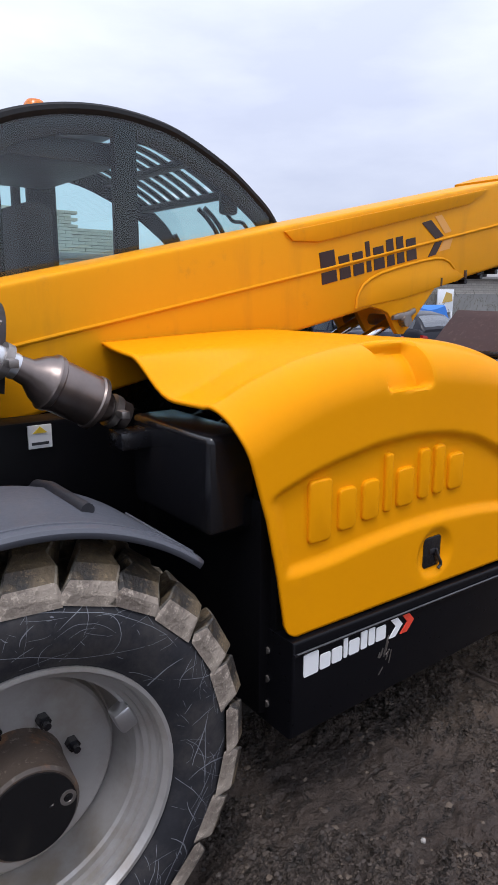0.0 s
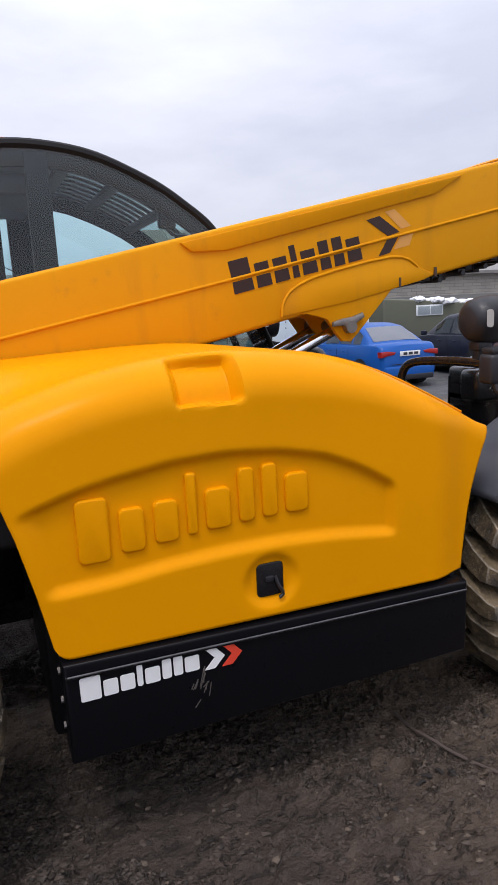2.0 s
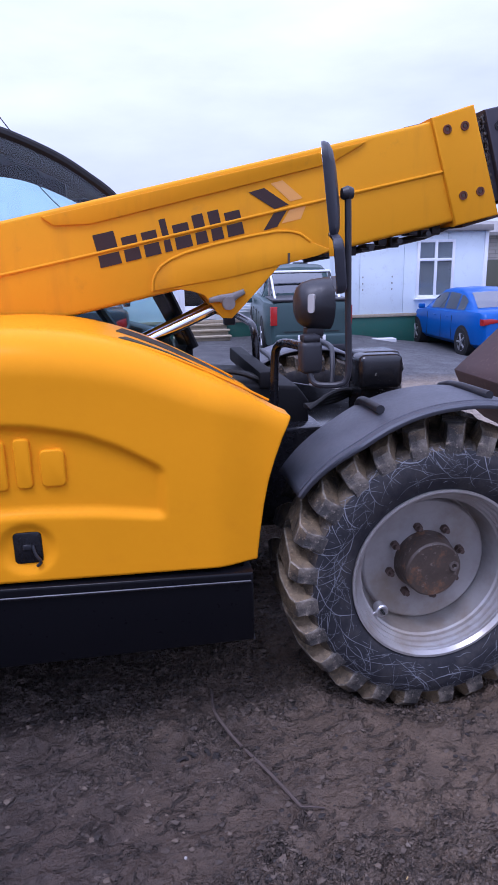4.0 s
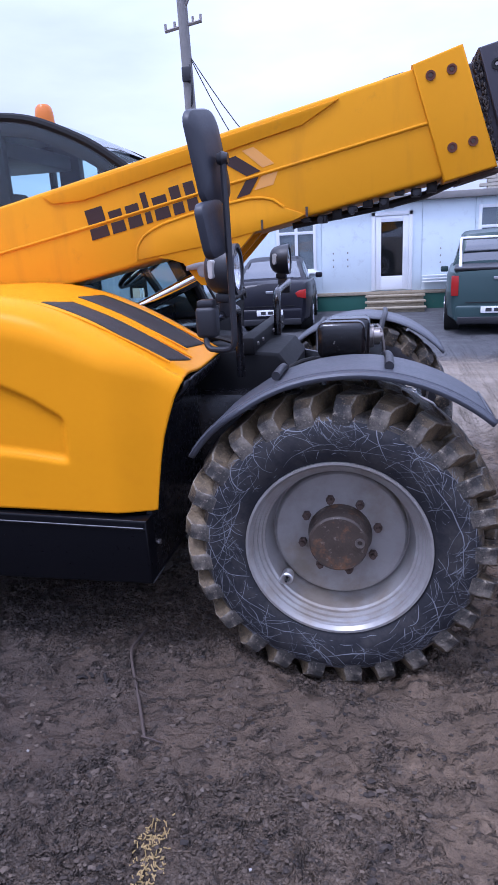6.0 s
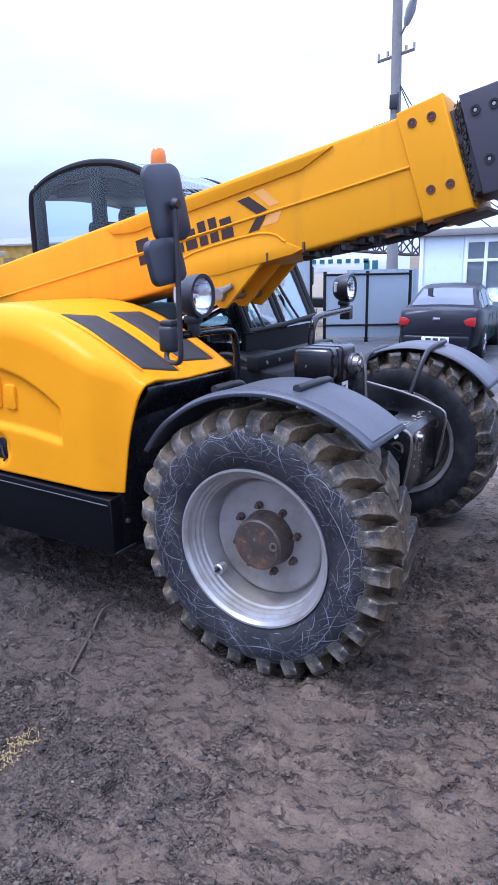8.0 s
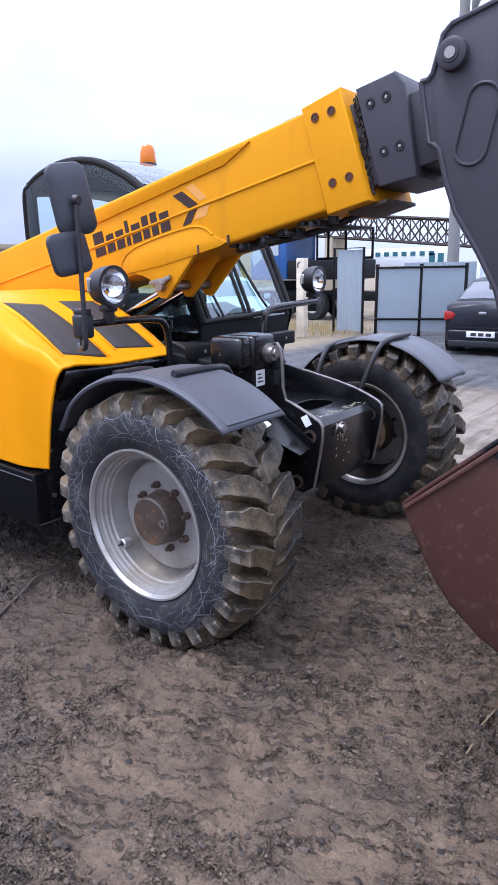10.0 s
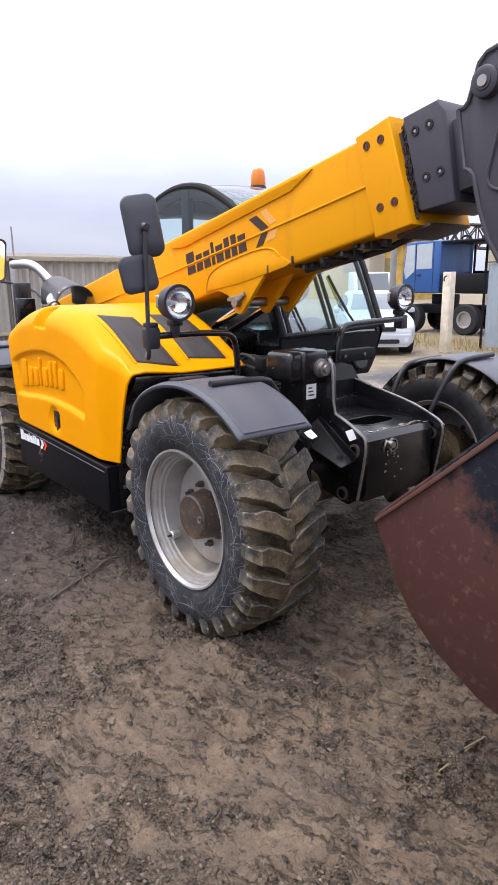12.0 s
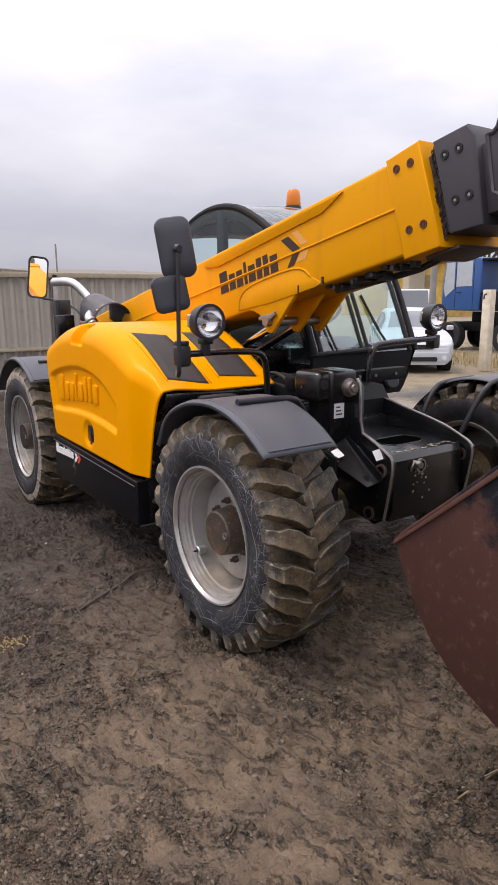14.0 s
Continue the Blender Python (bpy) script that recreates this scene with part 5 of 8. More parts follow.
def on_boom(s, h):
    """A place on the boom's side: s along it, h down from its top edge (minus)."""
    return (s * math.cos(SLOPE) - h * math.sin(SLOPE), 2.392 + s * math.sin(SLOPE) + h * math.cos(SLOPE))


def boom_coords(x, z):
    z -= 2.392
    return (x * math.cos(SLOPE) + z * math.sin(SLOPE), -x * math.sin(SLOPE) + z * math.cos(SLOPE))


BOOM0, BOOM1 = 0.957, 1.40
bm = bmesh.new()
prism(bm, [on_boom(-4.3, -0.47), on_boom(0.40, -0.47), on_boom(0.40, 0.0), on_boom(-4.1, 0.0), on_boom(-4.45, -0.16)], BOOM0, BOOM1, "xz", 0.022, 3)
boom = part("boom", bm, M_YELLOW_BOOM, machine, "yellow welded steel telescopic boom")
# upper overlay plate, its lower edge a welded line
top_plate = [on_boom(*boom_coords(-0.185, 2.311)), on_boom(*boom_coords(-0.311, 2.243)), on_boom(*boom_coords(-1.418, 1.990)), on_boom(*boom_coords(-1.577, 1.985))]
bm = bmesh.new()
prism(bm, [on_boom(-0.15, -0.024)] + top_plate + [on_boom(-1.67, -0.024)], BOOM0 - 0.011, BOOM0 + 0.01, "xz", 0.003)
part("overlay_plate", bm, M_YELLOW_BOOM, boom)
bm = bmesh.new()
tube(bm, [(*on_boom(-3.9, -0.20), 0)[:1] + (BOOM0 - 0.001, on_boom(-3.9, -0.20)[1]), (on_boom(-1.5, -0.225)[0], BOOM0 - 0.001, on_boom(-1.5, -0.225)[1]), (on_boom(0.22, -0.232)[0], BOOM0 - 0.001, on_boom(0.22, -0.232)[1])], 0.0075, 8)
part("weld_seam", bm, M_YELLOW_BOOM, boom)
low = [(-1.160, 1.690), (-1.152, 1.756), (-1.101, 1.818), (-0.969, 1.871), (-0.595, 1.948), (-0.47, 1.945), (-0.404, 1.899), (-0.30, 1.86)]
bm = bmesh.new()
prism(bm, [(x, z) for x, z in low] + [(-0.36, 1.835), (-0.56, 1.792), (-0.80, 1.742)], BOOM0 - 0.008, BOOM0 + 0.01, "xz", 0.004)
part("lower_plate", bm, M_YELLOW_BOOM, boom)
bm = bmesh.new()
tube(bm, [(x, BOOM0 - 0.006, z) for x, z in low[:7]], 0.0075, 8, 1)
part("weld_seam", bm, M_YELLOW_BOOM, boom)
# bracket for the lift cylinders
for y in (0.955, 1.17, 1.36):
    bm = bmesh.new()
    prism(bm, [(-1.06, 1.70), (-0.98, 1.685), (-0.92, 1.665), (-0.862, 1.585), (-0.835, 1.556), (-0.79, 1.552), (-0.755, 1.585), (-0.545, 1.80), (-0.52, 1.86)], y, y + 0.03, "xz", 0.004)
    part("bracket_plate", bm, M_YELLOW_BOOM, boom)
bm = bmesh.new()
cyl(bm, (-0.808, 0.915, 1.625), (-0.808, 1.40, 1.625), 0.030, seg=18)
part("lift_pin", bm, M_STEEL, boom)
bm = bmesh.new()
prism(bm, [(-0.90, 1.652), (-0.85, 1.665), (-0.79, 1.672), (-0.735, 1.690), (-0.725, 1.668), (-0.765, 1.645), (-0.79, 1.62), (-0.795, 1.595), (-0.825, 1.595), (-0.83, 1.62), (-0.85, 1.632), (-0.90, 1.63)], 0.93, 0.95, "xz", 0.004)
part("pin_keeper", bm, M_STEEL, boom)
for s in (-0.62, -0.40):
    bm = bmesh.new()
    x, z = on_boom(s, -0.46)
    box(bm, (x - 0.005, 0.944, z - 0.01), (x + 0.005, 0.96, z + 0.035))
    part("weld_tab", bm, M_RUST, boom)
# lift cylinders
for y in (1.03, 1.25):
    bm = bmesh.new()
    cyl(bm, (-0.83, y, 1.612), (-1.5, y, 1.32), 0.026, seg=18)
    part("cylinder_rod", bm, M_CHROME, machine, "chromed lift cylinder rod")
    bm = bmesh.new()
    cyl(bm, (-1.42, y, 1.355), (-2.4, y, 0.93), 0.055, seg=20)
    part("cylinder_barrel", bm, M_BLACK, machine)
# plain blocks where the maker's name is printed, split by the seam
s = boom_coords(-1.421, 1.954)[0]
for w, h in ((0.100, 0.145), (0.074, 0.108), (0.074, 0.108), (0.034, 0.145), (0.078, 0.108), (0.056, 0.13), (0.056, 0.13), (0.078, 0.108)):
    for lo, hi in ((-0.292, -0.239), (-0.222, -0.292 + h)):
        if hi - lo < 0.012:
            continue
        bm = bmesh.new()
        prism(bm, [on_boom(s + (0.0 if lo < -0.25 else 0.004), lo), on_boom(s + w, lo), on_boom(s + w, hi), on_boom(s + 0.004, hi)], BOOM0 - 0.003, BOOM0 + 0.002, "xz")
        part("decal_block", bm, M_DECAL, boom, smooth=False)
    s += w + 0.019
s0 = boom_coords(-0.70, 2.11)[0]
for pts in ([(0.006, 0.006), (0.080, 0.010), (0.178, -0.086), (0.108, -0.090)], [(0.104, -0.104), (0.172, -0.100), (0.102, -0.170), (0.036, -0.172)]):
    bm = bmesh.new()
    prism(bm, [on_boom(s0 + a, -0.128 + b) for a, b in pts], BOOM0 - 0.003, BOOM0 + 0.002, "xz")
    part("decal_arrow", bm, M_DECAL, boom, "dark printed arrow", smooth=False)
# faded print beyond the arrow
M_FADED = paint("faded yellow", (0.74, 0.345, 0.075), 0.5, 0.0)
for pts in ([(0.115, 0.022), (0.172, 0.024), (0.250, -0.072), (0.190, -0.074)], [(0.180, -0.106), (0.262, -0.102), (0.222, -0.160), (0.128, -0.160)]):
    bm = bmesh.new()
    prism(bm, [on_boom(s0 + a, -0.128 + b) for a, b in pts], BOOM0 - 0.0015, BOOM0 + 0.002, "xz")
    part("faded_patch", bm, M_FADED, boom, smooth=False)

# end collar of the outer section
bm = bmesh.new()
prism(bm, [on_boom(0.225, -0.492), on_boom(0.455, -0.488), on_boom(0.395, 0.028), on_boom(0.178, 0.012)], BOOM0 - 0.016, BOOM1 + 0.016, "xz", 0.010, 3)
collar = part("boom_collar", bm, M_YELLOW_BOOM, boom, "yellow wear-pad collar with four bolts")
for x, z in ((0.252, 2.391), (0.339, 2.407), (0.352, 2.099), (0.439, 2.118)):
    bm = bmesh.new()
    lathe(bm, [(0.004, 0.021), (-0.005, 0.021), (-0.005, 0.013), (-0.001, 0.013), (-0.001, 0.0)], (x, BOOM0 - 0.016, z), (x, 5, z), 16, False)
    bolt = part("collar_bolt", bm, M_BOLT_RED, collar)
    bm = bmesh.new()
    cyl(bm, (x, BOOM0 - 0.014, z), (x, BOOM0 - 0.020, z), 0.009, seg=6)
    part("bolt_head", bm, M_RUST, bolt)
# bare worn steel along the top edge
bm = bmesh.new()
prism(bm, [on_boom(0.04, -0.006), on_boom(0.15, -0.006), on_boom(0.14, 0.0012), on_boom(0.055, 0.0012)], BOOM0 + 0.018, BOOM0 + 0.05, "xz")
part("worn_edge", bm, M_RUST, boom)
# hose carrier under the boom
bm = bmesh.new()
for k in range(9):
    s = -0.42 + 0.075 * k
    h = -0.475 - 0.012 * (k % 2)
    x, z = on_boom(s, h)
    box(bm, (x - 0.02, 1.0 + 0.03 * (k % 3), z - 0.012 - 0.014 * (k % 3)), (x + 0.026, 1.10 + 0.03 * (k % 2), z + 0.01), 0.005)
    if k % 2:
        cyl(bm, (x, 0.985, z - 0.012), (x, 1.09, z - 0.012), 0.014, seg=10)
tube(bm, [(on_boom(-0.5, -0.48)[0], 1.15, on_boom(-0.5, -0.48)[1]), (on_boom(0.1, -0.52)[0], 1.15, on_boom(0.1, -0.52)[1]), (on_boom(0.3, -0.49)[0], 1.15, on_boom(0.3, -0.49)[1])], 0.018, 8, 1)
part("hose_carrier", bm, M_PLASTIC, boom)
bm = bmesh.new()
prism(bm, [on_boom(0.30, -0.51), on_boom(0.50, -0.503), on_boom(0.50, -0.488), on_boom(0.30, -0.49)], 1.02, 1.34, "xz", 0.003)
part("wear_plate", bm, M_RUST, boom)

# inner sections
bm = bmesh.new()
prism(bm, [on_boom(-0.6, -0.425), on_boom(0.66, -0.425), on_boom(0.66, -0.045), on_boom(-0.6, -0.045)], BOOM0 + 0.035, BOOM1 - 0.035, "xz", 0.012)
inner = part("inner_boom", bm, M_BOOMBLACK, machine, "dark dusty inner boom section")
bm = bmesh.new()
for k in range(210):
    s, h = 0.425 + random.random() * 0.04, -0.46 + random.random() * 0.44
    x, z = on_boom(s, h)
    r = random.uniform(0.002, 0.008)
    vs = bmesh.ops.create_icosphere(bm, subdivisions=1, radius=r)["verts"]
    for v in vs:
        v.co = Vector((v.co.x * 0.8 + x, v.co.y + BOOM0 + 0.028, v.co.z * random.uniform(0.6, 2.6) + z))
part("grease_dirt", bm, plain("greasy dirt", (0.032, 0.024, 0.019), 0.6, 0.0, 60, 0.8, 0.4), inner)
bm = bmesh.new()
prism(bm, [(0.578, 2.064), (0.760, 2.092), (0.684, 2.468), (0.636, 2.526), (0.447, 2.484)], BOOM0 + 0.006, BOOM1 - 0.006, "xz", 0.008, 3)
collar2 = part("inner_collar", bm, M_BOOMBLACK, machine, "dark grey collar of the inner boom section")
for x, z in ((0.524, 2.415), (0.601, 2.431), (0.598, 2.211), (0.673, 2.226)):
    bm = bmesh.new()
    lathe(bm, [(0.004, 0.022), (-0.005, 0.022), (-0.005, 0.013), (-0.001, 0.011), (-0.001, 0.0)], (x, BOOM0 + 0.006, z), (x, 5, z), 16, False)
    bolt = part("collar_bolt", bm, M_RUBBERSEAL, collar2)
    bm = bmesh.new()
    cyl(bm, (x, BOOM0 + 0.008, z), (x, BOOM0 + 0.002, z), 0.008, seg=6)
    part("bolt_head", bm, M_STEEL, bolt)
bm = bmesh.new()
prism(bm, [(0.60, 2.10), (0.95, 2.18), (0.86, 2.48), (0.53, 2.40)], BOOM0 + 0.045, BOOM1 - 0.045, "xz", 0.015)
part("boom_tip", bm, M_BOOMBLACK, machine)

# boom head
HEAD = [(0.775, 2.452), (0.805, 2.455), (0.825, 2.475), (0.862, 2.610), (0.895, 2.640), (1.08, 2.685), (1.20, 2.66), (1.34, 2.45), (1.42, 2.10), (1.46, 1.70), (1.44, 1.38), (1.36, 1.27), (1.26, 1.30), (1.20, 1.44), (1.145, 1.62), (1.06, 1.77), (0.955, 1.93), (0.905, 2.06), (0.885, 2.13), (0.868, 2.185), (0.845, 2.205), (0.822, 2.215)]
for k, y in enumerate((0.925, 1.395)):
    bm = bmesh.new()
    prism(bm, HEAD, y, y + 0.035, "xz", 0.006)
    plate = part("head_plate", bm, M_BOOMBLACK, machine, "dark grey cast boom head plate")
    if k == 0:
        bm = bmesh.new()
        tube(bm, [(x, y + 0.004, z) for x, z in HEAD + HEAD[:1]], 0.013, 8)
        part("plate_rim", bm, M_BOOMBLACK, plate)
        bm = bmesh.new()
        lathe(bm, [(0.0, 0.062), (-0.035, 0.060), (-0.040, 0.052), (-0.040, 0.036), (-0.045, 0.034), (-0.045, 0.0)], (0.911, y, 2.527), (0.911, 5, 2.527), 28, False)
        part("pin_boss", bm, M_BOOMBLACK, plate)
        bm = bmesh.new()
        cyl(bm, (0.911, y - 0.05, 2.527), (0.911, y, 2.527), 0.022, seg=16)
        part("pin_end", bm, M_STEEL, plate)
        bm = bmesh.new()
        out = rounded(0.13, 0.30, 0.06, 6)
        tube(bm, [(1.02 + a * 0.97 + b * 0.22, y - 0.001, 2.26 + b * 0.97 - a * 0.22) for a, b in out + out[:1]], 0.008, 8)
        part("pressed_oval", bm, M_BOOMBLACK, plate)
        bm = bmesh.new()
        lathe(bm, [(0.0, 0.055), (-0.03, 0.055), (-0.036, 0.045), (-0.036, 0.0)], (1.32, y, 1.36), (1.32, 5, 1.36), 24, False)
        part("lower_pin", bm, M_STEEL, plate)
bm = bmesh.new()
prism(bm, [(1.02, 2.50), (1.22, 2.42), (1.32, 1.70), (1.22, 1.55), (1.12, 1.75)], 0.97, 1.39, "xz", 0.02)
part("head_core", bm, M_BOOMBLACK, machine)

# ---------- bucket ----------
SHELL = [(1.92, 1.60), (1.63, 1.352), (1.40, 1.145), (1.197, 0.968), (1.245, 0.871), (1.305, 0.760), (1.375, 0.668), (1.472, 0.587), (1.632, 0.504), (1.85, 0.455), (2.15, 0.44), (2.50, 0.50)]
bm = bmesh.new()
prism(bm, SHELL[:-1] + [(2.50, 0.50), (2.45, 0.62), (2.05, 1.45)], 0.0, 0.025, "xz", 0.004)
side_plate = part("bucket_side", bm, M_BUCKET, machine, "worn brown bucket side with patches of black paint")
bm = bmesh.new()
prism(bm, [(1.92, 1.60), (1.63, 1.352), (1.40, 1.145), (1.197, 0.968), (1.203, 0.958), (1.408, 1.132), (1.642, 1.338), (1.932, 1.585)], -0.008, 0.0, "xz", 0.003)
part("rusty_strip", bm, M_BUCKET_EDGE, side_plate, "rusty reinforcing strip")
bm = bmesh.new()
prism(bm, SHELL[:-1] + [(2.50, 0.50), (2.45, 0.62), (2.05, 1.45)], 2.545, 2.57, "xz", 0.004)
part("bucket_side", bm, M_BUCKET, machine)
bm = bmesh.new()
grid(bm, lambda u, v: (table(u * (len(SHELL) - 1), [(i, p[0]) for i, p in enumerate(SHELL)]), 0.02 + 2.53 * v, table(u * (len(SHELL) - 1), [(i, p[1]) for i, p in enumerate(SHELL)])), 44, 2)
thicken(part("bucket_shell", bm, M_BUCKET, machine, "brown bucket back"), 0.016)
for y in (0.99, 1.33):
    bm = bmesh.new()
    prism(bm, [(1.25, 1.42), (1.40, 1.46), (1.62, 1.42), (1.62, 1.36), (1.40, 1.14), (1.30, 1.06), (1.24, 1.25)], y, y + 0.04, "xz", 0.004)
    part("bucket_hook", bm, M_BUCKET, machine)

# ---------- cab ----------
ARCH_RAW = [(-2.80, 1.50), (-2.80, 2.25), (-2.73, 2.365), (-2.60, 2.432), (-2.40, 2.482), (-2.20, 2.500), (-2.0, 2.485), (-1.83, 2.444), (-1.60, 2.342), (-1.45, 2.246), (-1.31, 2.130), (-1.205, 1.940), (-1.09, 1.70), (-0.965, 1.42), (-0.94, 1.36)]
ARCH = []
for a0, a1, a2, a3 in zip(ARCH_RAW[:1] + ARCH_RAW, ARCH_RAW, ARCH_RAW[1:], ARCH_RAW[2:] + ARCH_RAW[-1:]):
    for q in (0.0, 0.25, 0.5, 0.75):
        ARCH.append(tuple(0.5 * (2 * b + (c - a) * q + (2 * a - 5 * b + 4 * c - d) * q * q + (3 * b - a - 3 * c + d) * q ** 3) for a, b, c, d in zip(a0, a1, a2, a3)))
ARCH.append(ARCH_RAW[-1])


def cab_near(x):
    return 1.45


def cab_far(x):
    return 2.48 + 0.03 * smooth(x, -1.45, -0.95)


def arch_at(u):
    k = u * (len(ARCH) - 1)
    return table(k, [(i, p[0]) for i, p in enumerate(ARCH)]), table(k, [(i, p[1]) for i, p in enumerate(ARCH)])


cab = thing("cab", "", "")
cab.parent = machine
tagged(cab, "black operator cab with an arched roof and green tinted windows")


def cab_frame(side, inset):
    """One arched side frame: an outer tube, a broad dark band inside it, two pillars."""
    bm = bmesh.new()
    tube(bm, [(x, side(x) + inset, z) for x, z in [arch_at(i / 70) for i in range(71)]], 0.031 if side is cab_near else 0.022, 10)
    part("arch_frame", bm, M_BLACK_MATT, cab, "black arched window frame")
    bm = bmesh.new()

    def band(u, v):
        x, z = arch_at(0.04 + 0.93 * u)
        d = Vector((-1.75 - x, 1.50 - z)).normalized() * ((0.10 if side is cab_near else 0.06) - 0.02 * smooth(u, 0.45, 0.8)) * v
        return (x + d.x, side(x + d.x) + inset, z + d.y)
    grid(bm, band, 70, 2)
    thicken(part("window_border", bm, M_RUBBERSEAL, cab), 0.03, 0.0)
    for x, w in ((-2.135, 0.058), (-2.715, 0.034)):
        bm = bmesh.new()
        zt = max(z for xx, z in ARCH if abs(xx - x) < 0.16) - 0.03
        prism(bm, [(x - w, 1.40), (x + w, 1.40), (x + w * 0.9, zt), (x - w * 0.9, zt)], side(x) + inset - 0.025, side(x) + inset + 0.025, "xz", 0.008)
        part("pillar", bm, M_BLACK_MATT, cab)


cab_frame(cab_near, 0.0)
cab_frame(cab_far, 0.0)


def side_pane(side, off):
    bm = bmesh.new()

    def fn(u, v):
        x = -2.76 + (2.76 - 0.95) * u
        zt = table(x, [p for p in ARCH if p[0] > -2.79]) - 0.02
        return (x, side(x) + off, 1.38 + max(0.02, zt - 1.38) * v)
    grid(bm, fn, 40, 6)
    pane = part("side_window", bm, M_CABGLASS, cab, "green tinted side window")
    pane.visible_shadow = False


side_pane(cab_near, -0.029)
side_pane(cab_far, -0.006)
bm = bmesh.new()
prism(bm, [(-2.80, 1.40), (-2.74, 1.40), (-2.74, 2.36), (-2.80, 2.25)], 2.40, 2.45, "xz", 0.01)
prism(bm, [(-2.31, 1.40), (-2.27, 1.40), (-2.27, 2.45), (-2.31, 2.45)], 2.40, 2.45, "xz", 0.005)
prism(bm, [(-2.23, 1.40), (-2.07, 1.40), (-2.07, 2.45), (-2.23, 2.46)], 2.40, 2.45, "xz", 0.01)
part("door_frame", bm, M_BLACK_MATT, cab)
bm = bmesh.new()
grid(bm, lambda u, v: (-2.4 + 1.20 * u, cab_far(-2.4 + 1.20 * u) - 0.03, table(-2.4 + 1.20 * u, [p for p in ARCH if p[0] > -2.79]) - 0.02 - 0.10 * v), 30, 1)
part("door_arch", bm, M_BLACK_MATT, cab)

# roof skin, roof grille and windscreen
bm = bmesh.new()
grid(bm, lambda u, v: (lambda p: (p[0], cab_near(p[0]) + 0.02 + (cab_far(p[0]) - cab_near(p[0]) - 0.04) * v, p[1] + 0.012 + 0.03 * math.sin(math.pi * v)))(arch_at(0.08 + 0.36 * u)), 26, 10)
thicken(part("roof_skin", bm, paint("pale grey roof", (0.30, 0.31, 0.33), 0.35, 0.2), cab, "pale grey cab roof"), 0.02)
bm = bmesh.new()
grid(bm, lambda u, v: (lambda p: (p[0], cab_near(p[0]) + 0.02 + (cab_far(p[0]) - cab_near(p[0]) - 0.04) * v, p[1] + 0.004))(arch_at(0.62 + 0.38 * u)), 26, 6)
screen = part("windscreen", bm, M_SCREEN, cab, "sloping green tinted windscreen")
screen.visible_shadow = False
for k in range(9):
    y = 1.49 + 0.108 * k
    bm = bmesh.new()
    pts = [arch_at(0.43 + 0.19 * i / 10) for i in range(11)]
    grid(bm, lambda u, v: (table(u * 10, [(i, q[0]) for i, q in enumerate(pts)]), y + 0.050 * v, table(u * 10, [(i, q[1]) for i, q in enumerate(pts)]) - 0.02), 10, 1)
    thicken(part("roof_bar", bm, M_PLASTIC, cab), 0.012)
for u in (0.435, 0.53, 0.62):
    x, z = arch_at(u)
    bm = bmesh.new()
    box(bm, (x - 0.035, 1.47, z - 0.045), (x + 0.035, 2.45, z - 0.012), 0.008)
    part("roof_crossbar", bm, M_PLASTIC, cab)
for side in (cab_near, cab_far):
    bm = bmesh.new()
    tube(bm, [(x, side(x) + (0.07 if side is cab_near else -0.07), z - 0.004) for x, z in [arch_at(0.72 + 0.28 * i / 12) for i in range(13)]], 0.02, 8)
    part("screen_seal", bm, M_RUBBERSEAL, cab)
bm = bmesh.new()
grid(bm, lambda u, v: (lambda p: (p[0], cab_near(p[0]) + 0.02 + (cab_far(p[0]) - cab_near(p[0]) - 0.04) * v, p[1] + 0.012 + 0.025 * math.sin(math.pi * v)))(arch_at(0.44 + 0.18 * u)), 14, 8)
pane = part("roof_window", bm, M_CABGLASS, cab, "tinted roof window over the guard bars")
pane.visible_shadow = False
# lower cab body
bm = bmesh.new()
prism(bm, [(-2.82, 0.78), (-1.30, 0.78), (-1.25, 1.0), (-1.25, 1.40), (-2.82, 1.40)], 1.47, 2.45, "xz", 0.03, 3)
prism(bm, [(-1.30, 1.47), (-1.30, 2.45), (-1.02, 2.45), (-1.02, 1.47)], 1.02, 1.30, "xy", 0.02)
part("cab_body", bm, M_BLACK, cab)
# black front panel under the windscreen, drawn in towards its foot at the far side
FRONT_EDGE = [(1.03, 2.36), (1.08, 2.40), (1.16, 2.445), (1.30, 2.49), (1.42, 2.52)]
bm = bmesh.new()
prism(bm, [(1.44, 1.03), (2.36, 1.03)] + [(y, z) for z, y in FRONT_EDGE[1:]] + [(2.52, 1.40), (1.44, 1.37)], -0.985, -0.945, "yz", 0.008)
part("cab_front_panel", bm, M_BLACK_MATT, cab, "black front panel under the windscreen")
bm = bmesh.new()
tube(bm, [(-0.940, 1.46, 1.375), (-0.938, 1.95, 1.385), (-0.942, 2.50, 1.415)], 0.018, 8)
part("screen_sill", bm, M_RUBBERSEAL, cab)
# upright between the two front panes
for y in (1.925, 1.985):
    bm = bmesh.new()
    tube(bm, [(x + 0.006, y - 0.02 * (z - 1.4), z) for x, z in [arch_at(0.66 + 0.34 * i / 12) for i in range(13)]], 0.014, 8)
    part("screen_bar", bm, M_RUBBERSEAL, cab)
bm = bmesh.new()
tube(bm, [(-0.955, 2.50 + 0.005 * i, z) for i, z in ((0, 1.40), (1, 1.43))] + [(x + 0.004, 2.505, z) for x, z in [arch_at(1 - 0.36 * i / 12) for i in range(1, 13)]], 0.022, 8)
part("far_pillar", bm, M_RUBBERSEAL, cab)
# lamp on the front panel, seen from behind
bm = bmesh.new()
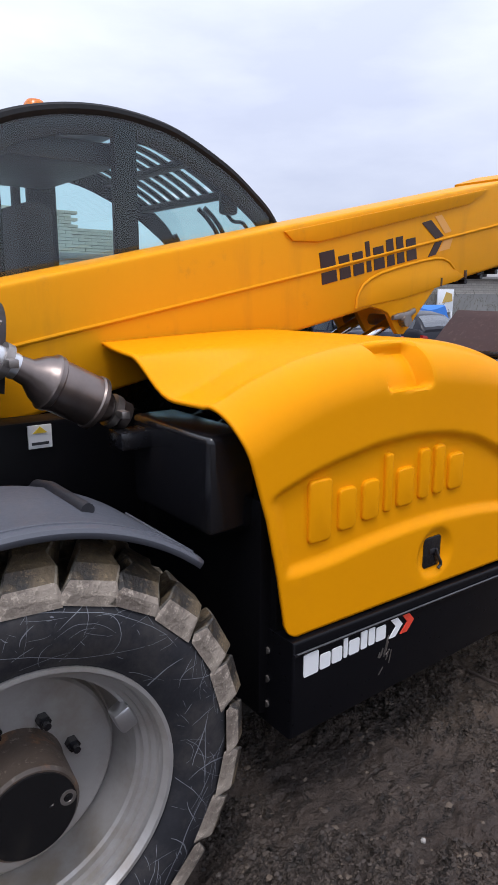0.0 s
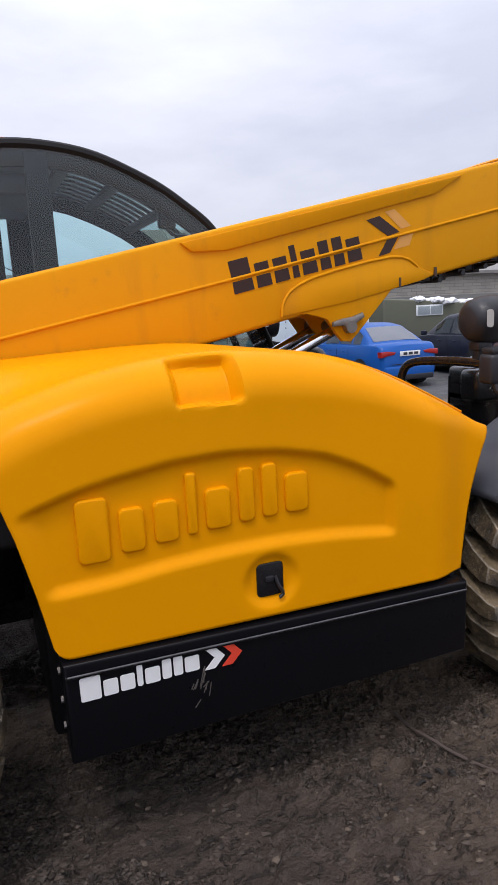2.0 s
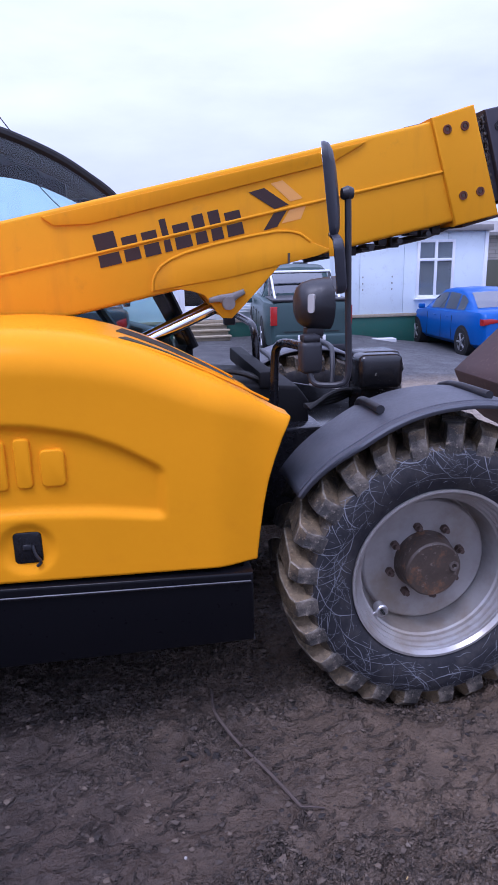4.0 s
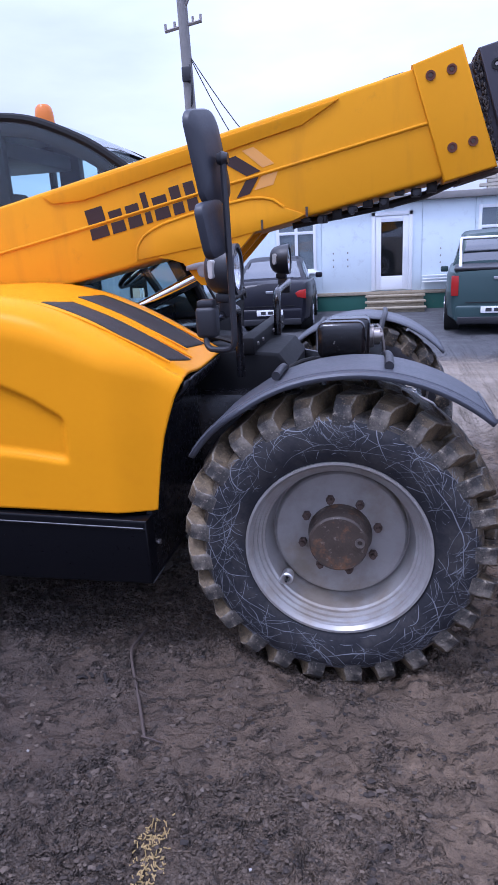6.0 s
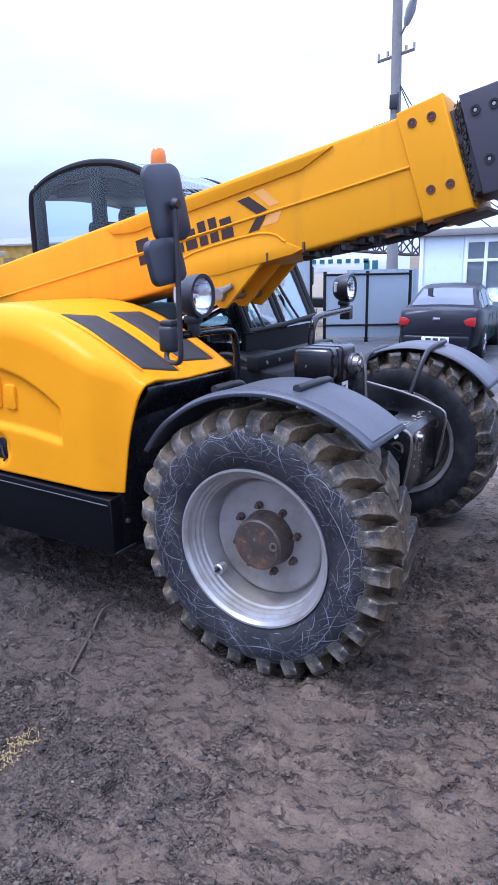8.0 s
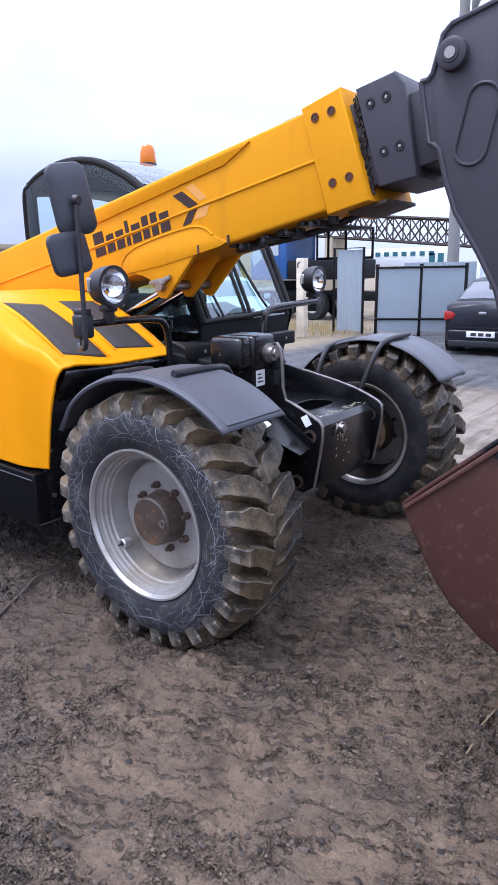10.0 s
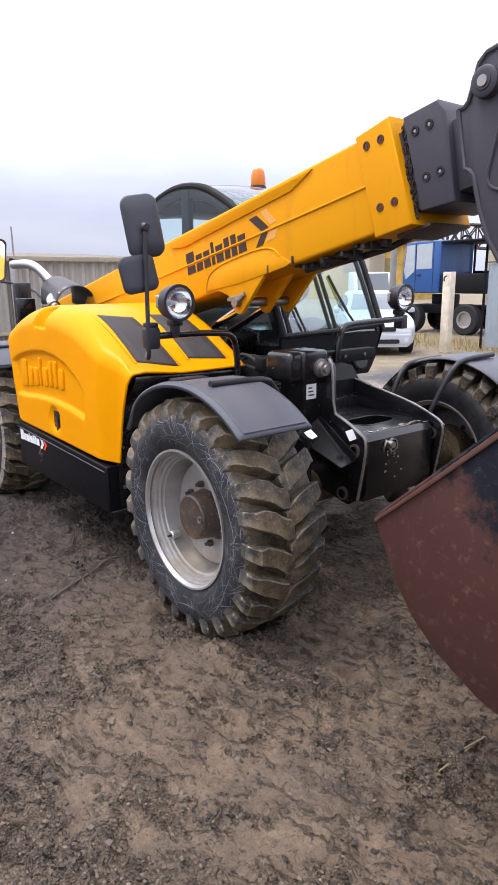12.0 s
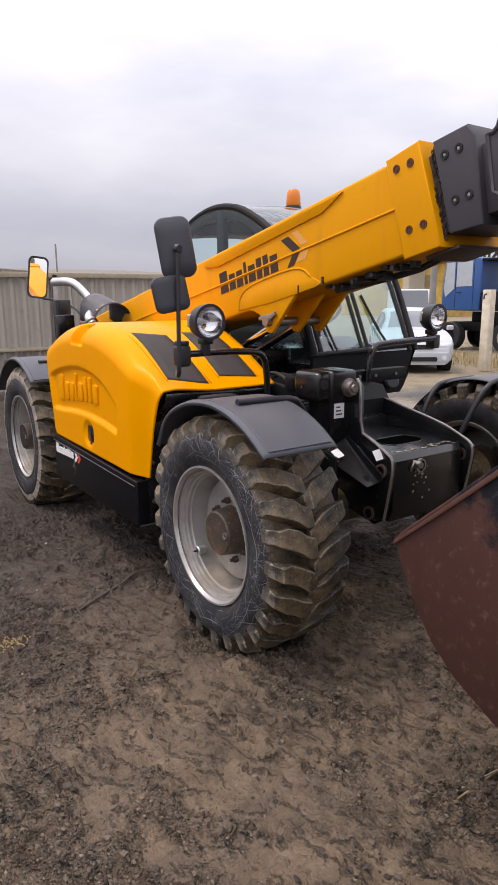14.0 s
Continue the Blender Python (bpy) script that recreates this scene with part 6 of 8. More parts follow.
lathe(bm, [(0.0, 0.05), (0.02, 0.062), (0.05, 0.064), (0.06, 0.05)], (-0.95, 2.23, 1.12), (-0.80, 2.19, 1.16), 20)
part("foot_lamp", bm, M_PLASTIC, cab)
# inside
bm = bmesh.new()
box(bm, (-2.45, 1.70, 1.35), (-1.95, 2.22, 1.52), 0.05, 3)
box(bm, (-2.52, 1.70, 1.45), (-2.36, 2.22, 2.15), 0.05, 3)
part("seat", bm, plain("dark seat cloth", (0.03, 0.026, 0.027), 0.9), cab, "dark cloth operator seat")
bm = bmesh.new()
c = Vector((-1.50, 1.96, 1.62))
tilt = Euler((0, radians(-35), 0)).to_matrix()
ring = [c + tilt @ Vector((0.19 * math.cos(2 * math.pi * i / 28), 0.19 * math.sin(2 * math.pi * i / 28), 0)) for i in range(29)]
tube(bm, ring, 0.016, 8)
tube(bm, [ring[0], c, ring[14]], 0.012, 6)
tube(bm, [c, c + Vector((0.22, 0, -0.34))], 0.03, 8)
part("steering_wheel", bm, M_PLASTIC, cab)
bm = bmesh.new()
prism(bm, [(-1.40, 1.30), (-1.02, 1.30), (-1.05, 1.40), (-1.28, 1.47)], 1.80, 2.12, "xz", 0.02)
part("dashboard", bm, M_PLASTIC, cab)
bm = bmesh.new()
box(bm, (-2.72, 1.50, 2.33), (-2.66, 2.40, 2.40), 0.02)
box(bm, (-2.62, 1.52, 2.30), (-2.12, 2.40, 2.40), 0.02)
part("headliner", bm, M_PLASTIC, cab)
bm = bmesh.new()
box(bm, (-1.560, 1.50, 2.145), (-1.470, 1.56, 2.262), 0.018)
tube(bm, [(-1.515, 1.54, 2.15), (-1.47, 1.55, 2.115), (-1.41, 1.55, 2.12), (-1.38, 1.55, 2.09)], 0.010, 6, 1)
part("inside_mirror", bm, M_PLASTIC, cab)
# beacon
bm = bmesh.new()
lathe(bm, [(0, 0.075), (0.035, 0.072), (0.04, 0.06)], (-2.215, 2.26, 2.535), (-2.215, 2.26, 9), 24)
beacon = part("beacon", bm, M_BLACK, machine, "amber rotating beacon on the cab roof")
bm = bmesh.new()
lathe(bm, [(0.038, 0.062), (0.05, 0.066), (0.12, 0.062), (0.16, 0.054), (0.178, 0.038), (0.183, 0.0)], (-2.215, 2.26, 2.535), (-2.215, 2.26, 9), 24, False)
part("beacon_dome", bm, M_AMBER, beacon, "orange beacon dome")
# wipers on the windscreen top
for arm, blade in (([(-0.93, 1.66, 1.39), (-0.975, 1.63, 1.50), (-1.055, 1.60, 1.66)], [(-0.985, 1.53, 1.50), (-1.055, 1.60, 1.66), (-1.11, 1.66, 1.78)]),
                   ([(-0.93, 2.20, 1.40), (-1.0, 2.12, 1.55), (-1.06, 2.09, 1.67)], [(-0.985, 2.14, 1.52), (-1.06, 2.09, 1.67), (-1.12, 2.06, 1.79)])):
    bm = bmesh.new()
    tube(bm, arm, 0.009, 6, 1)
    wiper = part("wiper", bm, M_PLASTIC, cab)
    bm = bmesh.new()
    tube(bm, blade, 0.010, 6)
    part("wiper_blade", bm, M_RUBBERSEAL, wiper)
# front guard rail before the cab
for pts in ([(-0.56, 1.60, 1.12), (-0.56, 1.61, 1.36), (-0.565, 1.66, 1.445), (-0.57, 1.75, 1.465), (-0.585, 2.30, 1.475)],):
    bm = bmesh.new()
    tube(bm, pts, 0.022, 12, 2)
    part("guard_rail", bm, M_BLACK, machine, "bent black tube rail")


# ---------- lamps and mirrors ----------
M_UPVC_LAMP = plain("white lamp glass", (0.8, 0.8, 0.78), 0.3, vary=0.03)

def work_lamp(x, y, z, r):
    bm = bmesh.new()
    lathe(bm, [(-0.132, 0.0), (-0.131, r * 0.50), (-0.122, r * 0.72), (-0.102, r * 0.90), (-0.065, r * 1.01), (-0.02, r * 1.06), (0.0, r * 1.06), (0.0, r * 0.9), (-0.01, r * 0.89)], (x, y, z), (x + 1, y, z), 36, False)
    lamp = part("work_lamp", bm, M_PLASTIC, machine, "round black work lamp")
    bm = bmesh.new()
    lathe(bm, [(-0.010, r * 0.90), (-0.035, r * 0.80), (-0.062, r * 0.52), (-0.072, r * 0.2), (-0.072, 0.0)], (x, y, z), (x + 1, y, z), 32, False)
    part("reflector", bm, M_CHROME, lamp, "bright bowl reflector")
    bm = bmesh.new()
    cyl(bm, (x - 0.07, y, z), (x - 0.03, y, z), 0.012, 0.008, 10)
    part("bulb", bm, M_UPVC_LAMP, lamp)
    bm = bmesh.new()
    lathe(bm, [(-0.009, r * 0.9), (-0.003, r * 0.6), (0.0, 0.0)], (x, y, z), (x + 1, y, z), 32, False)
    part("lens", bm, M_LAMPGLASS, lamp, "clear lens").visible_shadow = False
    bm = bmesh.new()
    at = pose(x - 0.090, y - 0.086, z + 0.008, 0, 0, 56)
    prism(bm, rounded(0.026, 0.070, 0.012, 4), -0.008, 0.02, "yz")
    bmesh.ops.transform(bm, matrix=at, verts=bm.verts[:])
    part("rear_sticker", bm, plain("grey sticker", (0.45, 0.44, 0.42), 0.5), lamp, smooth=False)
    bm = bmesh.new()
    box(bm, (x - 0.085, y - 0.022, z - r - 0.09), (x - 0.035, y + 0.022, z - r + 0.02), 0.008)
    box(bm, (x - 0.095, y - 0.034, z - r - 0.03), (x - 0.025, y + 0.034, z - r + 0.006), 0.008)
    part("lamp_bracket", bm, M_PLASTIC, lamp)
    return lamp


work_lamp(-0.50, 0.317, 1.647, 0.094)
work_lamp(-0.575, 2.325, 1.625, 0.094)
bm = bmesh.new()
tube(bm, [(-0.595, 0.19, 1.470), (-0.575, 0.30, 1.472), (-0.58, 0.45, 1.472), (-0.60, 0.68, 1.462), (-0.615, 0.76, 1.435), (-0.62, 0.79, 1.36), (-0.62, 0.80, 1.12)], 0.020, 12, 2)
part("lamp_arm", bm, M_BLACK, machine, "bent black lamp and mirror arm")
bm = bmesh.new()
box(bm, (-0.648, 0.150, 1.400), (-0.566, 0.232, 1.520), 0.018, 3)
box(bm, (-0.640, 0.158, 1.515), (-0.574, 0.224, 1.545), 0.010)
part("indicator_box", bm, M_PLASTIC, machine, "black indicator lamp box")
bm = bmesh.new()
box(bm, (-0.655, 2.29, 1.40), (-0.575, 2.36, 1.50), 0.01)
part("indicator_box", bm, M_PLASTIC, machine)
bm = bmesh.new()
tube(bm, [(-0.492, 0.118, 2.035), (-0.490, 0.114, 1.90), (-0.487, 0.108, 1.62), (-0.483, 0.102, 1.43), (-0.486, 0.104, 1.385), (-0.505, 0.110, 1.362), (-0.580, 0.142, 1.358), (-0.604, 0.156, 1.368), (-0.612, 0.165, 1.39), (-0.612, 0.18, 1.43)], 0.0120, 10, 1)
part("mirror_rod", bm, M_PLASTIC, machine, "bent black mirror rod")
bm = bmesh.new()
lathe(bm, [(-0.02, 0.018), (0.0, 0.026), (0.02, 0.018)], (-0.494, 0.120, 2.032), (1, 0.120, 2.032), 14)
part("mirror_joint", bm, M_PLASTIC, machine)


def rear_mirror(cx, cy, cz, w, h, r, yaw, pitch, roll, flat_back=False):
    """A mirror with a rounded black shell; its glass faces local -x."""
    out = rounded(w, h, r, 6)
    rings = []
    bm = bmesh.new()
    steps = ((-0.030, 0.955), (-0.033, 1.0), (-0.012, 1.0), (-0.004, 0.97), (0.002, 0.86), (0.004, 0.60)) if flat_back else ((-0.030, 0.955), (-0.033, 1.0), (-0.024, 1.0), (-0.012, 0.96), (0.000, 0.80), (0.006, 0.45))
    for x, k in steps:
        rings.append([bm.verts.new((x, a * k, b * (k if k < 0.9 else k))) for a, b in out])
    n = len(out)
    for p, q in zip(rings, rings[1:]):
        for i in range(n):
            bm.faces.new((p[i], p[(i + 1) % n], q[(i + 1) % n], q[i]))
    bm.faces.new(rings[-1])
    bm.faces.new(list(reversed(rings[0])))
    bmesh.ops.recalc_face_normals(bm, faces=bm.faces[:])
    shell = part("rear_mirror", bm, M_SHELL, machine, "black plastic rear-view mirror")
    bm = bmesh.new()
    prism(bm, [(a * 0.84, b * 0.90) for a, b in out], -0.0345, -0.0295, "yz")
    part("mirror_glass", bm, M_MIRROR, shell, "mirror glass", smooth=False)
    shell.matrix_basis = pose(cx, cy, cz, roll, pitch, yaw)


rear_mirror(-0.530, 0.132, 2.044, 0.192, 0.320, 0.052, -19, -6, 8)
rear_mirror(-0.518, 0.090, 1.803, 0.192, 0.192, 0.040, -11, -6, 10, True)
rear_mirror(-4.60, 0.66, 1.99, 0.21, 0.44, 0.055, 175.5, 0.8, 7)
bm = bmesh.new()
tube(bm, [(-4.58, 0.69, 1.775), (-4.53, 0.72, 1.765), (-4.45, 0.76, 1.76), (-4.2, 0.88, 1.70), (-4.0, 0.95, 1.55)], 0.012, 8, 1)
part("mirror_rod", bm, M_PLASTIC, machine)

# ---------- exhaust ----------
axis = Vector((-0.41, 0, 0.22)).normalized()
base = Vector((-2.595, 0.60, 1.362))
bm = bmesh.new()
lathe(bm, [(0.0, 0.048), (0.03, 0.048), (0.03, 0.036), (0.07, 0.036), (0.075, 0.05), (0.10, 0.054), (0.110, 0.080), (0.115, 0.088), (0.130, 0.088), (0.135, 0.083), (0.265, 0.083), (0.27, 0.089), (0.285, 0.089), (0.29, 0.081), (0.315, 0.070), (0.35, 0.042), (0.40, 0.036)], base, base + axis, 32)
silencer = part("silencer", bm, plain("heat-stained steel", (0.20, 0.165, 0.15), 0.32, 0.9, 9, 0.6, 0.1), machine, "heat-stained steel exhaust silencer")
for s in (0.05, 0.43):
    bm = bmesh.new()
    p = base + axis * s
    lathe(bm, [(-0.012, 0.040), (-0.012, 0.055), (0.012, 0.055), (0.012, 0.040)], p, p + axis, 24, False)
    box(bm, (p.x - 0.014, p.y - 0.10, p.z - 0.012), (p.x + 0.014, p.y - 0.055, p.z + 0.012), 0.003)
    part("clamp", bm, M_STEEL, silencer)
bm = bmesh.new()
tube(bm, [base + axis * 0.39, base + axis * 0.52, (-3.18, 0.70, 1.655), (-3.30, 0.76, 1.715), (-3.375, 0.72, 1.80), (-3.44, 0.65, 1.90), (-3.50, 0.60, 1.93), (-3.80, 0.57, 1.925)], 0.040, 18, 2)
part("tail_pipe", bm, M_BRIGHT, silencer, "bright bent tail pipe")
for lo, hi in (((-2.66, 0.50, 1.27), (-2.52, 0.60, 1.33)), ((-3.65, 0.50, 1.42), (-3.55, 0.66, 1.62))):
    bm = bmesh.new()
    box(bm, lo, hi, 0.01)
    part("silencer_bracket", bm, M_BLACK, machine)
# half-round heat shield over the silencer's upper end, open towards the front
bm = bmesh.new()


def shield(u, v):
    a = math.pi * (1 - v)
    p = Vector((-2.97, 0.800, 1.565)).lerp(Vector((-3.36, 0.79, 1.68)), u)
    r = 0.175 - 0.030 * u
    drop = 0.10 * max(0.0, 1 - math.sin(a) * 3)
    return (p.x + 0.05 * math.sin(a), p.y + r * math.cos(a), p.z + r * 0.92 * math.sin(a) - drop)


grid(bm, shield, 6, 20)
hood = thicken(part("heat_shield", bm, plain("dark grey heat shield", (0.075, 0.068, 0.072), 0.42, 0.55, 14, 0.35), machine, "dark grey half-round exhaust heat shield"), 0.006)
for v in (0.2, 0.5, 0.8):
    x, y, z = shield(0.06, v)
    bm = bmesh.new()
    cyl(bm, (x, y, z), (x + 0.004, y + 0.012 * (0.5 - v) * -2, z + 0.012), 0.009, seg=8)
    part("bolt", bm, M_STEEL, hood)
bm = bmesh.new()
box(bm, (-3.30, 0.66, 1.34), (-3.02, 0.90, 1.52), 0.03, 3)
part("silencer_body", bm, M_DEEP, machine)
bm = bmesh.new()
box(bm, (-3.98, 0.60, 1.36), (-3.90, 0.76, 1.76), 0.015)
box(bm, (-3.895, 0.64, 1.62), (-3.875, 0.72, 1.74), 0.006)
part("rear_lamp_box", bm, M_PLASTIC, machine, "black rear lamp box")

# ---------- site office ----------
def brick_mat(name, a, b, mortar, w=0.5, h=0.2):
    m = Nodes(name)
    n = m.t.nodes.new("ShaderNodeTexBrick")
    n.inputs["Scale"].default_value = 1.0
    n.inputs["Brick Width"].default_value, n.inputs["Row Height"].default_value = w, h
    n.inputs["Mortar Size"].default_value = 0.012
    n.inputs["Color1"].default_value, n.inputs["Color2"].default_value, n.inputs["Mortar"].default_value = (*a, 1), (*b, 1), (*mortar, 1)
    m.link(m.mapped((1, 1, 1), (radians(90), 0, 0)), n.inputs["Vector"])
    m.set(color=m.mix(m.math("MULTIPLY", m.noise(1.5, 6), 0.5), n.outputs["Color"], (0.16, 0.15, 0.14)), rough=0.9, normal=m.bump(n.outputs["Fac"], -0.4, 0.02))
    return m.mat


M_PANEL = paint("white wall panel", (0.71, 0.80, 0.84), 0.5, 0.0, dirt=(0.30, 0.30, 0.30), dirt_amount=0.35)
M_GREEN = paint("green base paint", (0.012, 0.085, 0.062), 0.6, 0.0, dirt_amount=0.4)
M_UPVC = plain("white window plastic", (0.80, 0.82, 0.84), 0.35, vary=0.03)
M_WOOD = plain("grey weathered planks", (0.33, 0.28, 0.20), 0.8, scale=14, vary=0.3, bump=0.3)
M_ROOF = plain("grey roof edge", (0.22, 0.21, 0.20), 0.8, scale=6, vary=0.25)
M_CURTAIN = plain("grey curtain", (0.62, 0.64, 0.66), 0.9, scale=20)
WALL_Y = 14.6

office = thing("site_office", "white panelled site office with a green base and plastic windows", "building")
x = -3.62
widths = [1.0, 1.15, 1.25, 1.15, 1.2, 1.2, 1.2, 1.2, 1.2, 1.07]
for w in widths:
    bm = bmesh.new()
    box(bm, (x + 0.006, WALL_Y, 0.44), (x + w - 0.006, WALL_Y + 0.12, 2.50), 0.004)
    part("wall_panel", bm, M_PANEL, office)
    x += w
OFFICE_END = x
bm = bmesh.new()
box(bm, (-3.62, WALL_Y + 0.03, 0.0), (OFFICE_END, WALL_Y + 3.0, 2.48))
part("wall", bm, M_PANEL, office)
bm = bmesh.new()
box(bm, (-3.62, WALL_Y - 0.02, -0.55), (OFFICE_END, WALL_Y + 0.1, 0.36), 0.01)
part("base", bm, M_GREEN, office, "green painted base")
bm = bmesh.new()
box(bm, (-3.62, WALL_Y - 0.05, 0.36), (OFFICE_END, WALL_Y + 0.1, 0.44), 0.01)
part("sill_beam", bm, M_WOOD, office)
bm = bmesh.new()
box(bm, (-3.75, WALL_Y - 0.18, 2.50), (OFFICE_END + 0.1, WALL_Y + 3.1, 2.66), 0.02)
part("roof", bm, M_ROOF, office)
for x in (-3.63, OFFICE_END):
    bm = bmesh.new()
    box(bm, (x - 0.05, WALL_Y - 0.05, 0.0), (x + 0.05, WALL_Y + 0.1, 2.5), 0.01)
    part("corner_post", bm, M_UPVC, office)


def office_window(x0, x1, z0, z1):
    pieces = []
    f = 0.07
    y0, y1 = WALL_Y - 0.04, WALL_Y + 0.02
    xm, zm = (x0 + x1) / 2, z0 + (z1 - z0) * 0.66
    for lo, hi in (((x0, z0), (x0 + f, z1)), ((x1 - f, z0), (x1, z1)), ((x0, z0), (x1, z0 + f)), ((x0, z1 - f), (x1, z1)), ((xm - f / 2, z0), (xm + f / 2, z1)), ((x0, zm - f / 2), (x1, zm + f / 2))):
        pieces.append((lo, hi))
    bm = bmesh.new()
    box(bm, (x0 + 0.02, WALL_Y - 0.004, z0 + 0.02), (x1 - 0.02, WALL_Y + 0.03, z1 - 0.02))
    win = part("window", bm, M_CURTAIN, office, "white plastic window with four panes", smooth=False)
    for k, (lo, hi) in enumerate(pieces):
        bm = bmesh.new()
        e = 0.003 * (k in (0, 1, 4))
        box(bm, (lo[0] - e, y0 - e, lo[1] - e), (hi[0] + e, y1 + e, hi[1] + e), 0.006)
        part("window_frame", bm, M_UPVC, win)
    for a, b in ((x0 + f, xm - f / 2), (xm + f / 2, x1 - f)):
        for c, d in ((z0 + f, zm - f / 2), (zm + f / 2, z1 - f)):
            bm = bmesh.new()
            box(bm, (a, WALL_Y - 0.022, c), (b, WALL_Y - 0.016, d))
            part("pane", bm, M_WINGLASS, win, smooth=False).visible_shadow = False
    bm = bmesh.new()
    box(bm, (x0 - 0.05, WALL_Y - 0.12, z0 - 0.04), (x1 + 0.05, WALL_Y, z0), 0.006)
    part("window_sill", bm, M_UPVC, win)


office_window(-2.58, -1.60, 0.98, 2.40)
office_window(6.08, 7.12, 0.82, 2.30)
office_window(2.2, 3.2, 0.90, 2.32)
# door
bm = bmesh.new()
for lo, hi in (((-0.26, 0.46), (-0.17, 2.29)), ((0.62, 0.46), (0.71, 2.29)), ((-0.26, 2.20), (0.71, 2.29))):
    box(bm, (lo[0], WALL_Y - 0.05, lo[1]), (hi[0], WALL_Y + 0.02, hi[1]), 0.006)
door = part("door", bm, M_UPVC, office, "white plastic glazed door")
bm = bmesh.new()
for lo, hi in (((-0.165, 0.47), (-0.03, 2.19)), ((0.48, 0.47), (0.615, 2.19)), ((-0.03, 0.47), (0.48, 0.80)), ((-0.03, 2.06), (0.48, 2.19))):
    box(bm, (lo[0], WALL_Y - 0.035, lo[1]), (hi[0], WALL_Y + 0.0, hi[1]), 0.005)
part("door_leaf", bm, M_UPVC, door)
bm = bmesh.new()
box(bm, (-0.03, WALL_Y - 0.020, 0.80), (0.48, WALL_Y - 0.014, 2.06))
part("door_pane", bm, M_WINGLASS, door, smooth=False)
# dark sheet paints the unlit room behind the glass
bm = bmesh.new()
box(bm, (-0.03, WALL_Y - 0.008, 0.80), (0.48, WALL_Y - 0.002, 2.06))
part("door_back", bm, plain("dark room", (0.05, 0.04, 0.038), 0.8), door, smooth=False)
bm = bmesh.new()
tube(bm, [(0.51, WALL_Y - 0.03, 1.20), (0.51, WALL_Y - 0.10, 1.22), (0.51, WALL_Y - 0.10, 1.45), (0.51, WALL_Y - 0.03, 1.47)], 0.014, 8, 1)
part("door_handle", bm, M_UPVC, door)
bm = bmesh.new()
box(bm, (0.12, WALL_Y - 0.10, 2.36), (0.26, WALL_Y, 2.43), 0.02)
part("wall_lamp", bm, M_PLASTIC, office)
for k in range(3):
    bm = bmesh.new()
    z = 0.12 * (k + 1)
    for j in range(2):
        box(bm, (-0.40, WALL_Y - 0.30 - 0.28 * (2 - k) + 0.13 * j, z - 0.045), (1.02, WALL_Y - 0.30 - 0.28 * (2 - k) + 0.12 + 0.13 * j, z), 0.008)
    box(bm, (-0.36, WALL_Y - 0.26 - 0.28 * (2 - k), 0), (0.98, WALL_Y - 0.08, z - 0.05), 0.004)
    part("step", bm, M_WOOD, office, "weathered plank step")
for k in range(3):
    bm = bmesh.new()
    box(bm, (0.95, WALL_Y - 0.14, 0.62 + 0.07 * k), (2.2, WALL_Y - 0.06, 0.65 + 0.07 * k), 0.005)
    part("hand_rail", bm, M_UPVC, office)
# small vents and screw plates
for x in (-1.2, -0.85, 1.35, 3.7, 4.6, 5.4):
    bm = bmesh.new()
    for k in range(3):
        box(bm, (x, WALL_Y - 0.012, 1.05 + 0.16 * k), (x + 0.03, WALL_Y, 1.09 + 0.16 * k), 0.003)
    part("wall_vent", bm, M_ROOF, office)
bm = bmesh.new()
box(bm, (4.2, 13.6, -0.30), (5.2, 13.9, -0.10), 0.02)
tagged(finish("concrete_slab", bm, plain("pale slab", (0.55, 0.55, 0.55), 0.8)), "pale concrete slab lying on the asphalt", "slab")


# ---------- cars ----------
def loft(bm, rows):
    rings = [[bm.verts.new(p) for p in row] for row in rows]
    for a, b in zip(rings, rings[1:]):
        for i in range(len(a) - 1):
            bm.faces.new((a[i], a[i + 1], b[i + 1], b[i]))
    return rings


SEDAN = dict(top=[(0, 0.80), (0.015, 0.96), (0.05, 1.02), (0.18, 1.02), (0.3, 0.97), (0.7, 0.95), (0.80, 0.90), (0.93, 0.80), (0.985, 0.66), (1.0, 0.52)],
             roof=[(0.10, 0.99), (0.17, 1.18), (0.27, 1.40), (0.36, 1.455), (0.45, 1.46), (0.55, 1.42), (0.63, 1.25), (0.735, 0.94)], side=[(0.215, 0.30), (0.315, 0.445), (0.46, 0.625)], rear=(0.125, 0.255), front=(0.575, 0.715))
HATCH = dict(top=[(0, 0.70), (0.012, 0.90), (0.04, 0.98), (0.3, 0.95), (0.7, 0.93), (0.80, 0.88), (0.93, 0.78), (0.985, 0.64), (1.0, 0.5)],
             roof=[(0.015, 0.97), (0.07, 1.18), (0.15, 1.36), (0.28, 1.44), (0.42, 1.45), (0.53, 1.40), (0.62, 1.22), (0.725, 0.92)], side=[(0.115, 0.27), (0.285, 0.435), (0.45, 0.615)], rear=(0.03, 0.13), front=(0.56, 0.705))
PICKUP = dict(top=[(0, 1.0), (0.01, 1.10), (0.36, 1.12), (0.7, 1.12), (0.80, 1.10), (0.94, 1.02), (0.985, 0.85), (1.0, 0.65)],
              roof=[(0.36, 1.10), (0.385, 1.45), (0.42, 1.70), (0.50, 1.76), (0.58, 1.74), (0.64, 1.58), (0.735, 1.10)], side=[(0.40, 0.50), (0.515, 0.64)], rear=(0.365, 0.405), front=(0.60, 0.72))


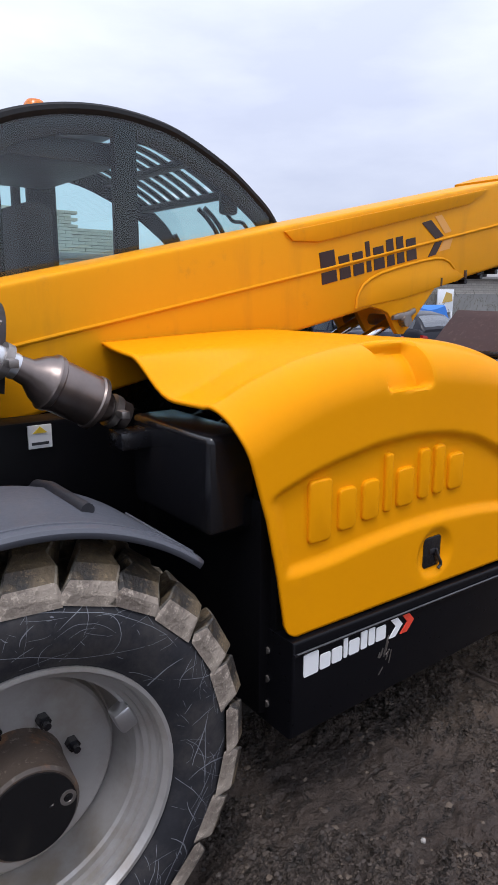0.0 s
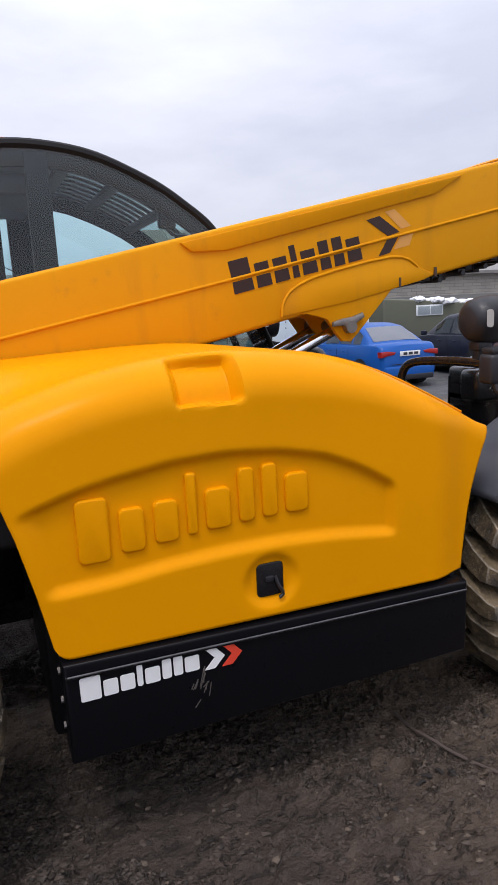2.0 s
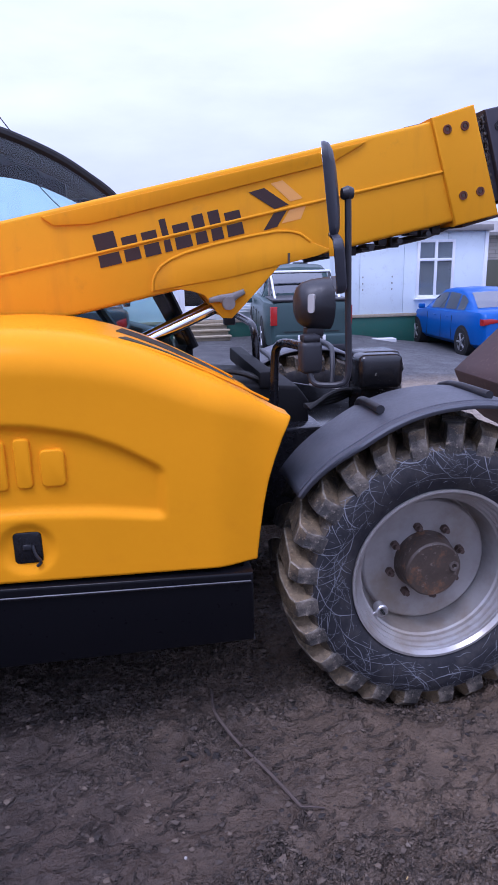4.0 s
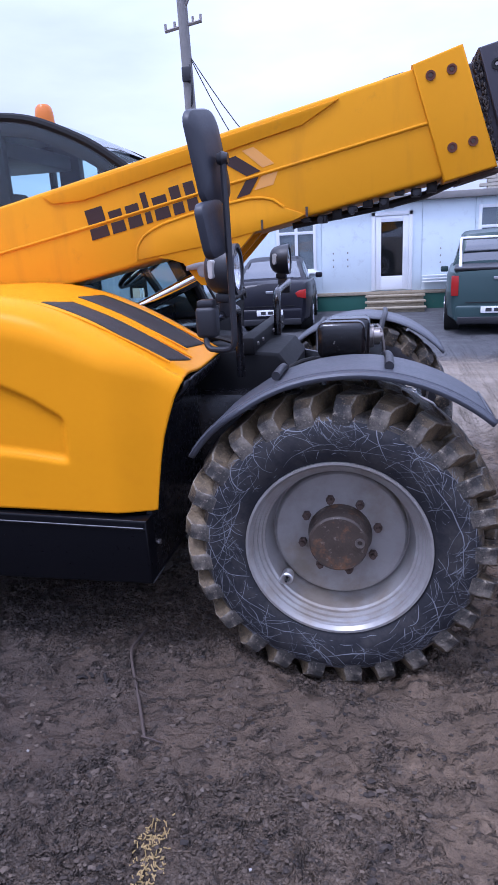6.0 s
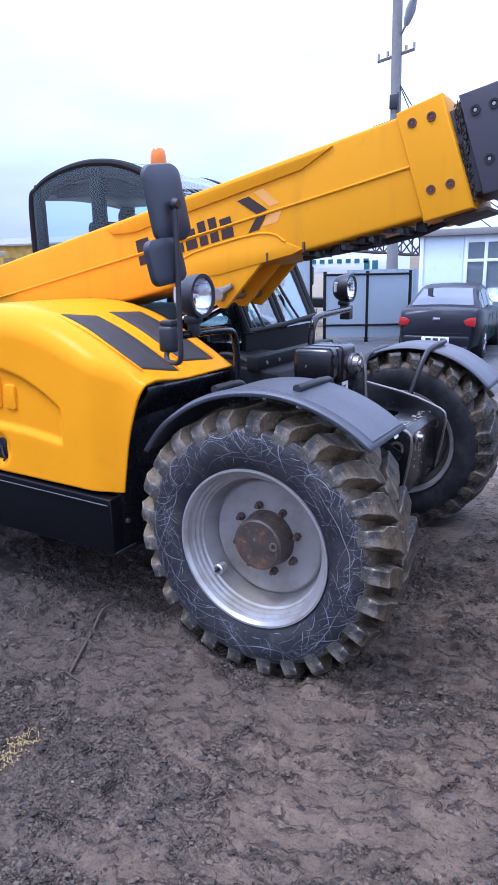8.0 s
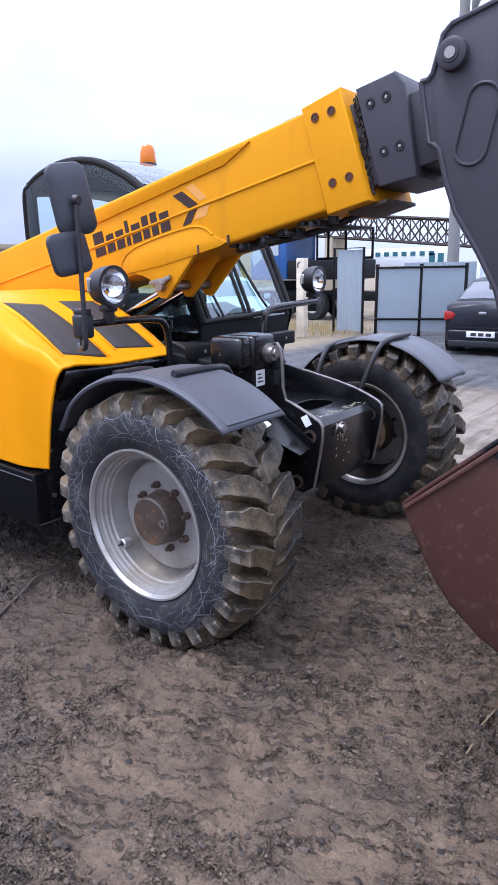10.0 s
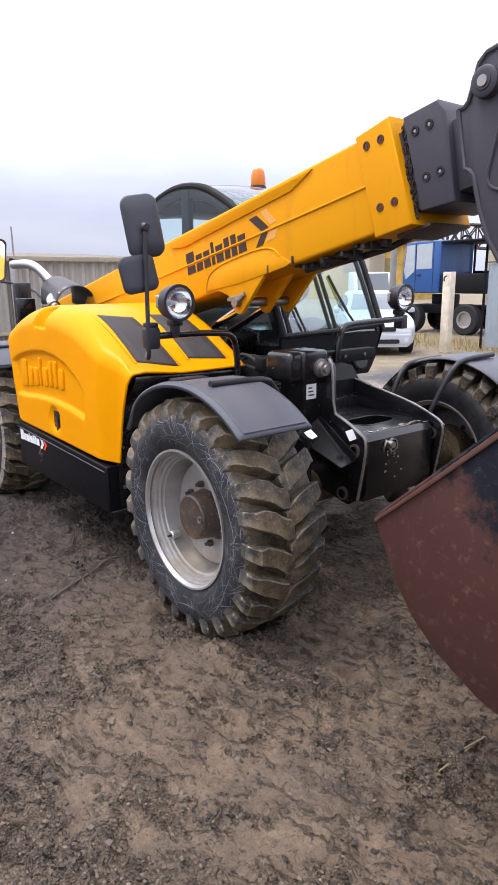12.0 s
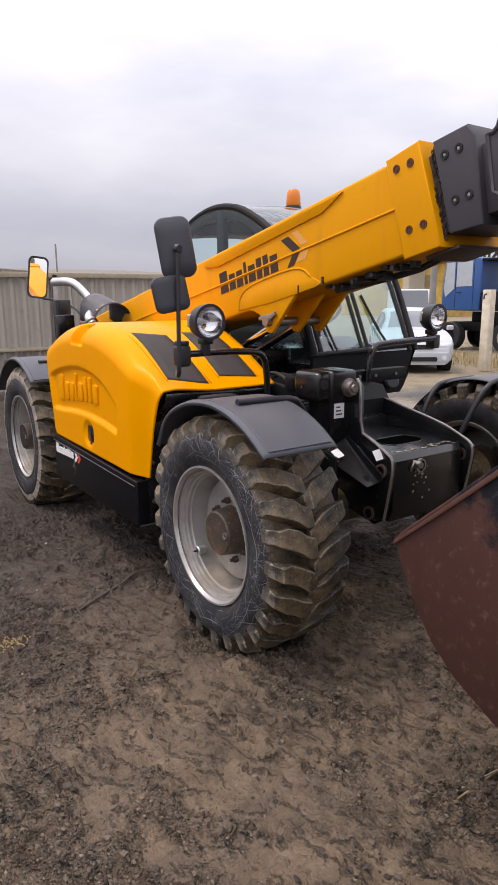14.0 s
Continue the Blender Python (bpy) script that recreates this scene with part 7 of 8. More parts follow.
def car(name, label, shape, length, width, place, colour, wheel_r=0.31, pickup=False, high_plate=False, group="parked cars"):
    """A parked car; its front points along local +x, its rear bumper is at x = 0."""
    body_paint = paint(name + " paint", colour, 0.3, 0.10, dirt_amount=0.04, spec=0.18)
    root = thing(name, label, "car", place, group)
    top, roof_line = shape["top"], shape["roof"]
    hw = width / 2

    def half(f):
        return hw * (1 - 0.13 * max(0, (f - 0.86) / 0.14) ** 2 - 0.16 * max(0, (0.14 - f) / 0.14) ** 2)

    bm = bmesh.new()
    rows = []
    fs = [0, 0.008, 0.02, 0.05] + [0.08 + 0.035 * i for i in range(25)] + [0.95, 0.975, 0.99, 1.0]
    for f in fs:
        w, t = half(f), table(f, top)
        e = 1 - 0.04 * (f in (0, 1.0))
        right = [(w * 0.80, 0.20), (w * 0.96 * e, 0.30), (w * 0.995 * e, 0.48), (w * e, 0.66), (w * 0.985 * e, t - 0.10), (w * 0.95 * e, t - 0.03), (w * 0.86 * e, t), (0, t + 0.025)]
        rows.append([(f * length, y, z) for y, z in right] + [(f * length, -y, z) for y, z in reversed(right[:-1])])
    rings = loft(bm, rows)
    for r in (rings[0], rings[-1]):
        bm.faces.new(r)
    bmesh.ops.recalc_face_normals(bm, faces=bm.faces[:])
    part("body", bm, body_paint, root)

    def house(f):
        return half(f) * 0.90, hw * 0.70, table(f, roof_line)

    bm = bmesh.new()
    rows = []
    f0, f1 = roof_line[0][0], roof_line[-1][0]
    for i in range(33):
        f = f0 + (f1 - f0) * i / 32
        wb, wr, z = house(f)
        base_z = table(f, top) - 0.04
        k = smooth(z, base_z, base_z + 0.45)
        wt = wb * 0.97 + (wr - wb * 0.97) * k
        right = [(wb, base_z), (wt + 0.02, max(base_z + 0.005, z - 0.07)), (wt - 0.03, max(base_z + 0.008, z - 0.02)), (wt * 0.8, z), (0, z + 0.02)]
        rows.append([(f * length, y, zz) for y, zz in right] + [(f * length, -y, zz) for y, zz in reversed(right[:-1])])
    rings = loft(bm, rows)
    for r in (rings[0], rings[-1]):
        bm.faces.new(r)
    bmesh.ops.recalc_face_normals(bm, faces=bm.faces[:])
    part("roof", bm, body_paint, root)

    def side_glass(fa, fb, s):
        bm = bmesh.new()

        def fn(u, v):
            f = fa + (fb - fa) * u
            wb, wr, z = house(f)
            base_z = table(f, top) - 0.04
            k = smooth(z, base_z, base_z + 0.45)
            wt = wb * 0.97 + (wr - wb * 0.97) * k + 0.02
            zt = max(base_z + 0.005, z - 0.07)
            q = 0.14 + 0.80 * v
            return (f * length, s * (wb + (wt - wb) * q + 0.008), base_z + (zt - base_z) * q)
        grid(bm, fn, 6, 3)
        part("side_window", bm, M_CARGLASS, root)

    for fa, fb in shape["side"]:
        for s in (1, -1):
            side_glass(fa, fb, s)
    for (fa, fb), nm in ((shape["rear"], "rear_window"), (shape["front"], "windscreen")):
        bm = bmesh.new()

        def fn(u, v):
            f = fa + (fb - fa) * u
            wb, wr, z = house(f)
            base_z = table(f, top) - 0.04
            k = smooth(z, base_z, base_z + 0.45)
            wt = (wb * 0.97 + (wr - wb * 0.97) * k) * 0.86
            return (f * length, wt * (2 * v - 1), z + 0.026 - 0.02 * abs(2 * v - 1) ** 2)
        grid(bm, fn, 8, 6)
        part(nm, bm, M_CARSCREEN, root)
    # bumpers, sills, lamps, plate, wheels
    for x0, x1 in ((-0.03, 0.10), (length - 0.12, length + 0.02)):
        bm = bmesh.new()
        box(bm, (x0, -hw * 0.80, 0.22), (x1, hw * 0.80, 0.52), 0.06, 4)
        part("bumper", bm, body_paint, root)
    bm = bmesh.new()
    box(bm, (-0.036, -hw * 0.76, 0.19), (0.08, hw * 0.76, 0.33), 0.03, 3)
    part("bumper_insert", bm, M_PLASTIC, root)
    bm = bmesh.new()
    prism(bm, rounded(0.62, 0.10, 0.04, 4, 0.0, 0.61), length - 0.06, length + 0.012, "yz")
    part("grille", bm, M_RUBBERSEAL, root)
    bm = bmesh.new()
    prism(bm, rounded(0.80, 0.10, 0.04, 4, 0.0, 0.33), length - 0.06, length + 0.027, "yz")
    part("air_intake", bm, M_RUBBERSEAL, root)
    tz = table(0.02, top)
    for s in (1, -1):
        bm = bmesh.new()
        prism(bm, [(s * hw * 0.90, tz - 0.11), (s * hw * 0.66, tz - 0.10), (s * hw * 0.44, tz - 0.13), (s * hw * 0.48, tz - 0.18), (s * hw * 0.70, tz - 0.205), (s * hw * 0.90, tz - 0.24)] if high_plate else [(s * hw * 0.885, tz - 0.10), (s * hw * 0.72, tz - 0.12), (s * hw * 0.62, tz - 0.17), (s * hw * 0.68, tz - 0.25), (s * hw * 0.885, tz - 0.28)] if not pickup else [(s * hw * 0.885, tz - 0.08), (s * hw * 0.74, tz - 0.08), (s * hw * 0.74, tz - 0.42), (s * hw * 0.885, tz - 0.42)], -0.014, 0.16, "yz", 0.012, 2)
        part("tail_lamp", bm, M_TAIL, root, "red tail lamp")
        bm = bmesh.new()
        box(bm, (length - 0.16, s * hw * 0.62 - 0.18, 0.56), (length - 0.035, s * hw * 0.62 + 0.15, 0.70), 0.03, 2)
        part("head_lamp", bm, M_LENS, root, "clear head lamp")
        bm = bmesh.new()
        cyl(bm, (length - 0.02, s * hw * 0.66, 0.36), (length + 0.024, s * hw * 0.66, 0.36), 0.05, seg=16)
        part("fog_lamp", bm, M_LENS, root)
        bm = bmesh.new()
        box(bm, (length * 0.66, s * (hw + 0.09) - 0.08, 0.93), (length * 0.66 + 0.10, s * (hw + 0.09) + 0.08, 1.05), 0.03, 2)
        part("door_mirror", bm, body_paint, root)
        for f in (0.36, 0.52):
            bm = bmesh.new()
            box(bm, (f * length, s * hw * 0.985 - 0.012, 0.80), (f * length + 0.16, s * hw * 0.985 + 0.012, 0.83), 0.005)
            part("door_handle", bm, body_paint, root)
        for f in (0.315, 0.45, 0.635):
            bm = bmesh.new()
            box(bm, (f * length, s * (hw * 0.998) - 0.004, 0.32), (f * length + 0.008, s * (hw * 0.998) + 0.004, 0.86))
            part("door_gap", bm, M_RUBBERSEAL, root)
    bm = bmesh.new()
    pz, px = (0.36, 0.032) if high_plate else (0.0, 0.0)
    box(bm, (px - 0.055, -0.26, 0.385 + pz), (px - 0.03, 0.26, 0.495 + pz), 0.004)
    pl = part("number_plate", bm, M_WHITE, root, "white number plate")
    bm = bmesh.new()
    for k in range(3):
        box(bm, (px - 0.058, -0.20 + 0.14 * k, 0.41 + pz), (px - 0.054, -0.10 + 0.14 * k, 0.47 + pz))
    part("plate_bar", bm, M_BAR, pl, smooth=False)
    bm = bmesh.new()
    box(bm, (-0.012, -hw * 0.60, 0.555), (0.03, hw * 0.60, 0.568))
    part("boot_gap", bm, M_RUBBERSEAL, root)
    bm = bmesh.new()
    box(bm, (-0.016, -0.07, tz - 0.16), (0.03, 0.07, tz - 0.11), 0.01)
    part("boot_badge", bm, M_ALLOY, root)
    for f in (0.185, 0.80):
        for s in (1, -1):
            # proud black disc paints the shade inside the wheel arch
            bm = bmesh.new()
            c = (f * length, s * (hw * 0.99), wheel_r)
            cyl(bm, (c[0], s * (hw - 0.25), wheel_r + 0.02), (c[0], s * (hw * 1.0 + 0.004), wheel_r + 0.02), wheel_r * 1.13, seg=28)
            part("wheel_arch", bm, M_RUBBERSEAL, root)
            bm = bmesh.new()
            lathe(bm, [(0.0, wheel_r * 0.66), (0.0, wheel_r * 0.95), (0.02, wheel_r), (0.17, wheel_r), (0.19, wheel_r * 0.95)], (c[0], s * (hw + 0.012), wheel_r), (c[0], -s * 9, wheel_r), 28, False)
            wh = part("wheel", bm, M_RUBBERSEAL, root)
            bm = bmesh.new()
            lathe(bm, [(0.012, wheel_r * 0.68), (0.004, wheel_r * 0.62), (0.03, wheel_r * 0.55), (0.035, 0.0)], (c[0], s * (hw + 0.012), wheel_r), (c[0], -s * 9, wheel_r), 24, False)
            for k in range(5):
                a = 2 * math.pi * k / 5
                tube(bm, [(c[0], s * (hw + 0.002), wheel_r), (c[0] + wheel_r * 0.63 * math.cos(a), s * (hw + 0.006), wheel_r + wheel_r * 0.63 * math.sin(a))], 0.025, 6)
            part("rim", bm, M_ALLOY, wh)
    return root


M_TAIL = plain("red lamp plastic", (0.36, 0.016, 0.014), 0.2, vary=0.05)
M_ALLOY = plain("silver wheel rim", (0.45, 0.45, 0.47), 0.35, 0.8)

dark_sedan = car("dark_sedan", "dark grey four-door sedan parked facing the site office", SEDAN, 4.15, 1.62, pose(-2.15, 10.65, -0.03, 0, 0, 94), (0.012, 0.012, 0.018))
blue_sedan = car("blue_sedan", "bright blue four-door sedan parked on the asphalt", SEDAN, 4.30, 1.64, pose(6.84, 10.95, -0.34, 0, 0, 88) @ Matrix.Diagonal((1.034, 1.045, 1.012, 1)), (0.010, 0.090, 0.36), high_plate=True)
pickup = car("pickup_truck", "dark green double-cab pickup truck with chrome roll bars", PICKUP, 4.75, 1.72, pose(1.95, 9.75, 0, 0, 0, 84), (0.040, 0.070, 0.072), 0.37, True)
bm = bmesh.new()
for s in (0.62, -0.62):
    tube(bm, [(0.5, s, 1.12), (1.25, s, 1.50), (1.45, s, 1.62), (1.65, s, 1.62), (1.68, s, 1.12)], 0.032, 10, 1)
tube(bm, [(1.45, -0.62, 1.62), (1.45, 0.62, 1.62)], 0.032, 10)
part("roll_bar", bm, M_CHROME, pickup, "chrome roll bar")
bm = bmesh.new()
box(bm, (0.03, -0.72, 1.10), (1.62, 0.72, 1.15), 0.02)
part("bed_cover", bm, M_PLASTIC, pickup)
navy_sedan = car("navy_sedan", "dark navy sedan parked before a green van body", SEDAN, 4.35, 1.72, pose(9.95, 10.54, -0.34, 0, 0, 86) @ Matrix.Diagonal((0.97, 1.08, 1.10, 1)), (0.016, 0.018, 0.032))
car("dark_hatchback", "dark grey hatchback parked beside the navy sedan", HATCH, 4.1, 1.7, pose(13.3, 11.1, -0.34, 0, 0, 82) @ Matrix.Diagonal((0.92, 1.08, 1.08, 1)), (0.020, 0.021, 0.028))
white_car = car("white_car", "white sedan parked beyond the gate posts", SEDAN, 4.2, 1.68, pose(-10.85, 13.05, 0, 0, 0, -40), (0.46, 0.48, 0.51))

# ---------- green van body with snow-white sheets ----------
bm = bmesh.new()
prism(bm, [(9.0, 0.45), (15.6, 0.3), (15.6, 1.60), (9.0, 2.08)], 15.0, 17.2, "xz", 0.08, 3)
van = tagged(finish("van_body", bm, paint("army green", (0.115, 0.118, 0.085), 0.7, 0.0, dirt_amount=0.4)), "dull green van body topped with white sheeting", "van")
bm = bmesh.new()
box(bm, (10.3, 14.97, 1.45), (11.4, 15.02, 1.80), 0.02)
part("window", bm, M_UPVC, van)
for a in (10.36, 10.88):
    bm = bmesh.new()
    box(bm, (a, 14.955, 1.49), (a + 0.46, 14.972, 1.76))
    part("pane", bm, M_WINGLASS, van, smooth=False)
bm = bmesh.new()
for k in range(24):
    x = 10.4 + 5.1 * k / 23
    vs = bmesh.ops.create_icosphere(bm, subdivisions=2, radius=0.16)["verts"]
    for v in vs:
        v.co = Vector((v.co.x * 1.2, v.co.y * 1.5, v.co.z * 0.7)) * (1 + 0.3 * noise.noise(v.co * 9 + Vector((k, 0, 0)))) + Vector((x, 15.15 + 0.1 * math.sin(k), 1.98 - 0.0155 * k + 0.03 * math.sin(k * 2.1)))
part("sheeting", bm, plain("white sheeting", (0.72, 0.73, 0.75), 0.7, scale=9), van)
for x in (9.8, 12.4):
    for y in (15.1, 17.0):
        bm = bmesh.new()
        cyl(bm, (x, y - 0.1, 0.38), (x, y + 0.12, 0.38), 0.38, seg=24)
        part("wheel", bm, M_RUBBERSEAL, van)
van.matrix_basis = pose(0.9, 1.6, -0.34)

# ---------- brick and concrete building behind ----------
M_BRICK = brick_mat("pale grey brick", (0.52, 0.475, 0.41), (0.43, 0.395, 0.345), (0.30, 0.28, 0.255), 0.5, 0.14)
M_CONCRETE = plain("stained concrete", (0.24, 0.235, 0.225), 0.9, scale=1.5, vary=0.3, bump=0.2)
hall = thing("brick_hall", "long grey hall with a concrete base and pale brick upper wall", "building")
bm = bmesh.new()
box(bm, (9.2, 22.0, 0), (70, 22.4, 1.75))
part("concrete_wall", bm, M_CONCRETE, hall)
bm = bmesh.new()
box(bm, (9.2, 22.03, 1.75), (70, 22.4, 2.75))
part("brick_wall", bm, M_BRICK, hall)
bm = bmesh.new()
prism(bm, [(21.7, 2.75), (30, 3.6), (30, 3.4), (21.7, 2.62)], 9.0, 70.2, "yz")
part("roof", bm, M_ROOF, hall)
bm = bmesh.new()
box(bm, (26.9, 21.6, 0.75), (28.3, 21.68, 2.0), 0.02)
box(bm, (27.0, 21.55, 0), (27.1, 21.65, 0.8), 0.01)
box(bm, (28.1, 21.55, 0), (28.2, 21.65, 0.8), 0.01)
board = tagged(finish("sign_board", bm, M_UPVC), "white sign board leaning before the hall wall", "sign")
bm = bmesh.new()
prism(bm, [(27.3, 1.25), (28.2, 1.35), (28.1, 1.75), (27.6, 1.85)], 21.58, 21.6, "xz")
part("print_shape", bm, plain("ochre print", (0.55, 0.36, 0.08), 0.6), board, smooth=False)
bm = bmesh.new()
grid(bm, lambda u, v: (22.0 + 3.6 * u, 19.6 + 1.2 * v, 0.0 + 1.08 * min(1, 6 * v, 6 * (1 - v) + 0.5, 9 * u, 9 * (1 - u)) + 0.12 * math.sin(7 * u + 5 * v)), 24, 12)
thicken(finish("tarpaulin", bm, plain("blue tarpaulin", (0.02, 0.16, 0.55), 0.5, scale=5)), 0.02)
tagged(bpy.data.objects["tarpaulin"], "blue tarpaulin over a heap beside the hall", "tarpaulin")
bm = bmesh.new()
for k in range(900):
    x, z = random.uniform(24, 60), 0.2 + 1.5 * random.random() ** 1.6
    c = Vector((x, 21.75 + random.uniform(-0.25, 0.15), z))
    d = Vector((random.gauss(0, 0.22), random.gauss(0, 0.05), random.uniform(0.05, 0.4)))
    tube(bm, [c, c + d * 0.5 + Vector((0.03, 0, 0)), c + d], 0.010, 3)
tagged(finish("weeds", bm, plain("dry weeds", (0.15, 0.14, 0.10), 0.9)), "dry weeds and creepers along the hall wall", "weeds", kind="stuff")
ruin = thing("stepped_wall", "unfinished pale block wall with a stepped top", "wall", kind="structure")
bm = bmesh.new()
box(bm, (0.002, 0.0, 0.006), (0.468, 0.3, 0.106), 0.007, 1)
first = part("block", bm, plain("pale block", (0.44, 0.40, 0.33), 0.9, scale=4, vary=0.3), ruin, smooth=False)
first.matrix_basis = pose(3.0, 21.0, 2.2)
for k in range(18, 40):
    z = 0.11 * k
    x0, x1 = 3.0, 7.7 if z < 3.75 else 6.15
    for i in range(k == 20, int((x1 - x0) / 0.47)):
        block = new("block", first.data)
        block.parent = ruin
        block.matrix_basis = pose(x0 + 0.47 * i + (0.235 if k % 2 else 0) + random.uniform(-0.006, 0.006), 21.0 + random.uniform(-0.012, 0.012), z)
bm = bmesh.new()
box(bm, (3.0, 21.02, 0), (8.9, 21.3, 1.98))
part("wall_base", bm, M_CONCRETE, ruin)

# ---------- power pole ----------
pole = thing("utility_pole", "grey concrete utility pole with a street lamp and wires", "pole")
bm = bmesh.new()
cyl(bm, (-5.0, 16.5, 0), (-5.15, 16.5, 10.2), 0.17, 0.12, 14)
part("mast", bm, plain("grey pole", (0.22, 0.21, 0.20), 0.85, scale=8), pole)
bm = bmesh.new()
tube(bm, [(-5.62, 16.5, 7.15), (-4.62, 16.5, 7.30)], 0.045, 6)
for x, z in ((-5.60, 7.16), (-5.35, 7.19), (-4.85, 7.26), (-4.64, 7.29)):
    cyl(bm, (x, 16.5, z), (x, 16.5, z + 0.16), 0.035, seg=8)
part("crossarm", bm, M_STEEL, pole)
bm = bmesh.new()
tube(bm, [(-5.1, 16.5, 7.5), (-4.95, 16.45, 7.75), (-4.80, 16.4, 7.95)], 0.03, 8)
part("lamp_arm", bm, M_STEEL, pole)
bm = bmesh.new()
lathe(bm, [(0, 0.05), (0.1, 0.09), (0.35, 0.13), (0.6, 0.09), (0.66, 0.0)], (-4.86, 16.42, 7.85), (-4.60, 16.2, 8.35), 14, False)
part("lamp_head", bm, plain("grey lamp", (0.3, 0.3, 0.31), 0.5), pole)
bm = bmesh.new()
box(bm, (-5.2, 16.3, 5.9), (-4.95, 16.42, 6.25), 0.02)
for k in range(3):
    tube(bm, [(-5.0, 16.4, 6.3 - 0.1 * k), (-4.9, 16.2, 5.8 - 0.2 * k), (-5.0, 16.3, 5.3)], 0.02, 6, 1)
part("junction_box", bm, M_PLASTIC, pole)
for x1, y1, z1 in ((-1.2, 15.2, 2.66), (-2.2, 16.0, 2.66)):
    bm = bmesh.new()
    a, b = Vector((-5.05, 16.5, 6.6)), Vector((x1, y1, z1))
    tube(bm, [a.lerp(b, i / 12) - Vector((0, 0, 0.6 * math.sin(math.pi * i / 12))) for i in range(13)], 0.014, 5)
    part("wire", bm, M_RUBBERSEAL, pole)

# ---------- sheet fence beside the office, gate ----------
M_SHEET = paint("pale blue-grey sheet", (0.33, 0.38, 0.42), 0.45, 0.0, dirt=(0.2, 0.2, 0.19), dirt_amount=0.35, metal=0.3)
M_BEIGE = paint("beige-grey corrugated sheet", (0.37, 0.335, 0.29), 0.5, 0.0, dirt=(0.13, 0.12, 0.11), dirt_amount=0.6, metal=0.2)


def corrugated(bm, a, b, z0, z1, pitch=0.16, depth=0.025):
    a, b = Vector((*a, 0)), Vector((*b, 0))
    d = (b - a).normalized()
    n = Vector((-d.y, d.x, 0))
    steps = int((b - a).length / pitch * 4)
    rows = []
    for i in range(steps + 1):
        s = i * pitch / 4
        o = depth if (i % 4) in (1, 2) else 0.0
        p = a + d * s + n * o
        rows.append([(p.x, p.y, z0), (p.x, p.y, z1)])
    loft(bm, rows)


fence = thing("sheet_fence", "pale blue-grey sheet metal fence on dark posts", "fence", kind="structure")
A, B = Vector((-3.72, 14.0, 0)), Vector((-5.54, 13.0, 0))
spans = (0.0, 0.5, 1.0)
for f, g in zip(spans, spans[1:]):
    p, q = A.lerp(B, f), A.lerp(B, g)
    bm = bmesh.new()
    d = (q - p).normalized() * 0.02
    n = Vector((-d.y, d.x, 0))
    prism(bm, [((p + d).x, (p + d).y), ((q - d).x, (q - d).y), ((q - d + n).x, (q - d + n).y), ((p + d + n).x, (p + d + n).y)], 0.12, 1.62, "xy")
    part("fence_panel", bm, M_SHEET, fence, smooth=False)
for f in spans:
    p = A.lerp(B, f)
    bm = bmesh.new()
    box(bm, (p.x - 0.035, p.y - 0.035, 0), (p.x + 0.035, p.y + 0.035, 1.72), 0.005)
    part("post", bm, M_BLACK_MATT, fence)
for z in (0.42, 1.64):
    bm = bmesh.new()
    tube(bm, [(A.x, A.y - 0.05, z), (B.x, B.y - 0.05, z)], 0.025, 6)
    part("rail", bm, M_BLACK_MATT, fence)
gate = thing("sheet_gate", "open corrugated metal gate leaf in a dark frame", "gate", kind="structure")
bm = bmesh.new()
corrugated(bm, (-5.93, 13.0), (-6.72, 13.05), 0.1, 2.08)
part("gate_sheet", bm, M_SHEET, gate)
bm = bmesh.new()
tube(bm, [(-5.90, 12.96, 0.05), (-5.90, 12.96, 2.12), (-6.76, 13.02, 2.12), (-6.76, 13.02, 0.05)], 0.035, 6)
part("gate_frame", bm, M_BLACK_MATT, gate)
bm = bmesh.new()
corrugated(bm, (-3.9, 15.6), (-5.9, 15.2), 0.1, 1.75)
tagged(finish("back_fence", bm, M_SHEET), "pale sheet fence behind the gate", "fence", kind="structure")
bm = bmesh.new()
box(bm, (-7.17, 11.90, 0), (-6.95, 12.10, 1.90), 0.012)
gate_post = tagged(finish("gate_post", bm, plain("flaking whitewash", (0.62, 0.54, 0.42), 0.85, scale=7, vary=0.45)), "whitewashed rusty gate post", "post")
bm = bmesh.new()
tube(bm, [(-7.06, 11.88, 1.80), (-7.06, 11.80, 1.78), (-7.06, 11.80, 1.68)], 0.02, 8, 1)
part("hinge", bm, M_RUST, gate_post)

# banner and lattice jib beyond the fence
bm = bmesh.new()
box(bm, (-10.4, 20.0, 1.65), (-6.2, 20.06, 2.25), 0.01)
for x in (-10.2, -8.3, -6.4):
    box(bm, (x - 0.05, 20.02, 0), (x + 0.05, 20.12, 1.7), 0.01)
banner = tagged(finish("banner", bm, M_UPVC), "white banner with blurred dark print on posts", "banner")
M_TEAL = plain("teal print", (0.03, 0.13, 0.16), 0.6)
for lo, hi in [((-9.2 + 0.33 * k, 1.98), (-9.02 + 0.33 * k, 2.12)) for k in range(7)] + [((-7.2 + 0.3 * k, 1.75), (-7.0 + 0.3 * k, 2.05)) for k in range(2)]:
    bm = bmesh.new()
    box(bm, (lo[0], 19.985, lo[1]), (hi[0], 20.0, hi[1]))
    part("print_bar", bm, M_TEAL, banner, smooth=False)


M_LATTICE = plain("dark rusty lattice", (0.040, 0.030, 0.026), 0.8, 0.1, 6, 0.5)


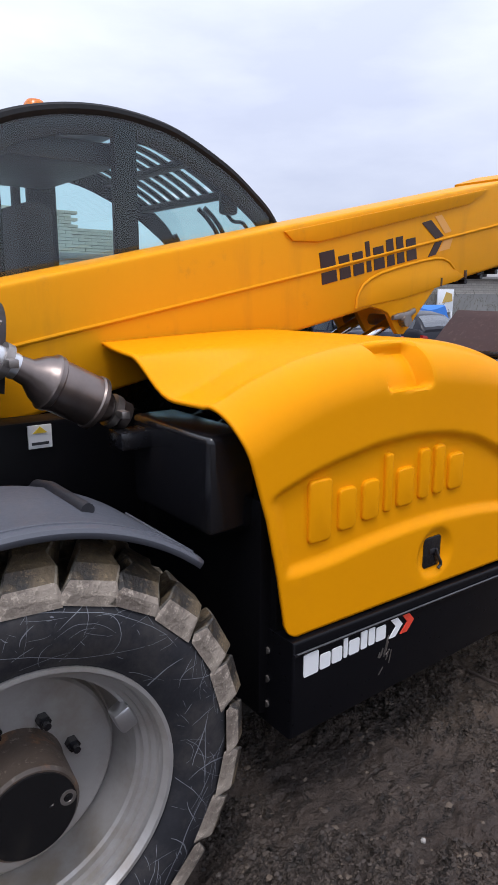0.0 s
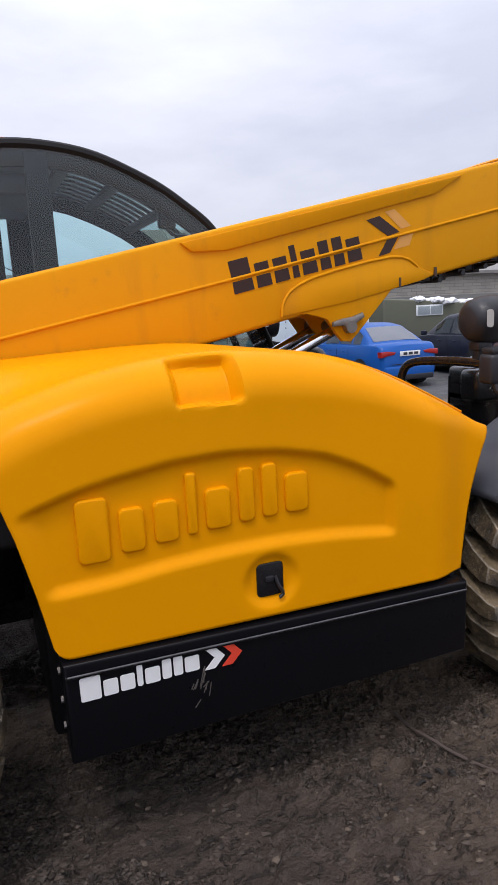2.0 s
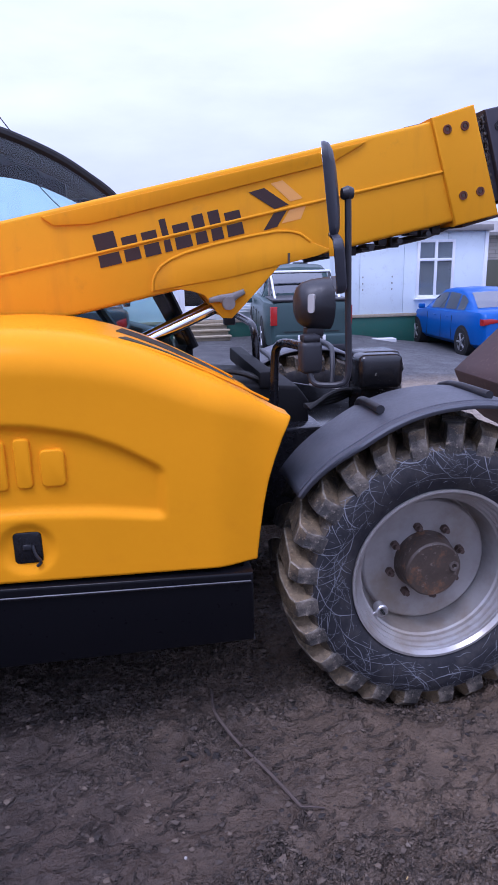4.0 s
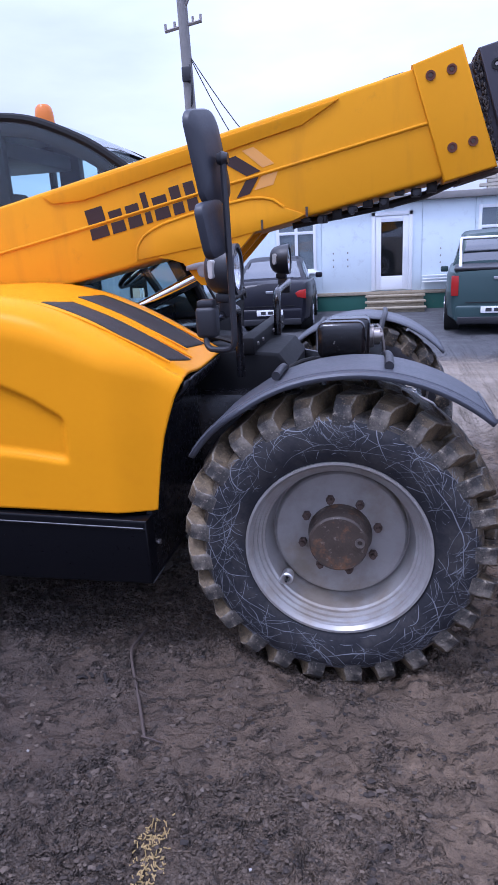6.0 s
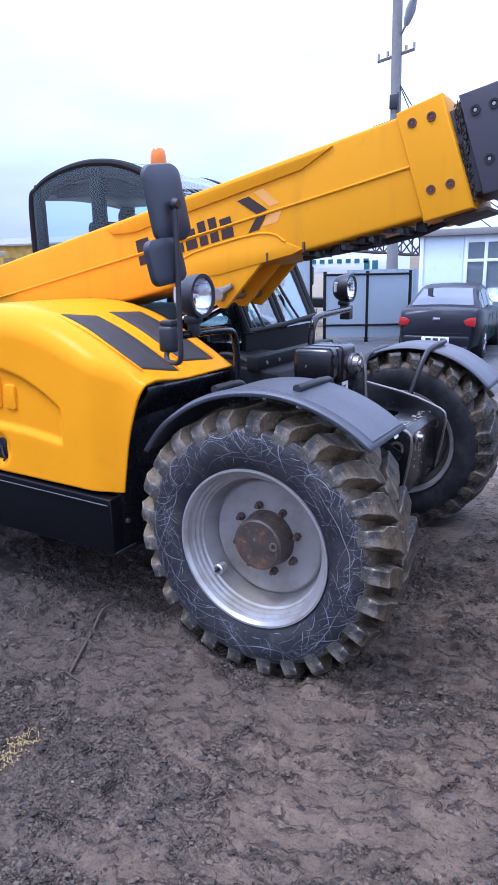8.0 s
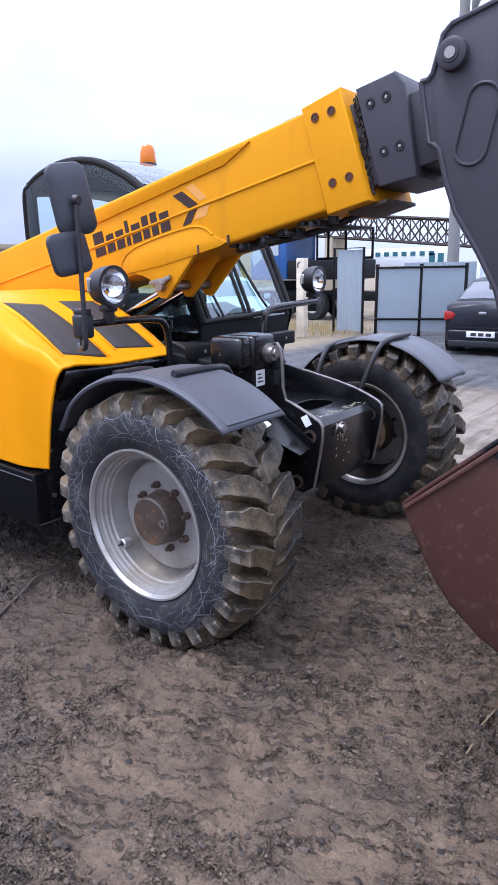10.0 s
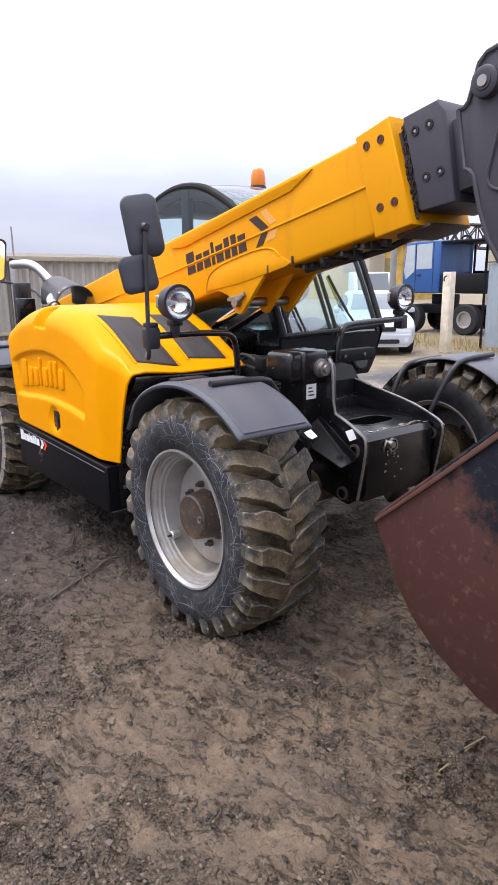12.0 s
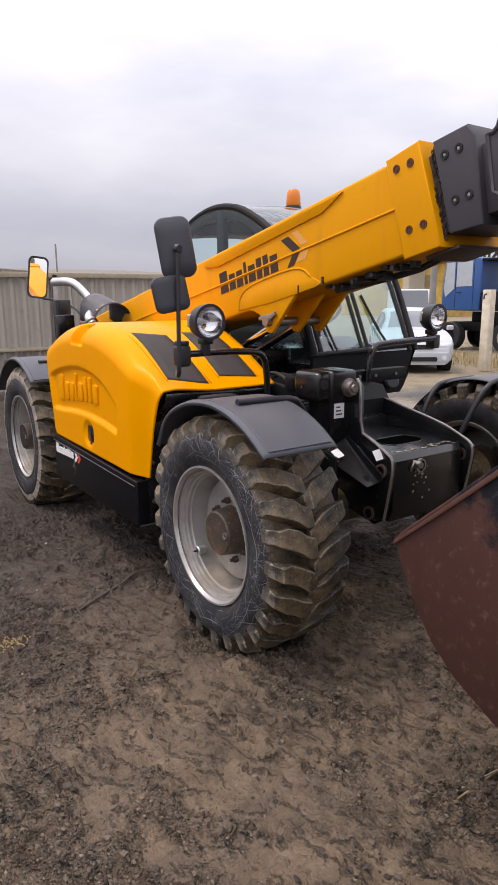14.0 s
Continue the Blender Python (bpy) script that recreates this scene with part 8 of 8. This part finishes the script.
def lattice(name, a, b, w, n, label):
    a, b = Vector(a), Vector(b)
    root = thing(name, label, "crane")
    bm = bmesh.new()
    up = Vector((0, 0, w))
    side = Vector((0, w, 0))
    corners = [Vector((0, 0, 0)), up, up + side, side]
    for c in corners:
        tube(bm, [a + c, b + c], 0.06, 5)
    part("chord", bm, M_LATTICE, root)
    bm = bmesh.new()
    for i in range(n):
        p, q = a.lerp(b, i / n), a.lerp(b, (i + 1) / n)
        for c, d in zip(corners, corners[1:] + corners[:1]):
            tube(bm, [p + c, q + d], 0.034, 4)
            tube(bm, [p + d, q + c], 0.030, 4)
            tube(bm, [p + c, p + d], 0.03, 4)
    part("brace", bm, M_LATTICE, root)
    for f in (0.04, 0.5, 0.96):
        p = a.lerp(b, f)
        bm = bmesh.new()
        box(bm, (p.x - 0.2, p.y - 0.1, 0), (p.x + 0.2, p.y + w + 0.1, p.z - 0.03), 0.02)
        part("trestle", bm, M_WOOD, root)


lattice("lattice_jib", (-21, 24, 3.6), (-6.0, 24, 2.2), 0.95, 20, "rusty lattice crane jib lying behind the fence")

# ---------- blue lorry ----------
# opaque pale panes: light seen through the cab is put into their colour
M_LORRYGLASS = plain("pale opaque lorry glass", (0.46, 0.50, 0.52), 0.12, 0.3, 6, 0.15, 0.02)
M_BLUE = paint("lorry blue", (0.012, 0.075, 0.25), 0.4, 0.3, dirt_amount=0.35)
lorry = thing("blue_lorry", "old blue lorry with a boxy cab and large wheels", "lorry", pose(-9.6, 17.4, 0, 0, 0, 180))
bm = bmesh.new()
prism(bm, [(1.02, 1.28), (2.52, 1.28), (2.52, 1.95), (2.40, 2.90), (1.10, 2.94), (1.02, 2.88)], -0.90, 0.90, "xz", 0.05, 3)
cabm = part("lorry_cab", bm, M_BLUE, lorry)
for s in (1, -1):
    bm = bmesh.new()
    prism(bm, [(2.02, 1.98), (2.36, 1.72), (2.44, 1.98), (2.35, 2.80), (2.02, 2.82)], s * 0.90 - 0.012, s * 0.90 + 0.012, "xz")
    part("quarter_window", bm, M_LORRYGLASS, cabm, smooth=False)
    bm = bmesh.new()
    prism(bm, [(1.34, 2.06), (1.94, 2.04), (1.94, 2.82), (1.34, 2.84)], s * 0.90 - 0.012, s * 0.90 + 0.012, "xz")
    part("door_window", bm, M_LORRYGLASS, cabm, smooth=False)
    bm = bmesh.new()
    for lo, hi in (((1.28, 1.34), (1.295, 2.88)), ((1.97, 1.34), (1.985, 2.88))):
        box(bm, (lo[0], s * 0.90 - 0.006, lo[1]), (hi[0], s * 0.90 + 0.006, hi[1]))
    part("door_gap", bm, M_RUBBERSEAL, cabm)
    bm = bmesh.new()
    box(bm, (1.75, s * 0.91 - 0.02, 1.84), (1.92, s * 0.91 + 0.02, 1.88), 0.006)
    part("handle", bm, M_PLASTIC, cabm)
bm = bmesh.new()
grid(bm, lambda u, v: (2.53 - 0.10 * v, -0.80 + 1.6 * u, 1.98 + 0.80 * v), 3, 3)
part("windscreen", bm, M_CARGLASS, cabm)
bm = bmesh.new()
box(bm, (-3.6, -0.45, 0.62), (2.5, 0.45, 0.90), 0.02)
part("frame", bm, M_BLACK_MATT, lorry)
bm = bmesh.new()
box(bm, (1.45, -0.92, 0.88), (2.25, -0.40, 1.22), 0.04)
part("fuel_tank", bm, M_BLACK_MATT, lorry)
bm = bmesh.new()
for lo, hi in (((-1.2, -0.92, 1.90), (1.0, -0.86, 1.98)), ((-1.2, -0.92, 2.82), (1.0, 0.92, 2.90)), ((-1.2, -0.92, 1.9), (-1.12, -0.86, 2.9)), ((0.93, -0.92, 1.9), (1.0, -0.86, 2.9)), ((0.48, -0.92, 1.9), (0.56, -0.86, 2.9)), ((-0.2, -0.92, 1.9), (-0.12, -0.86, 2.9))):
    box(bm, lo, hi, 0.02)
part("rear_cabin", bm, M_BLACK_MATT, lorry, "dark-framed open rear cabin")
bm = bmesh.new()
box(bm, (-1.3, -0.92, 1.28), (0.98, 0.92, 1.89), 0.06)
part("equipment_box", bm, M_BLACK_MATT, lorry)
bm = bmesh.new()
for y in (-0.6, 0.6):
    tube(bm, [(0.5, y, 2.9), (0.45, y, 3.02), (0.2, y, 3.02), (0.15, y, 2.9)], 0.03, 8, 1)
part("roof_hoop", bm, M_BLACK_MATT, lorry)
for x, r, mat in ((0.0, 0.48, M_RIM), (2.12, 0.46, M_BLACK_MATT)):
    for s in (1, -1):
        bm = bmesh.new()
        lathe(bm, [(0.0, r * 0.55), (0.0, r * 0.92), (0.04, r), (0.30, r), (0.34, r * 0.92)], (x, s * 0.95, r), (x, -s * 9, r), 32, False)
        wh = part("wheel", bm, M_RUBBERSEAL, lorry)
        bm = bmesh.new()
        lathe(bm, [(0.0, r * 0.60), (0.01, r * 0.46), (0.09, r * 0.42), (0.10, 0.0)], (x, s * 0.95, r), (x, -s * 9, r), 28, False)
        part("rim", bm, mat, wh)
# far ochre hall, concrete pole and a white van behind the lorry
far_hall = thing("ochre_hall", "long ochre-plastered hall far behind the lorry", "building", pose(-38, 42, 0, 0, 0, 8))
bm = bmesh.new()
box(bm, (-14, 0, 0), (4.6, 6, 4.6))
part("wall", bm, plain("ochre plaster", (0.42, 0.27, 0.06), 0.9, scale=1.6, vary=0.7), far_hall)
bm = bmesh.new()
prism(bm, [(-0.4, 4.55), (3, 5.3), (6.4, 4.55), (6.4, 4.4), (-0.4, 4.4)], -14.3, 4.9, "yz")
part("roof", bm, M_CONCRETE, far_hall)
for k in range(5):
    bm = bmesh.new()
    box(bm, (-12 + 3.6 * k, -0.04, 2.2), (-10.6 + 3.6 * k, 0.02, 3.4))
    part("window", bm, M_WINGLASS, far_hall, smooth=False)
bm = bmesh.new()
cyl(bm, (-17.1, 22.0, -0.05), (-17.1, 22.0, 3.1), 0.16, 0.14, 16)
tagged(finish("concrete_pole", bm, M_CONCRETE), "pale concrete pole behind the lorry", "pole")
white_van = thing("white_van", "white van parked behind the lorry", "van", pose(-21.6, 25.2, 0, 0, 0, -42))
bm = bmesh.new()
prism(bm, [(0, 0.35), (4.4, 0.35), (4.4, 0.95), (3.75, 1.15), (3.05, 2.05), (0.05, 2.1)], -0.9, 0.9, "xz", 0.10, 3)
part("body", bm, paint("van white", (0.70, 0.72, 0.76), 0.35, 0.1, dirt_amount=0.15), white_van)
bm = bmesh.new()
grid(bm, lambda u, v: (3.74 - 0.62 * v, -0.74 + 1.48 * u, 1.20 + 0.80 * v), 3, 3)
part("windscreen", bm, M_CARGLASS, white_van)
for x in (0.85, 3.6):
    for s in (1, -1):
        bm = bmesh.new()
        cyl(bm, (x, s * 0.91, 0.33), (x, s * 0.68, 0.33), 0.33, seg=24)
        part("wheel", bm, M_RUBBERSEAL, white_van)

bm = bmesh.new()
for k in range(1500):
    u = random.random()
    x, y = -12.5 + 6.0 * u + random.gauss(0, 0.4), 12.2 + 2.2 * random.random() + 1.2 * (1 - u)
    h = random.uniform(0.05, 0.24)
    a = random.random() * 6.28
    lean = random.uniform(0.02, 0.10)
    w = 0.010
    c, d = Vector((x, y, 0.0)), Vector((math.cos(a), math.sin(a), 0))
    e = Vector((-d.y, d.x, 0)) * w
    vs = [bm.verts.new(v) for v in (c - e, c + e, c + d * lean * 0.5 + Vector((0, 0, h * 0.6)) + e * 0.6, c + d * lean * 0.5 + Vector((0, 0, h * 0.6)) - e * 0.6, c + d * lean + Vector((0, 0, h)))]
    bm.faces.new(vs[:4])
    bm.faces.new((vs[3], vs[2], vs[4]))
tagged(finish("dry_grass", bm, plain("straw-yellow grass", (0.36, 0.28, 0.13), 0.85, scale=3, vary=0.4), smooth=False), "straw-yellow dry grass round the gate post", "grass", kind="stuff")

# ---------- corrugated fence and sheds behind the machine ----------
yard = thing("corrugated_fence", "tall beige-grey corrugated sheet fence with a timber top", "fence", kind="structure")
for k in range(8):
    y0 = -9 + 2.0 * k
    bm = bmesh.new()
    corrugated(bm, (-10.0, y0 + 0.01), (-10.0, y0 + 1.99), 0.05, 2.18 - 0.006 * k, 0.22, 0.055)
    part("fence_sheet", bm, M_BEIGE, yard)
for z, w in ((2.20, 0.06), (0.83, 0.04)):
    bm = bmesh.new()
    box(bm, (-10.02, -9.2, z - w), (-9.9, 7.1, z + w * 0.6), 0.01)
    part("fence_rail", bm, M_WOOD, yard)
for k in range(6):
    bm = bmesh.new()
    box(bm, (-9.97, -9 + 2.9 * k, 0), (-9.9, -8.9 + 2.9 * k, 2.2), 0.01)
    part("fence_post", bm, M_STEEL, yard)
shed = thing("shed", "low shed with a pale timber roof behind the fence", "building")
bm = bmesh.new()
box(bm, (-16, 3.4, 0), (-11, 6.9, 2.16))
part("wall", bm, M_CONCRETE, shed)
bm = bmesh.new()
prism(bm, [(-16.4, 2.56), (-10.7, 2.24), (-10.7, 2.16), (-16.4, 2.44)], 3.2, 7.0, "xz")
part("roof", bm, plain("weathered roof boards", (0.17, 0.145, 0.12), 0.85, scale=4, vary=0.4), shed)
bm = bmesh.new()
tube(bm, [(-12.5, 3.6, 2.3), (-12.5, 3.6, 2.95)], 0.02, 6)
part("vent_pipe", bm, M_STEEL, shed)
